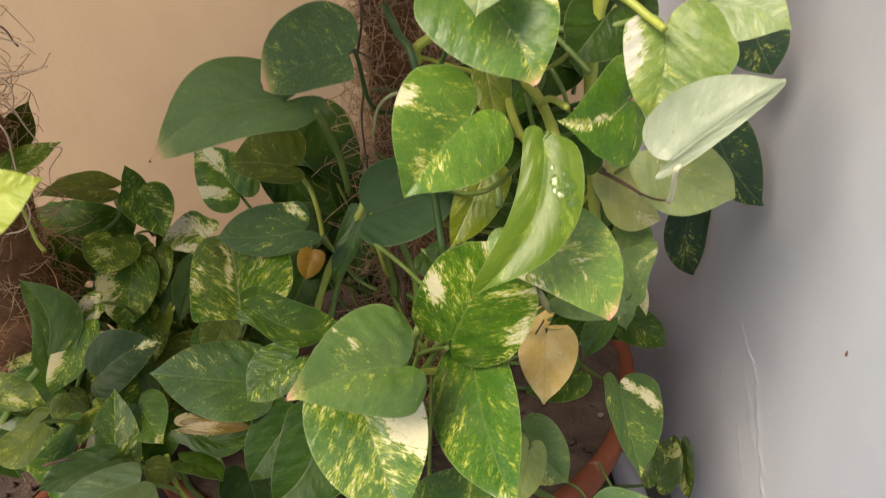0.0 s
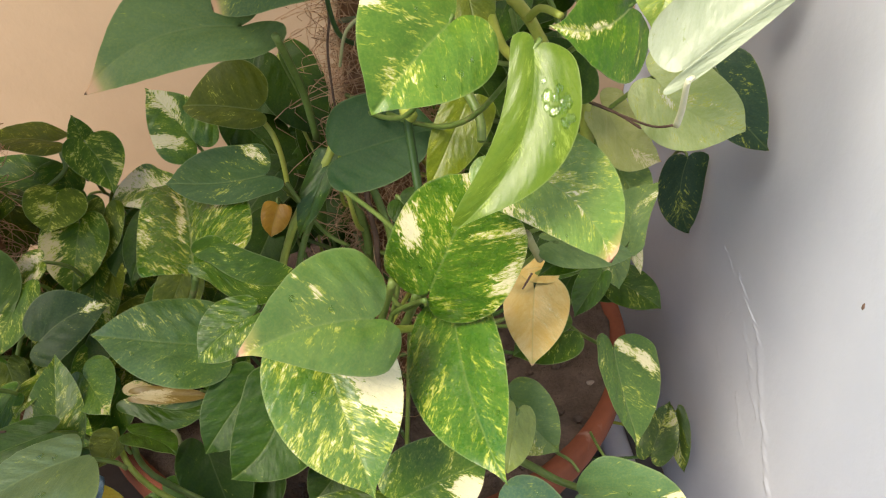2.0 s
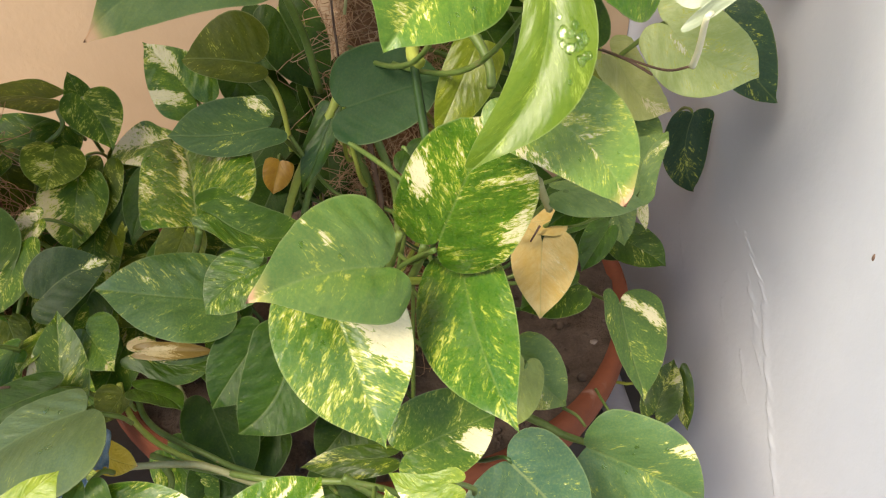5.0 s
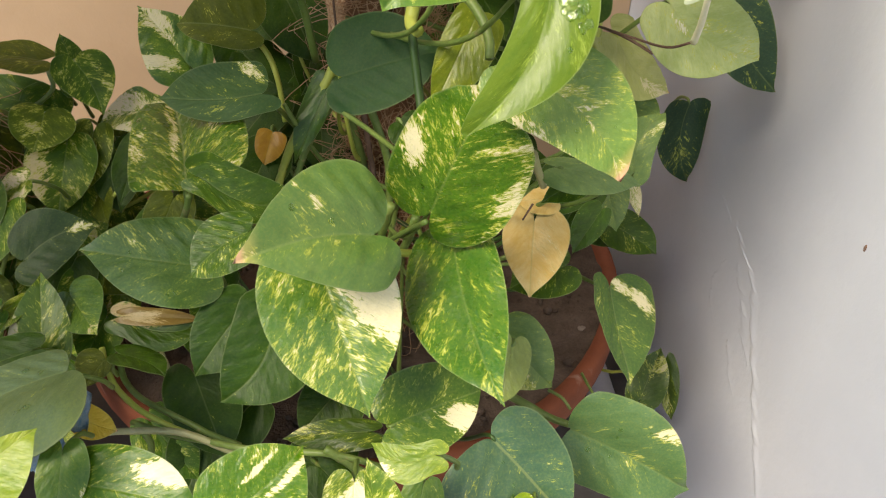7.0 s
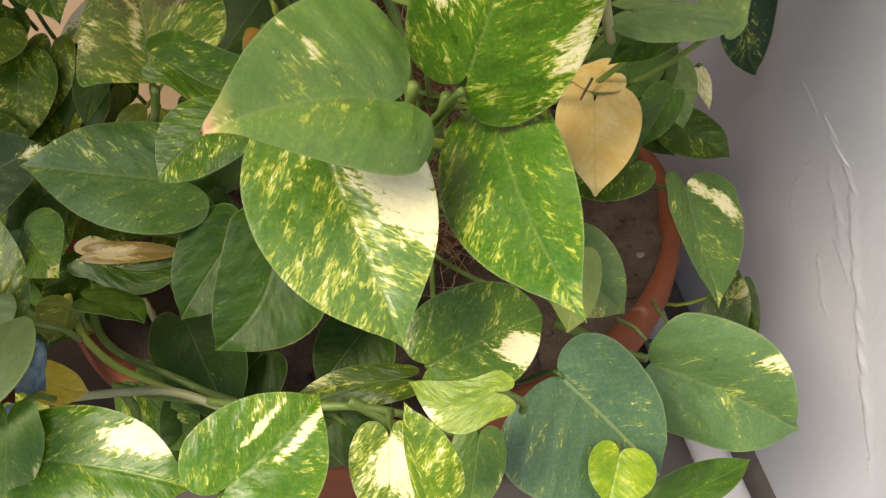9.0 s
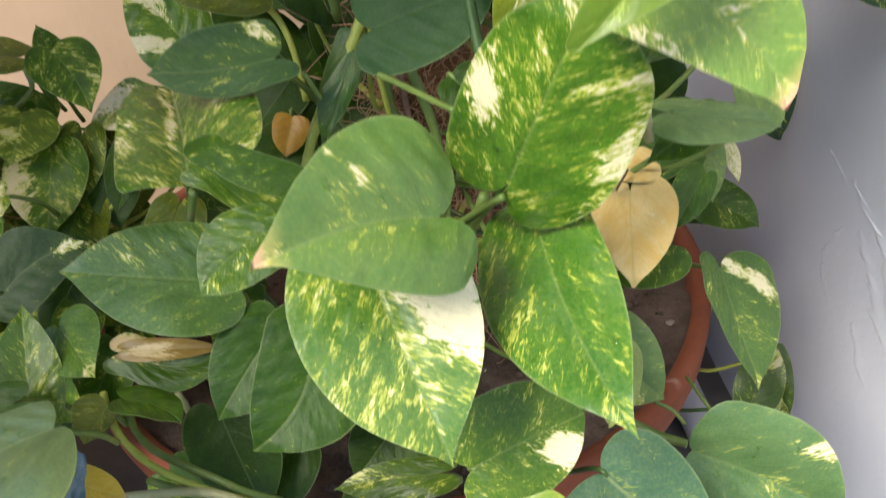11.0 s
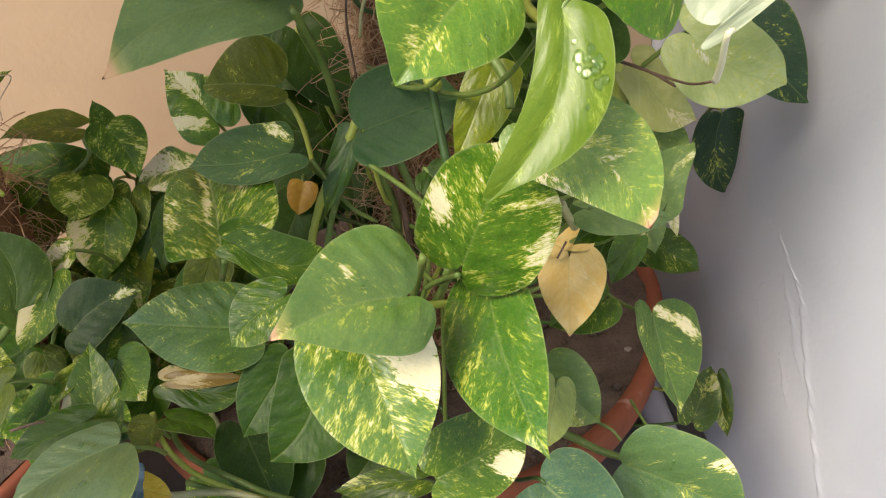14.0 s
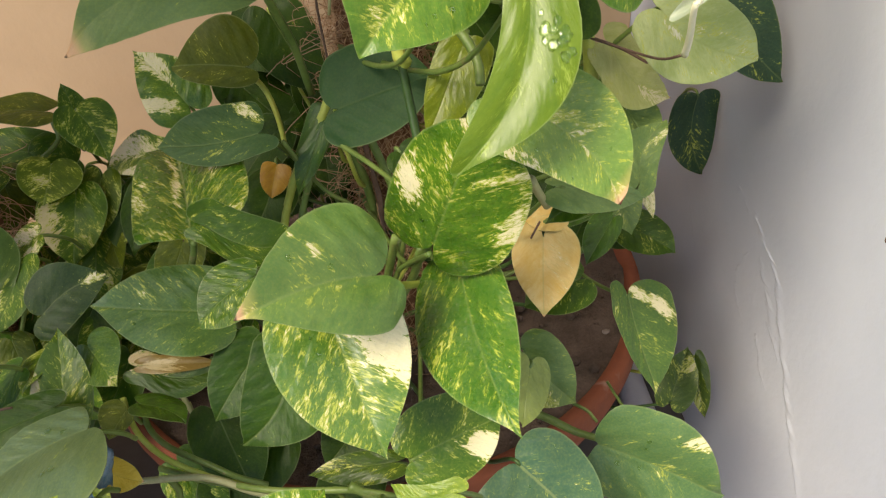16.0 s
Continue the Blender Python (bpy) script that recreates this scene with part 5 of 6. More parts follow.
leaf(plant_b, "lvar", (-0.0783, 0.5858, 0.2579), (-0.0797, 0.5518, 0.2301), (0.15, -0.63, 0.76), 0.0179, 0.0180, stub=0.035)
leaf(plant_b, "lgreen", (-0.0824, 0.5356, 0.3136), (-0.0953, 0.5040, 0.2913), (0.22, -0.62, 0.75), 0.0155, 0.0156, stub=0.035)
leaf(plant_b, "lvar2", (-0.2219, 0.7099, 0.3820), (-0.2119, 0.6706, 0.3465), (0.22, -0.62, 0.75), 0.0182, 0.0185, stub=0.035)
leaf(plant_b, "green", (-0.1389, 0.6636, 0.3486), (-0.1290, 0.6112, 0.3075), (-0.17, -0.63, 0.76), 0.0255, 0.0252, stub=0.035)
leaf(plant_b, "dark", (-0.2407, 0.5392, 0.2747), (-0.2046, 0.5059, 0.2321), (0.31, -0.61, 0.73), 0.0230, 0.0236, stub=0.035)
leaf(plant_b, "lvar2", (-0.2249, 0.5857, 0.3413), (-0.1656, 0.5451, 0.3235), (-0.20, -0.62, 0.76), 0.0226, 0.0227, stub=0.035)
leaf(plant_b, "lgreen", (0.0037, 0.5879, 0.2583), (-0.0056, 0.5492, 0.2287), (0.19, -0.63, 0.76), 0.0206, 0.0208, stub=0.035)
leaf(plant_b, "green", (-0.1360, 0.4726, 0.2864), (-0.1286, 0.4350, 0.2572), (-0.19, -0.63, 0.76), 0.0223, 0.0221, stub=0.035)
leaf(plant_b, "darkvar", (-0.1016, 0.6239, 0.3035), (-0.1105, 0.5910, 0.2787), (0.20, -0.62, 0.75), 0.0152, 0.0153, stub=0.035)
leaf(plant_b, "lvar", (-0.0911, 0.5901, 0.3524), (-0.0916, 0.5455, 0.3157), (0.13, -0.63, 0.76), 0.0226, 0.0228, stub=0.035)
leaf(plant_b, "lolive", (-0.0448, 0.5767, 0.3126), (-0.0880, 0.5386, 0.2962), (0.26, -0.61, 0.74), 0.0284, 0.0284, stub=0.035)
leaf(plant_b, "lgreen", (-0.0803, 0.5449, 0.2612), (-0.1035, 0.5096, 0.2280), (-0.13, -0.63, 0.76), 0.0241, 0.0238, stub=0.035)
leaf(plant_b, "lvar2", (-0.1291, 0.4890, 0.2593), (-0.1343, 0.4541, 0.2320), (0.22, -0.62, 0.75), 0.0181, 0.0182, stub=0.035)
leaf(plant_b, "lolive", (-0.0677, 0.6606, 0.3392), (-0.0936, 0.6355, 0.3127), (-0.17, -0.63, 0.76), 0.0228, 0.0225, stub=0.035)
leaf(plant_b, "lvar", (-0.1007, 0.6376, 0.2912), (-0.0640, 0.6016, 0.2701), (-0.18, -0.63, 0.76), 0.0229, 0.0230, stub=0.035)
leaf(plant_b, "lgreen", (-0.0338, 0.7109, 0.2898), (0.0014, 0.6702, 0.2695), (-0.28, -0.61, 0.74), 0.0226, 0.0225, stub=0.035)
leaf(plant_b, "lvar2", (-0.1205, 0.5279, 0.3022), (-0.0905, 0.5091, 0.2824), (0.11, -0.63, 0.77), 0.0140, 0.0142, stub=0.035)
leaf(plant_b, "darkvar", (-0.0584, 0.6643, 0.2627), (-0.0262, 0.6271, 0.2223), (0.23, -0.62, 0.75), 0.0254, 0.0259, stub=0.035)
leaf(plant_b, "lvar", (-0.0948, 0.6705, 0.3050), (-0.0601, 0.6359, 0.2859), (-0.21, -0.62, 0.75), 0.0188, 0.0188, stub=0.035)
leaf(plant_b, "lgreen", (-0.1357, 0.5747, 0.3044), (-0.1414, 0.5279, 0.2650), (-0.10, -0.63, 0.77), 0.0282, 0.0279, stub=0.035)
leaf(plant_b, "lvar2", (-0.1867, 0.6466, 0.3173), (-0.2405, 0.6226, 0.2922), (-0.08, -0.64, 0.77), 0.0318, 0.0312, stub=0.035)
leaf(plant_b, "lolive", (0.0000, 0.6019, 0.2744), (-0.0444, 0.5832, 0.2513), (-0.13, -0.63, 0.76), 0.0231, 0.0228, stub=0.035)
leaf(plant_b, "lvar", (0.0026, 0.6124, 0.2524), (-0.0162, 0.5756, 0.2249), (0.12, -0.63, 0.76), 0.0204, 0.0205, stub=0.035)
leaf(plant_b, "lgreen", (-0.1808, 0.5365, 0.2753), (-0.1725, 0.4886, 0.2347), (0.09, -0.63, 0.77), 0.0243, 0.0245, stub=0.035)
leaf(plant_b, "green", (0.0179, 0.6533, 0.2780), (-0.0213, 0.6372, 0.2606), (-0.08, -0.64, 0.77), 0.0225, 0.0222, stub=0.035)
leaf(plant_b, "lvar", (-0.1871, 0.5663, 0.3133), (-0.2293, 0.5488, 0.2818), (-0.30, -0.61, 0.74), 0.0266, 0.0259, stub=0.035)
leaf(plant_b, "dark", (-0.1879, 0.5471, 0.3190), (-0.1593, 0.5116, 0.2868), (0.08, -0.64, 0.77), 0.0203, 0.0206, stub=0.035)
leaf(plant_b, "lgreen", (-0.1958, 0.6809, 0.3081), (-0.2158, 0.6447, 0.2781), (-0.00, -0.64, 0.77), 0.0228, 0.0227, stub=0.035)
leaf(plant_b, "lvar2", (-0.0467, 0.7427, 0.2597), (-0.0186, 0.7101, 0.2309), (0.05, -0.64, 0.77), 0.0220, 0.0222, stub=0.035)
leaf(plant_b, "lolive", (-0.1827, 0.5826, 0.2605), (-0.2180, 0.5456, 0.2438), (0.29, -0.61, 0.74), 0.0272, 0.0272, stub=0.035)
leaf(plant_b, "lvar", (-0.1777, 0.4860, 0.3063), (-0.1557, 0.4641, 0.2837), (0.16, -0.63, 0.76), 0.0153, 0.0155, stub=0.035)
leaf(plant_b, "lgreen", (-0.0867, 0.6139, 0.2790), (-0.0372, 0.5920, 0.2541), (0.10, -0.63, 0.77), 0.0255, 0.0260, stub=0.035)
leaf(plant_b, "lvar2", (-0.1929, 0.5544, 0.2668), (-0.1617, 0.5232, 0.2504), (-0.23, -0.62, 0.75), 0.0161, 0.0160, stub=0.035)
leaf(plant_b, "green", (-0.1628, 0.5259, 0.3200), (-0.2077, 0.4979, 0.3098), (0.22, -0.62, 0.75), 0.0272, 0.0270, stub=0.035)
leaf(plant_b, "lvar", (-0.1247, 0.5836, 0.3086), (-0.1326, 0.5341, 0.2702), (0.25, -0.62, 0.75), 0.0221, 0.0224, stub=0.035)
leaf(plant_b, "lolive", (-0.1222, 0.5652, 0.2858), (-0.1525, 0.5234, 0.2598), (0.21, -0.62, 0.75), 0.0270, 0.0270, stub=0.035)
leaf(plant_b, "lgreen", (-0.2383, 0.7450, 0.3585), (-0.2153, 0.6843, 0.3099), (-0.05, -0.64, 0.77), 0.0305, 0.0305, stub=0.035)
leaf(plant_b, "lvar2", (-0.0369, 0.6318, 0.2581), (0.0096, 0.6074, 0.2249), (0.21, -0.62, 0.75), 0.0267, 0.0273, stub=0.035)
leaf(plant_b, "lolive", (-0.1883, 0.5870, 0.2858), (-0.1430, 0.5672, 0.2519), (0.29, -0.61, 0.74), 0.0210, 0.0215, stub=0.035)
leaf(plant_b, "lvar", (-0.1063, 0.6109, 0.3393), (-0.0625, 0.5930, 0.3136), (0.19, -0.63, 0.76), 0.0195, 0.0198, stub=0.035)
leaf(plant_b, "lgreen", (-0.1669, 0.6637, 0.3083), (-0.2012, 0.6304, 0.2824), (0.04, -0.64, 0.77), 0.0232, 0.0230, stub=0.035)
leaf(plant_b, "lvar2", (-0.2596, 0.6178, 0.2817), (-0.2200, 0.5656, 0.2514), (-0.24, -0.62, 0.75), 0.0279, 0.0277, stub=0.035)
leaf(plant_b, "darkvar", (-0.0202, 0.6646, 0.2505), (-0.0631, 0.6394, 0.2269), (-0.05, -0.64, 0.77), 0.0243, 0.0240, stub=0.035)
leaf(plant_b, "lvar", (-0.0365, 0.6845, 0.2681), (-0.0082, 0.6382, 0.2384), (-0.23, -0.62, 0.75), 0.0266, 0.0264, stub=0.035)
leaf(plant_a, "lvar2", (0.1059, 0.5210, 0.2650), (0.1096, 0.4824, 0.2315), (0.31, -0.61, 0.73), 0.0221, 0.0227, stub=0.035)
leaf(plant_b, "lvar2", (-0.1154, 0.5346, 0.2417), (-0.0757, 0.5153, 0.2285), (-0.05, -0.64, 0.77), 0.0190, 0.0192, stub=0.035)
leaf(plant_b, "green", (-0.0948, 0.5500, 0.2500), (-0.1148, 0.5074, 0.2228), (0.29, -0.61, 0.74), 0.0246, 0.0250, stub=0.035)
leaf(plant_b, "lgreen", (-0.0029, 0.5340, 0.2631), (0.0402, 0.5134, 0.2321), (0.24, -0.62, 0.75), 0.0223, 0.0229, stub=0.035)
leaf(plant_b, "lvar", (-0.1321, 0.5154, 0.2544), (-0.1348, 0.4868, 0.2319), (0.32, -0.60, 0.73), 0.0150, 0.0152, stub=0.035)
leaf(plant_b, "lgreen", (-0.1218, 0.5145, 0.2702), (-0.0841, 0.4851, 0.2621), (-0.31, -0.61, 0.73), 0.0169, 0.0169, stub=0.035)
leaf(plant_b, "lvar2", (-0.0911, 0.4277, 0.2547), (-0.0651, 0.3950, 0.2391), (-0.32, -0.60, 0.73), 0.0176, 0.0175, stub=0.035)
leaf(plant_a, "lvar", (0.0794, 0.4975, 0.2742), (0.0484, 0.4810, 0.2532), (-0.18, -0.63, 0.76), 0.0162, 0.0160, stub=0.035)
# more filler, its dark colour standing in for shade deep in the plant
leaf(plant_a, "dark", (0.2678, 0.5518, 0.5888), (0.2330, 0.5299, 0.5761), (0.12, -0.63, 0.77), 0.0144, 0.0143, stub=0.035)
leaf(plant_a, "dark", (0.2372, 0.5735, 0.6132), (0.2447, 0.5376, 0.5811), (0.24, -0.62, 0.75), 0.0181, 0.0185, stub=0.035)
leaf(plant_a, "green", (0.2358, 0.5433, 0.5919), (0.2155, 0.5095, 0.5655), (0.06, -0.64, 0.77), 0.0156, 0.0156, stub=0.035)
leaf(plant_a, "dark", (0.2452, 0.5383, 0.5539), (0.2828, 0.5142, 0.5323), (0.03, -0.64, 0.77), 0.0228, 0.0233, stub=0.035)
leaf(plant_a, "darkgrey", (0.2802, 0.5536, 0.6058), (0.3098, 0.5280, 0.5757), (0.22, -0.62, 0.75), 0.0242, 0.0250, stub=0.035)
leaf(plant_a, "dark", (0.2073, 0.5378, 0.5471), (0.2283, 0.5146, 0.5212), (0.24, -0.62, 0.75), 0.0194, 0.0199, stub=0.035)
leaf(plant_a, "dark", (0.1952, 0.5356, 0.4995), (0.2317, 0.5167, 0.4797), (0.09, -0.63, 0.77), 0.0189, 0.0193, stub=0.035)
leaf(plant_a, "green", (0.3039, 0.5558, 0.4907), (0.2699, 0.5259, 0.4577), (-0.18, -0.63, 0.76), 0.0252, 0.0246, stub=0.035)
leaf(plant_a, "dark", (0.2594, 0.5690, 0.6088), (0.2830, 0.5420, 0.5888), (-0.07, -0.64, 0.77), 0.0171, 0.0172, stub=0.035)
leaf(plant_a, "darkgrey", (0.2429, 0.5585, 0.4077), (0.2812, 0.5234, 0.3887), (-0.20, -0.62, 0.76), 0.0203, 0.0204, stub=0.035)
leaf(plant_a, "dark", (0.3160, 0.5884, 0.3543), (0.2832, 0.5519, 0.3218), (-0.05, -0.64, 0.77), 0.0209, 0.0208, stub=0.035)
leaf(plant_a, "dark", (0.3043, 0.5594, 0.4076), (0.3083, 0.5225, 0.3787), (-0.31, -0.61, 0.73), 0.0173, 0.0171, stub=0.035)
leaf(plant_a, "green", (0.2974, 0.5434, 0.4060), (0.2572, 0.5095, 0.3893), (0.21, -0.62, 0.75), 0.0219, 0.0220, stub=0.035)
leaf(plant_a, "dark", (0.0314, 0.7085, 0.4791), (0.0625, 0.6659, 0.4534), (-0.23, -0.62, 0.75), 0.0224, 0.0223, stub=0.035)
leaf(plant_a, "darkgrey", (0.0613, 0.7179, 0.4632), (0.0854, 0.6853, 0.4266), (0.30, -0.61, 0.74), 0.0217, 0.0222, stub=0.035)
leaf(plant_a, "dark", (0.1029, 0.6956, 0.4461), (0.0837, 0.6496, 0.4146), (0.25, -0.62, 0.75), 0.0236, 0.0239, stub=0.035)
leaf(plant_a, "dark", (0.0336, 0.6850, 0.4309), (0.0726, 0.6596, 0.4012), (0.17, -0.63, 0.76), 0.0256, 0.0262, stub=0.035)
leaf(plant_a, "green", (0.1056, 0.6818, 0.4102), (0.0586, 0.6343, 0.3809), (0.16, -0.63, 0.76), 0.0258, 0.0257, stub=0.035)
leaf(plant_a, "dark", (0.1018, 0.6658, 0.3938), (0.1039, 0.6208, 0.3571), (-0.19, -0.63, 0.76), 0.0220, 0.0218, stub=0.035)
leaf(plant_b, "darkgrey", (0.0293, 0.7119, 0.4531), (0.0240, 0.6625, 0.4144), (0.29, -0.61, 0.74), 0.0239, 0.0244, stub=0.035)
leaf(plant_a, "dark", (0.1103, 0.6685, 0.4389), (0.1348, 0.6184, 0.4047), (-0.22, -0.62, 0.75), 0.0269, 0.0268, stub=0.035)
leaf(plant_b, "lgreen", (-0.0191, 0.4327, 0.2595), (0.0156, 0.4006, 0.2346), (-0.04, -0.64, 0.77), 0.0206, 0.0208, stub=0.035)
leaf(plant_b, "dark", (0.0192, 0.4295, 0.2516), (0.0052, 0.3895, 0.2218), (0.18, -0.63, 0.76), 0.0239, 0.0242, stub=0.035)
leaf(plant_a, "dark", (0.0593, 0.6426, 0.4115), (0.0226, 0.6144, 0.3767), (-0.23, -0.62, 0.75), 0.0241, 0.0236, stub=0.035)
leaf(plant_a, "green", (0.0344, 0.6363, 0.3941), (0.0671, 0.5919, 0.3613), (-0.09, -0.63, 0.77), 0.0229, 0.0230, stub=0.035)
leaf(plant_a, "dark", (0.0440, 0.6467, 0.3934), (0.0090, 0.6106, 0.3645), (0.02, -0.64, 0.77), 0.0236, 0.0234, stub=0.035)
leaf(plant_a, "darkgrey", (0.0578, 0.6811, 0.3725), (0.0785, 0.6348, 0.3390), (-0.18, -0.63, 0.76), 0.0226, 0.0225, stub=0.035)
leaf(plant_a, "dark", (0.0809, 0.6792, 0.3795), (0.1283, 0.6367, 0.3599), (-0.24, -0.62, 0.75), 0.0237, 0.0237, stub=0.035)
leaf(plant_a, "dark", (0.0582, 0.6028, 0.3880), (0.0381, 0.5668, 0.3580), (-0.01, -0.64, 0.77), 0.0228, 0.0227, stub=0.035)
# unseen leaves added beyond the left edge to shade the left foliage
leaf(plant_b, "greenspot", (-0.1149, 0.3650, 0.7759), (-0.1647, 0.3163, 0.7272), (-0.12, -0.50, 0.86), 0.034, 0.034, stalk=False)
leaf(plant_b, "var", (-0.2089, 0.1931, 0.8220), (-0.1994, 0.1333, 0.7622), (-0.14, -0.50, 0.85), 0.034, 0.034, stalk=False)
leaf(plant_b, "greenspot", (-0.1838, 0.3651, 0.5873), (-0.1192, 0.3261, 0.5483), (-0.09, -0.50, 0.86), 0.034, 0.034, stalk=False)
leaf(plant_b, "var", (-0.2678, 0.2012, 0.6289), (-0.2455, 0.1432, 0.5709), (-0.14, -0.50, 0.85), 0.034, 0.034, stalk=False)
leaf(plant_b, "greenspot", (-0.2847, 0.2498, 0.8082), (-0.3023, 0.1910, 0.7494), (-0.14, -0.50, 0.85), 0.034, 0.034, stalk=False)
leaf(plant_b, "var", (-0.1915, 0.2573, 0.7290), (-0.2397, 0.2078, 0.6795), (-0.12, -0.50, 0.86), 0.034, 0.034, stalk=False)
leaf(plant_b, "greenspot", (-0.2127, 0.3263, 0.7248), (-0.2172, 0.2663, 0.6647), (-0.14, -0.50, 0.85), 0.034, 0.034, stalk=False)
leaf(plant_b, "var", (-0.3039, 0.3598, 0.7629), (-0.3228, 0.3012, 0.7043), (-0.14, -0.50, 0.85), 0.034, 0.034, stalk=False)
leaf(plant_b, "greenspot", (-0.2085, 0.3495, 0.7369), (-0.1579, 0.3013, 0.6886), (-0.11, -0.50, 0.86), 0.034, 0.034, stalk=False)
leaf(plant_b, "var", (-0.2524, 0.2522, 0.6801), (-0.2097, 0.2002, 0.6282), (-0.12, -0.50, 0.86), 0.034, 0.034, stalk=False)
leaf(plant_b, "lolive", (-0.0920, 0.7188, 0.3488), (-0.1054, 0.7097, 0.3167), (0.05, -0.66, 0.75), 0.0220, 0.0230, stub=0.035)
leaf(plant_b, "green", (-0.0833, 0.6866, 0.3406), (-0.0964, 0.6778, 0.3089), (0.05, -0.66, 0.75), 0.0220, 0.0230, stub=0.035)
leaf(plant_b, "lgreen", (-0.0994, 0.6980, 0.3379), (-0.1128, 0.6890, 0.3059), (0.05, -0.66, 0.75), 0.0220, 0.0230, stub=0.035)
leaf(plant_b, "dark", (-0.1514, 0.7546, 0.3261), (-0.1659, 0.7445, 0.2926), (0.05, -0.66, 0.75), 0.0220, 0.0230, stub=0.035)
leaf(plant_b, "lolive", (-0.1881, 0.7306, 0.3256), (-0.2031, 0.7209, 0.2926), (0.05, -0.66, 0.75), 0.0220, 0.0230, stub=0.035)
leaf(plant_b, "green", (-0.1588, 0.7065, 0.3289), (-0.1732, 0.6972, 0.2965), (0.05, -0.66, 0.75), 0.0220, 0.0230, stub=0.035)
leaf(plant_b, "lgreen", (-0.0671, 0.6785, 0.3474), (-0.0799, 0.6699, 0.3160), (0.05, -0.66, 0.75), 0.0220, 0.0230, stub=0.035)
# unseen foliage added further up the pole to shade the leaves and walls
shade_crown = random.Random(21)
for i in range(44):
    p = Vector((shade_crown.uniform(0.02, 0.31), shade_crown.uniform(0.42, 0.70), shade_crown.uniform(0.76, 1.04)))
    away = Vector((p.x - 0.15, p.y - 0.62, 0)).normalized() * 0.045 + Vector((shade_crown.uniform(-0.02, 0.02), -0.012, -0.045))
    leaf(plant_a, shade_crown.choice(("var", "green", "dark2", "lvar")), tuple(round(c, 4) for c in p), tuple(round(c, 4) for c in p + away), (shade_crown.uniform(-0.3, 0.3), -0.55, 0.8), shade_crown.uniform(0.026, 0.036), shade_crown.uniform(0.026, 0.036))
# more unseen leaves added above the left and middle to block the sun
for i in range(88):
    if i < 72:
        p = Vector((shade_crown.uniform(-0.58, -0.34), shade_crown.uniform(0.15, 0.52), shade_crown.uniform(0.80, 1.06)))
    else:
        p = Vector((shade_crown.uniform(-0.16, 0.02), shade_crown.uniform(0.34, 0.48), shade_crown.uniform(0.80, 0.98)))
    away = Vector((shade_crown.uniform(-0.04, 0.04), -0.03, -0.04))
    leaf(plant_b if i < 72 else plant_a, shade_crown.choice(("var", "green", "lvar")), tuple(round(c, 4) for c in p), tuple(round(c, 4) for c in p + away), (shade_crown.uniform(-0.4, 0.2), -0.5, 0.8), shade_crown.uniform(0.028, 0.036), shade_crown.uniform(0.028, 0.036))
# inner leaves added in the plant's heart towards the corner to darken the wall
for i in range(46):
    p = Vector((shade_crown.uniform(0.20, 0.335), shade_crown.uniform(0.62, 0.86), shade_crown.uniform(0.28, 0.62)))
    away = Vector((shade_crown.uniform(-0.03, 0.03), -0.02, -0.045))
    leaf(plant_a, shade_crown.choice(("dark", "green", "darkgrey")), tuple(round(c, 4) for c in p), tuple(round(c, 4) for c in p + away), (shade_crown.uniform(-0.4, 0.2), -0.6, 0.7), shade_crown.uniform(0.022, 0.032), shade_crown.uniform(0.022, 0.032), stub=0.035)
stem("stem", plant_a, [(0.2098, 0.5042, 0.6117), (0.2127, 0.4701, 0.6026), (0.2151, 0.4360, 0.5975), (0.2187, 0.4019, 0.6008)], 0.0030, 0.0024, STEM_YELLOW)
stem("stem", plant_a, [(0.2219, 0.4969, 0.6104), (0.2275, 0.4701, 0.6079), (0.2314, 0.4433, 0.6064), (0.2353, 0.4165, 0.5991)], 0.0040, 0.0030, STEM_YELLOW, nodes=0.20)
stem("stem", plant_a, [(0.2281, 0.4385, 0.6104), (0.2311, 0.4202, 0.6217), (0.2373, 0.4019, 0.6239)], 0.0022, 0.0018, STEM_YELLOW)
stem("stem", plant_a, [(0.2239, 0.4677, 0.6053), (0.2260, 0.4531, 0.5949), (0.2276, 0.4385, 0.5905)], 0.0016, 0.0014, STEM)
stem("stem", plant_a, [(0.2684, 0.4750, 0.6791), (0.2672, 0.4779, 0.6554), (0.2665, 0.4808, 0.6266), (0.2676, 0.4838, 0.5993), (0.2754, 0.4867, 0.5405), (0.2844, 0.4896, 0.4831)], 0.0045, 0.0040, STEM_YELLOW, nodes=0.18)
stem("stem", plant_a, [(0.2272, 0.4823, 0.6446), (0.2416, 0.4726, 0.6379), (0.2496, 0.4628, 0.6318), (0.2597, 0.4531, 0.6230)], 0.0020, 0.0018, STEM)
stem("stem", plant_a, [(0.2430, 0.4823, 0.6401), (0.2611, 0.4774, 0.6403), (0.2767, 0.4726, 0.6451), (0.2868, 0.4677, 0.6499)], 0.0024, 0.0020, STEM)
stem("stem", plant_a, [(0.2412, 0.4823, 0.6156), (0.2501, 0.4750, 0.5996), (0.2540, 0.4677, 0.5796)], 0.0016, 0.0014, STEM)
stem("stem", plant_a, [(0.2559, 0.4385, 0.6799), (0.2695, 0.4277, 0.6738), (0.2797, 0.4170, 0.6673), (0.2849, 0.4063, 0.6648)], 0.0026, 0.0022, STEM_YELLOW)
stem("stem", plant_a, [(0.2942, 0.3829, 0.5756), (0.2944, 0.4161, 0.5585), (0.2859, 0.4492, 0.5500), (0.2758, 0.4823, 0.5428)], 0.0007, 0.0007, STEM_BROWN)
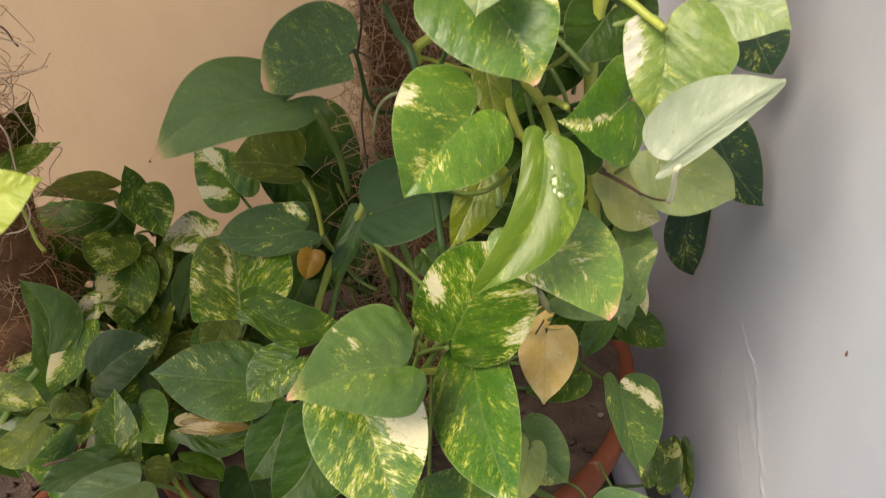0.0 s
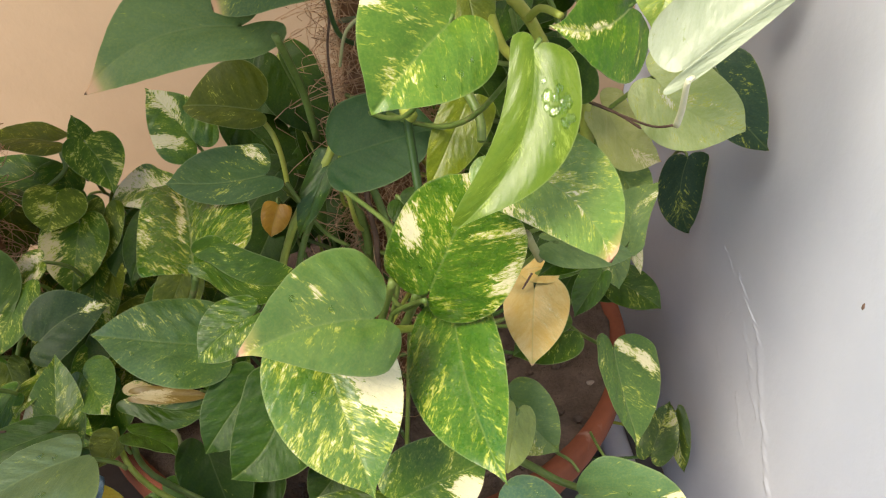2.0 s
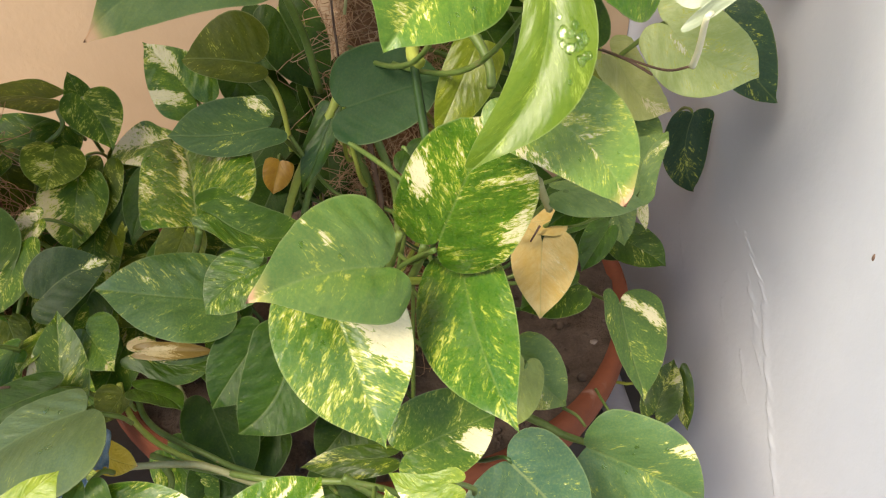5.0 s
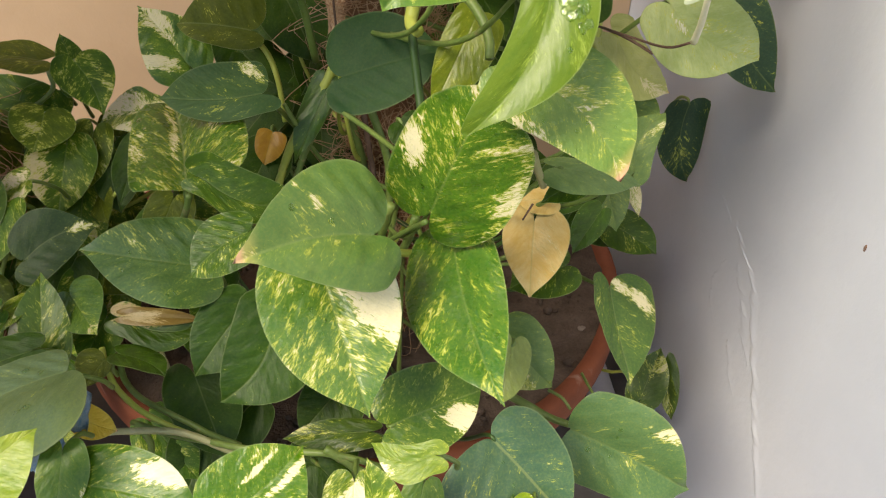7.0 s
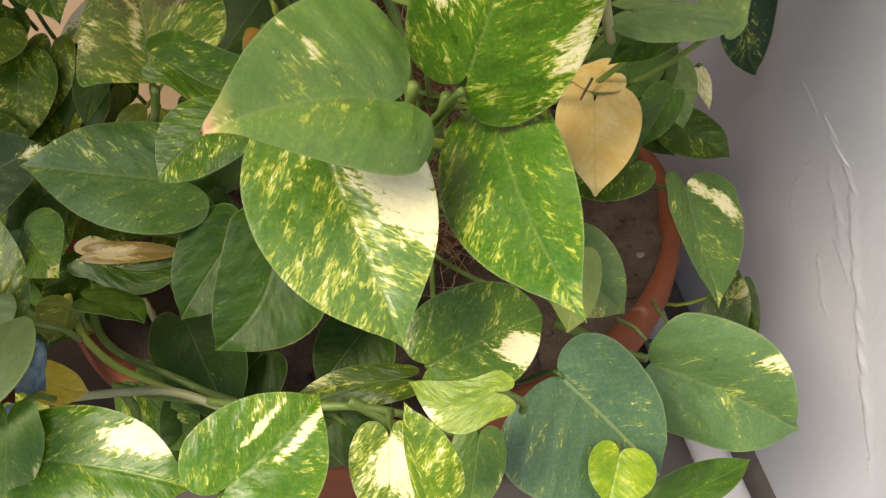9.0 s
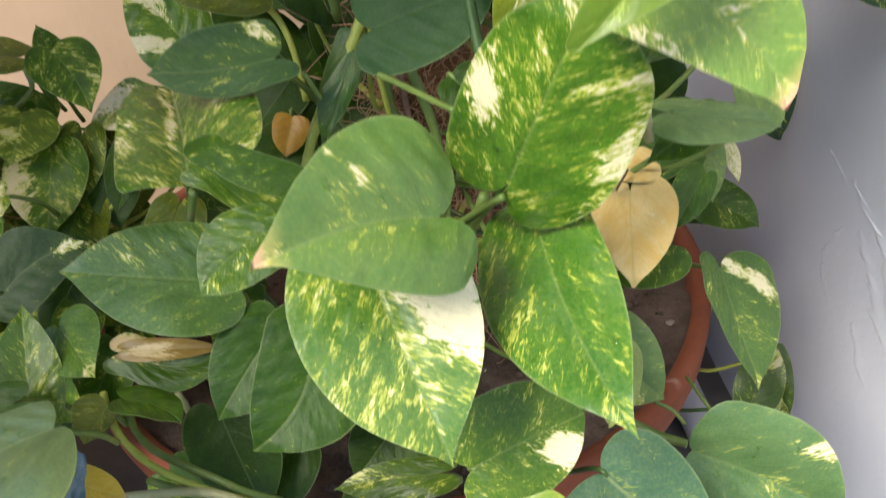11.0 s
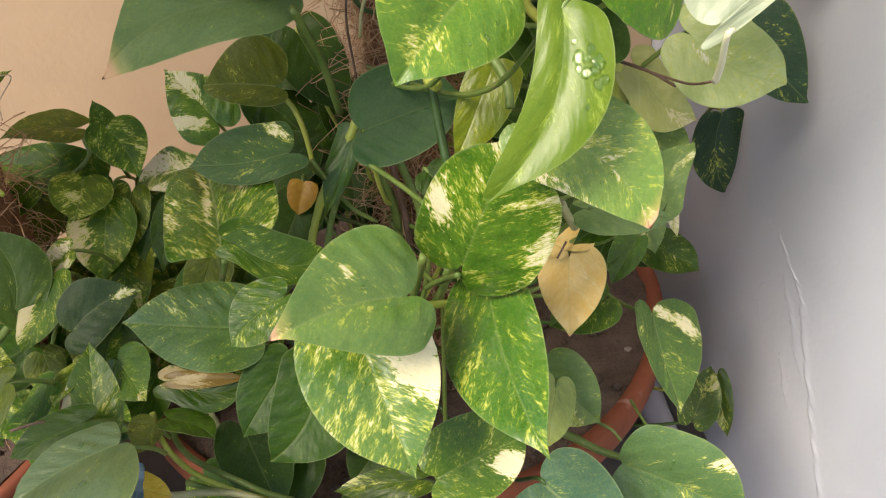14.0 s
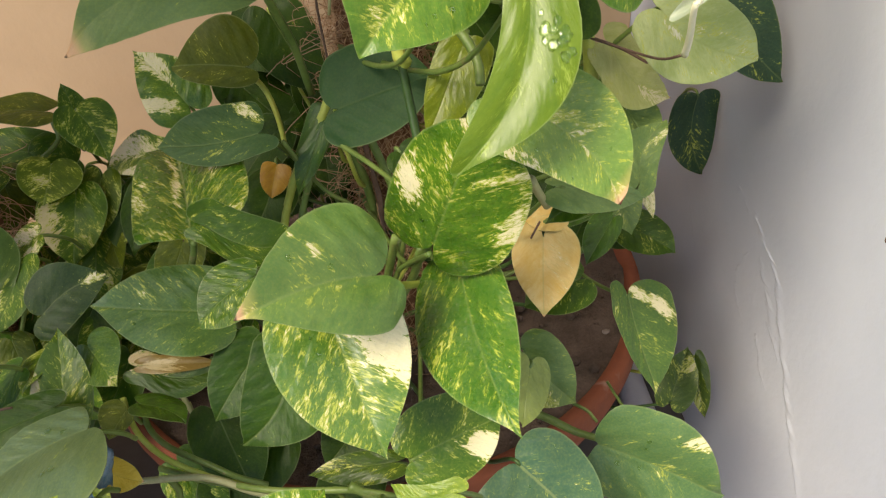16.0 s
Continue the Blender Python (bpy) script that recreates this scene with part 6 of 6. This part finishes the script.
stem("stem", plant_a, [(0.3011, 0.4531, 0.5390), (0.2902, 0.4713, 0.5406), (0.2767, 0.4896, 0.5406)], 0.0009, 0.0009, STEM_BROWN)
stem("stem", plant_a, [(0.1374, 0.5335, 0.6409), (0.1462, 0.5152, 0.6281), (0.1565, 0.4969, 0.6119), (0.1668, 0.4787, 0.5307), (0.1723, 0.4604, 0.4920)], 0.0025, 0.0028, STEM_DARK, nodes=0.10)
stem("stem", plant_a, [(0.1688, 0.4750, 0.5703), (0.1651, 0.4687, 0.5538), (0.1649, 0.4623, 0.5500), (0.1688, 0.4560, 0.5486)], 0.0042, 0.0036, STEM_YELLOW)
stem("stem", plant_a, [(0.1586, 0.5145, 0.6090), (0.1569, 0.5111, 0.6180), (0.1632, 0.5076, 0.6258), (0.1714, 0.5042, 0.6313)], 0.0036, 0.0030, STEM_YELLOW)
stem("stem", plant_a, [(0.1951, 0.4677, 0.5647), (0.2016, 0.4579, 0.5586), (0.2064, 0.4482, 0.5497), (0.2065, 0.4385, 0.5412)], 0.0030, 0.0026, STEM)
stem("stem", plant_a, [(0.1220, 0.5042, 0.4746), (0.1365, 0.4823, 0.4759), (0.1485, 0.4604, 0.4782), (0.1566, 0.4385, 0.4835)], 0.0018, 0.0016, STEM)
stem("stem", plant_a, [(0.1221, 0.5481, 0.4822), (0.1264, 0.5572, 0.4363), (0.1330, 0.5663, 0.4003), (0.1366, 0.5755, 0.3561), (0.1426, 0.5846, 0.3073)], 0.0036, 0.0036, STEM, nodes=0.10)
stem("stem", plant_a, [(0.1346, 0.5554, 0.4551), (0.1385, 0.5603, 0.4138), (0.1414, 0.5651, 0.3899), (0.1412, 0.5700, 0.3484)], 0.0022, 0.0022, STEM_BROWN)
stem("stem", plant_a, [(0.1397, 0.5262, 0.4689), (0.1514, 0.5262, 0.4295), (0.1534, 0.5262, 0.4052), (0.1529, 0.5262, 0.3693)], 0.0030, 0.0028, STEM)
stem("stem", plant_a, [(0.1173, 0.5481, 0.4890), (0.1071, 0.5426, 0.4693), (0.0925, 0.5371, 0.4470), (0.0793, 0.5316, 0.4190), (0.0699, 0.5262, 0.3890)], 0.0034, 0.0030, STEM_YELLOW, nodes=0.12)
stem("stem", plant_a, [(0.1209, 0.5408, 0.4712), (0.1016, 0.5359, 0.4423), (0.0904, 0.5310, 0.4182), (0.0819, 0.5262, 0.3876)], 0.0026, 0.0026, STEM)
stem("stem", plant_a, [(0.0831, 0.5262, 0.4678), (0.0939, 0.5310, 0.4415), (0.1062, 0.5359, 0.4182), (0.1207, 0.5408, 0.4035)], 0.0016, 0.0016, STEM)
stem("stem", plant_a, [(0.1534, 0.4385, 0.4454), (0.1473, 0.4604, 0.4066), (0.1403, 0.4823, 0.3641)], 0.0028, 0.0028, STEM)
stem("stem", plant_a, [(0.1679, 0.4238, 0.4464), (0.1635, 0.4531, 0.4059), (0.1542, 0.4823, 0.3624)], 0.0030, 0.0028, STEM)
stem("stem", plant_a, [(0.1486, 0.3946, 0.4450), (0.1578, 0.4092, 0.4316), (0.1714, 0.4238, 0.4199)], 0.0024, 0.0024, STEM_YELLOW)
stem("stem", plant_a, [(0.1719, 0.3946, 0.4645), (0.1641, 0.4287, 0.4345), (0.1524, 0.4628, 0.3992), (0.1437, 0.4969, 0.3511)], 0.0017, 0.0018, STEM)
stem("stem", plant_a, [(0.0544, 0.6109, 0.4797), (0.0655, 0.6022, 0.4674), (0.0717, 0.5934, 0.4502), (0.0751, 0.5846, 0.4230)], 0.0022, 0.0020, STEM_YELLOW)
stem("stem", plant_a, [(0.0887, 0.5145, 0.5769), (0.0933, 0.5305, 0.5528), (0.0984, 0.5466, 0.5248), (0.1028, 0.5627, 0.4825)], 0.0026, 0.0028, STEM)
stem("stem", plant_a, [(0.0708, 0.5349, 0.4659), (0.0778, 0.5417, 0.4558), (0.0856, 0.5486, 0.4407), (0.0930, 0.5554, 0.4246)], 0.0019, 0.0020, STEM)
stem("stem", plant_a, [(0.0299, 0.4545, 0.4432), (0.0254, 0.4614, 0.4298), (0.0176, 0.4682, 0.4087), (0.0076, 0.4750, 0.3736)], 0.0022, 0.0022, STEM)
stem("stem", plant_a, [(0.2255, 0.3873, 0.5121), (0.2327, 0.4056, 0.4920), (0.2418, 0.4238, 0.4691)], 0.0026, 0.0024, STEM_PALE)
stem("stem", plant_a, [(0.2451, 0.4589, 0.4326), (0.2419, 0.4567, 0.4278), (0.2387, 0.4545, 0.4229)], 0.0008, 0.0006, STEM_BROWN)
stem("stem", plant_a, [(0.2906, 0.5554, 0.3166), (0.2996, 0.5330, 0.3174), (0.3072, 0.5106, 0.3257), (0.3123, 0.4882, 0.3378)], 0.0018, 0.0015, STEM)
stem("stem", plant_a, [(0.2318, 0.4385, 0.2812), (0.2520, 0.4292, 0.2756), (0.2678, 0.4199, 0.2715), (0.2817, 0.4107, 0.2731)], 0.0034, 0.0026, STEM)
stem("stem", plant_a, [(0.2699, 0.4385, 0.2801), (0.2793, 0.4312, 0.2787), (0.2848, 0.4238, 0.2744)], 0.0013, 0.0012, STEM)
stem("stem", plant_a, [(0.3083, 0.4823, 0.2512), (0.3115, 0.4677, 0.2505), (0.3170, 0.4531, 0.2466)], 0.0012, 0.0012, STEM)
stem("stem", plant_a, [(-0.0390, 0.4332, 0.3350), (-0.0345, 0.4218, 0.3288), (-0.0258, 0.4093, 0.3213), (-0.0111, 0.3973, 0.3150), (0.0058, 0.3878, 0.3119), (0.0156, 0.3847, 0.3085), (0.0300, 0.3840, 0.3000), (0.0450, 0.3890, 0.2840)], 0.0021, 0.0019, STEM_YELLOW, nodes=0.06)
stem("stem", plant_a, [(-0.0325, 0.4405, 0.3203), (-0.0275, 0.4272, 0.3116), (-0.0146, 0.4125, 0.3098), (0.0046, 0.3992, 0.3101), (0.0213, 0.3905, 0.3082), (0.0360, 0.3860, 0.3010), (0.0520, 0.3900, 0.2850)], 0.0022, 0.0020, STEM, nodes=0.06)
stem("stem", plant_a, [(-0.0111, 0.4665, 0.2898), (-0.0079, 0.4595, 0.2810), (-0.0047, 0.4523, 0.2720)], 0.0011, 0.0010, STEM_PALE)
stem("stem", plant_a, [(-0.0466, 0.3917, 0.2980), (-0.0241, 0.3864, 0.3057), (0.0099, 0.3812, 0.3113), (0.0286, 0.3759, 0.3119), (0.0479, 0.3706, 0.3049), (0.0728, 0.3654, 0.2993)], 0.0023, 0.0024, STEM_PALE, nodes=0.10)
stem("stem", plant_a, [(-0.0253, 0.4165, 0.2795), (0.0060, 0.3946, 0.2926), (0.0372, 0.3742, 0.3082), (0.0640, 0.3627, 0.3142), (0.0924, 0.3579, 0.3163), (0.1170, 0.3531, 0.3186), (0.1412, 0.3483, 0.3144), (0.1621, 0.3435, 0.3042)], 0.0023, 0.0021, STEM, nodes=0.10)
stem("stem", plant_a, [(0.1118, 0.3552, 0.3216), (0.1238, 0.3513, 0.3151), (0.1342, 0.3474, 0.3087), (0.1516, 0.3435, 0.3047)], 0.0030, 0.0028, STEM, nodes=0.10)
stem("stem", plant_a, [(-0.0050, 0.3829, 0.3086), (-0.0053, 0.3888, 0.2875), (-0.0142, 0.3946, 0.2566)], 0.0024, 0.0022, STEM)
stem("stem", plant_a, [(-0.0086, 0.4531, 0.3102), (-0.0048, 0.4531, 0.2843), (-0.0021, 0.4531, 0.2571), (-0.0019, 0.4531, 0.2218)], 0.0020, 0.0020, STEM_PALE)
stem("stem", plant_a, [(0.1214, 0.5335, 0.6559), (0.1218, 0.5364, 0.6290), (0.1175, 0.5393, 0.6046), (0.1197, 0.5422, 0.5785), (0.1168, 0.5452, 0.5533), (0.1185, 0.5481, 0.5123)], 0.0009, 0.0008, STEM_BROWN)
stem("stem", plant_a, [(0.1505, 0.5042, 0.5917), (0.1392, 0.5091, 0.5879), (0.1301, 0.5140, 0.5758), (0.1258, 0.5188, 0.5545)], 0.0015, 0.0010, STEM_PALE)
stem("stem", plant_a, [(0.1068, 0.5262, 0.6213), (0.1211, 0.5262, 0.6113), (0.1329, 0.5262, 0.6052)], 0.0007, 0.0005, STEM_BROWN)
stem("root", plant_b, [(-0.1444, 0.5627, 0.6179), (-0.1270, 0.5564, 0.6165), (-0.1102, 0.5500, 0.6136), (-0.1008, 0.5437, 0.6090)], 0.0008, 0.0005, PALE_ROOT)
stem("root", plant_b, [(-0.1542, 0.5627, 0.5873), (-0.1346, 0.5564, 0.5915), (-0.1137, 0.5500, 0.5947), (-0.0948, 0.5437, 0.6004)], 0.0008, 0.0005, PALE_ROOT)
stem("root", plant_b, [(-0.1382, 0.5627, 0.6257), (-0.1237, 0.5578, 0.6231), (-0.1167, 0.5529, 0.6147), (-0.1125, 0.5481, 0.6136)], 0.0009, 0.0006, STEM_BROWN)
stem("root", plant_b, [(-0.1431, 0.5481, 0.5782), (-0.1296, 0.5447, 0.5730), (-0.1212, 0.5413, 0.5570), (-0.1134, 0.5378, 0.5451)], 0.0008, 0.0005, PALE_ROOT)
stem("root", plant_b, [(-0.1470, 0.5481, 0.5655), (-0.1380, 0.5447, 0.5514), (-0.1369, 0.5413, 0.5373), (-0.1364, 0.5378, 0.5206)], 0.0009, 0.0006, PALE_ROOT)
stem("root", plant_b, [(-0.1341, 0.5481, 0.5947), (-0.1253, 0.5447, 0.5876), (-0.1232, 0.5413, 0.5786), (-0.1260, 0.5378, 0.5695)], 0.0008, 0.0005, PALE_ROOT)
stem("root", plant_b, [(-0.1379, 0.5378, 0.5016), (-0.1370, 0.5398, 0.4881), (-0.1457, 0.5417, 0.4720), (-0.1632, 0.5437, 0.4662)], 0.0008, 0.0006, PALE_ROOT)
stem("root", plant_b, [(-0.1286, 0.5846, 0.5200), (-0.1183, 0.5797, 0.5197), (-0.1300, 0.5749, 0.5053), (-0.1308, 0.5700, 0.4930)], 0.0006, 0.0004, PALE_ROOT)
stem("stem", plant_b, [(-0.1513, 0.5145, 0.3613), (-0.1618, 0.5101, 0.3503), (-0.1788, 0.5057, 0.3333), (-0.2010, 0.5013, 0.2995), (-0.2153, 0.4969, 0.2776)], 0.0030, 0.0028, STEM, nodes=0.10)
stem("stem", plant_b, [(-0.1221, 0.5188, 0.3561), (-0.1293, 0.5152, 0.3410), (-0.1328, 0.5115, 0.3318)], 0.0016, 0.0016, STEM)
stem("stem", plant_b, [(-0.1232, 0.6650, 0.4244), (-0.1196, 0.6528, 0.4133), (-0.1429, 0.6406, 0.3972), (-0.1486, 0.6285, 0.3899)], 0.0020, 0.0018, STEM)
stem("stem", plant_b, [(-0.1080, 0.3946, 0.3702), (-0.0956, 0.3983, 0.3711), (-0.0898, 0.4019, 0.3684)], 0.0010, 0.0008, STEM_BROWN)
stem("stem", plant_a, [(0.2885, 0.3589, 0.6103), (0.2858, 0.3577, 0.6085), (0.2906, 0.3706, 0.5899), (0.2942, 0.3829, 0.5756)], 0.0012, 0.0018, STEM_CREAM)

# ---- small things ----
def wall_ridge(points, width, height, seed, label):
    """Raised edge of old flaking paint along a line on the side wall."""
    line = spline(points, 14)
    bm = bmesh.new()
    rows = []
    for i, p in enumerate(line):
        f = i / (len(line) - 1)
        w = width * (0.8 + 0.35 * noise.noise(Vector((i * 0.11, seed, 0))) + 0.25 * noise.noise(Vector((i * 0.31, seed, 2)))) * min(1, 6 * f + 0.1, 6 * (1 - f) + 0.1)
        h = height * max(0.12, 0.62 + 0.75 * noise.noise(Vector((i * 0.16, seed, 5))) + 0.35 * noise.noise(Vector((i * 0.5, seed, 6)))) * min(1, 8 * f + 0.05, 8 * (1 - f) + 0.05)
        wob = noise.noise(Vector((i * 0.13, seed, 9))) * width * 0.30 + noise.noise(Vector((i * 0.37, seed, 4))) * width * 0.22 + noise.noise(Vector((i * 0.9, seed, 7))) * width * 0.10
        row = []
        for k, (o, hh) in enumerate(((-0.6, -0.0005), (-0.45, 0.06), (-0.22, 0.32), (-0.02, 0.8), (0.14, 1.0), (0.28, 0.85), (0.40, 0.3), (0.5, -0.0005))):
            row.append(bm.verts.new((WALL_X - max(hh * h, -0.0005), p.y + o * w + wob, p.z)))
        rows.append(row)
    for a, b in zip(rows, rows[1:]):
        for k in range(7):
            bm.faces.new((a[k], a[k + 1], b[k + 1], b[k]))
    return part("flaking_paint", bm, PAINT_WHITE, wall_r, label)


wall_ridge([(0.456, 0.593, 0.328), (0.456, 0.579, 0.322), (0.456, 0.560, 0.313), (0.456, 0.536, 0.305), (0.456, 0.519, 0.289), (0.456, 0.501, 0.262), (0.456, 0.477, 0.233), (0.456, 0.461, 0.211), (0.456, 0.443, 0.191), (0.456, 0.419, 0.163), (0.456, 0.395, 0.135)], 0.022, 0.0011, 1, "raised flaking edge of old white paint")
wall_ridge([(0.456, 0.566, 0.300), (0.456, 0.548, 0.286), (0.456, 0.531, 0.272), (0.456, 0.513, 0.252), (0.456, 0.496, 0.236)], 0.026, 0.0007, 2, "raised flaking edge of old white paint")
wall_ridge([(0.456, 0.580, 0.290), (0.456, 0.594, 0.262), (0.456, 0.594, 0.242), (0.456, 0.581, 0.227), (0.456, 0.563, 0.220)], 0.012, 0.0005, 3, "thin curled edge of a paint blister")
wall_ridge([(0.456, 0.722, 0.243), (0.456, 0.711, 0.230), (0.456, 0.696, 0.215), (0.456, 0.684, 0.203)], 0.016, 0.0006, 4, "thin curled edge of a paint blister")
wall_ridge([(0.456, 0.540, 0.232), (0.456, 0.523, 0.213), (0.456, 0.505, 0.196)], 0.018, 0.0006, 6, "faint blistered patch of old white paint")
wall_ridge([(0.456, 0.628, 0.330), (0.456, 0.608, 0.324), (0.456, 0.590, 0.316)], 0.014, 0.0007, 8, "faint blistered patch of old white paint")

spot = bmesh.new()
bmesh.ops.create_icosphere(spot, subdivisions=2, radius=1, matrix=Matrix.Translation((WALL_X, 0.4238, 0.4213)) @ Matrix.Diagonal((0.0012, 0.0012, 0.0028, 1)))
part("paint_chip", spot, STEM_BROWN, wall_r, "small dark chip in the white paint")

pipe_v, pipe_f = tube([(0.402, 0.86, 0.0165), (0.404, 0.66, 0.0165), (0.408, 0.50, 0.0165), (0.412, 0.25, 0.0165)], 0.0165, 0.0165, 20)
tagged(mesh_object("plastic_pipe", pipe_v, pipe_f, [PVC]), "grey-white plastic pipe lying on the floor along the wall", "pipe")


def pebble(p, s, seed, label):
    bm = bmesh.new()
    bmesh.ops.create_icosphere(bm, subdivisions=2, radius=1)
    for v in bm.verts:
        v.co *= 1 + 0.35 * noise.noise(v.co * 1.3 + Vector((seed, 0, 0)))
        v.co = Vector((v.co.x * s, v.co.y * s * 0.7, v.co.z * s * 0.5))
    ob = part("pebble", bm, STONE, None)
    ob.location = p
    return tagged(ob, label, "stone", "pebbles on the soil")


pebble((0.338, 0.592, 0.198), 0.0042, 1, "small pale pebble lying on dark potting soil")
pebble((0.272, 0.545, 0.198), 0.0085, 4, "small pale brown pebble lying on dark potting soil")
pebble((0.262, 0.552, 0.197), 0.0055, 8, "small pale brown pebble lying on dark potting soil")


# ---- water on the leaves ----
WATER, wt, wb = fresh("water")
wclear = node(wt, "ShaderNodeBsdfTransparent", Color=(0.91, 0.955, 0.82))
wgloss = node(wt, "ShaderNodeBsdfGlossy", Color=(1.0, 1.0, 1.0), Roughness=0.14)
wrim = calc(wt, "MULTIPLY_ADD", calc(wt, "POWER", node(wt, "ShaderNodeLayerWeight").outputs["Facing"], 3.0), 0.45, 0.030)
wmix = node(wt, "ShaderNodeMixShader", i0=wrim, i1=wclear.outputs[0], i2=wgloss.outputs[0])
wt.links.new(wmix.outputs[0], wt.nodes["Material Output"].inputs[0])
wt.nodes.remove(wb)


def droplet(leaf_ob, u, v, size, seed=0):
    """A flat drop of water that sits on a leaf's face."""
    place, up = SURFACE[tuple(leaf_ob["seat"])]
    p = place(u, v, 0.0)
    e = 0.03
    n = (place(u + e, v, 0.0) - place(u - e, v, 0.0)).cross(place(u, v + e, 0.0) - place(u, v - e, 0.0)).normalized()
    if n.dot(up) < 0:
        n = -n
    bm = bmesh.new()
    bmesh.ops.create_icosphere(bm, subdivisions=2, radius=1)
    for w in bm.verts:
        k = 1 + 0.55 * noise.noise(w.co * 1.6 + Vector((seed * 3.1, u * 9, v * 9)))
        w.co = Vector((w.co.x * k * size, w.co.y * k * size * 1.25, w.co.z * size * 0.22))
        w.co.z = max(w.co.z, -0.02 * size)
    ob = part("water_droplet", bm, WATER, None)
    ob.matrix_world = Matrix.Translation(p + n * (size * 0.05 + 0.0002)) @ n.to_track_quat("Z", "Y").to_matrix().to_4x4()
    return tagged(ob, "clear flattened water drop resting on a leaf", "water drop", "water drops on the leaves")


rain = random.Random(11)
for spot_u, spot_v, spot_r in ((-0.45, 0.20, 0.0018), (-0.62, 0.24, 0.0022), (-0.30, 0.26, 0.0016), (-0.70, 0.30, 0.0019), (-0.20, 0.14, 0.0013), (-0.60, 0.42, 0.0011), (-0.28, 0.21, 0.0026), (-0.45, 0.27, 0.0022), (-0.66, 0.20, 0.0028), (-0.80, 0.27, 0.0021), (-0.52, 0.15, 0.0018)):
    droplet(leaf_e, spot_u, spot_v, spot_r, 1)
for owner, count, small, large in ((leaf_g, 14, 0.0007, 0.0016), (leaf_c, 6, 0.0008, 0.0015), (leaf_h, 5, 0.0007, 0.0012), (leaf_bg, 4, 0.0012, 0.0020), (leaf_p, 5, 0.0009, 0.0019),
                                   (leaf_dk, 5, 0.0008, 0.0014), (leaf_cr, 5, 0.0007, 0.0012), (leaf_l, 4, 0.0007, 0.0013), (leaf_t, 6, 0.0007, 0.0012), (leaf_d, 5, 0.0006, 0.0010), (leaf_b, 2, 0.0012, 0.0016)):
    for i in range(count):
        droplet(owner, rain.uniform(-0.75, 0.75), rain.uniform(0.12, 0.70), rain.uniform(small, large), i)


def plastic_scrap(p, tilt, label):
    """Crumpled scrap of plastic film caught among the stems."""
    bm = bmesh.new()
    n = 9
    g = [[bm.verts.new(((i / n - 0.5) * 0.012 + 0.002 * noise.noise(Vector((i * 0.9, j * 0.7, 1))), 0.005 * noise.noise(Vector((i * 0.6, j * 0.6, 4))), (j / n - 0.5) * 0.026 * (1 - 0.25 * abs(i / n - 0.5))))
          for j in range(n + 1)] for i in range(n + 1)]
    for i in range(n):
        for j in range(n):
            bm.faces.new((g[i][j], g[i + 1][j], g[i + 1][j + 1], g[i][j + 1]))
    bmesh.ops.solidify(bm, geom=bm.faces[:], thickness=0.0005)
    ob = part("plastic_scrap", bm, FILM_BLUE, None)
    ob.matrix_world = Matrix.Translation(p) @ Euler(tilt).to_matrix().to_4x4()
    return tagged(ob, label, "plastic scrap")


plastic_scrap((-0.0263, 0.3552, 0.3609), (-0.4, 0.35, 0.3), "crumpled shiny light-blue plastic scrap among yellowed leaves")
plastic_scrap((-0.0598, 0.3650, 0.3119), (-0.6, 1.2, 0.1), "crumpled shiny light-blue plastic scrap among yellowed leaves")
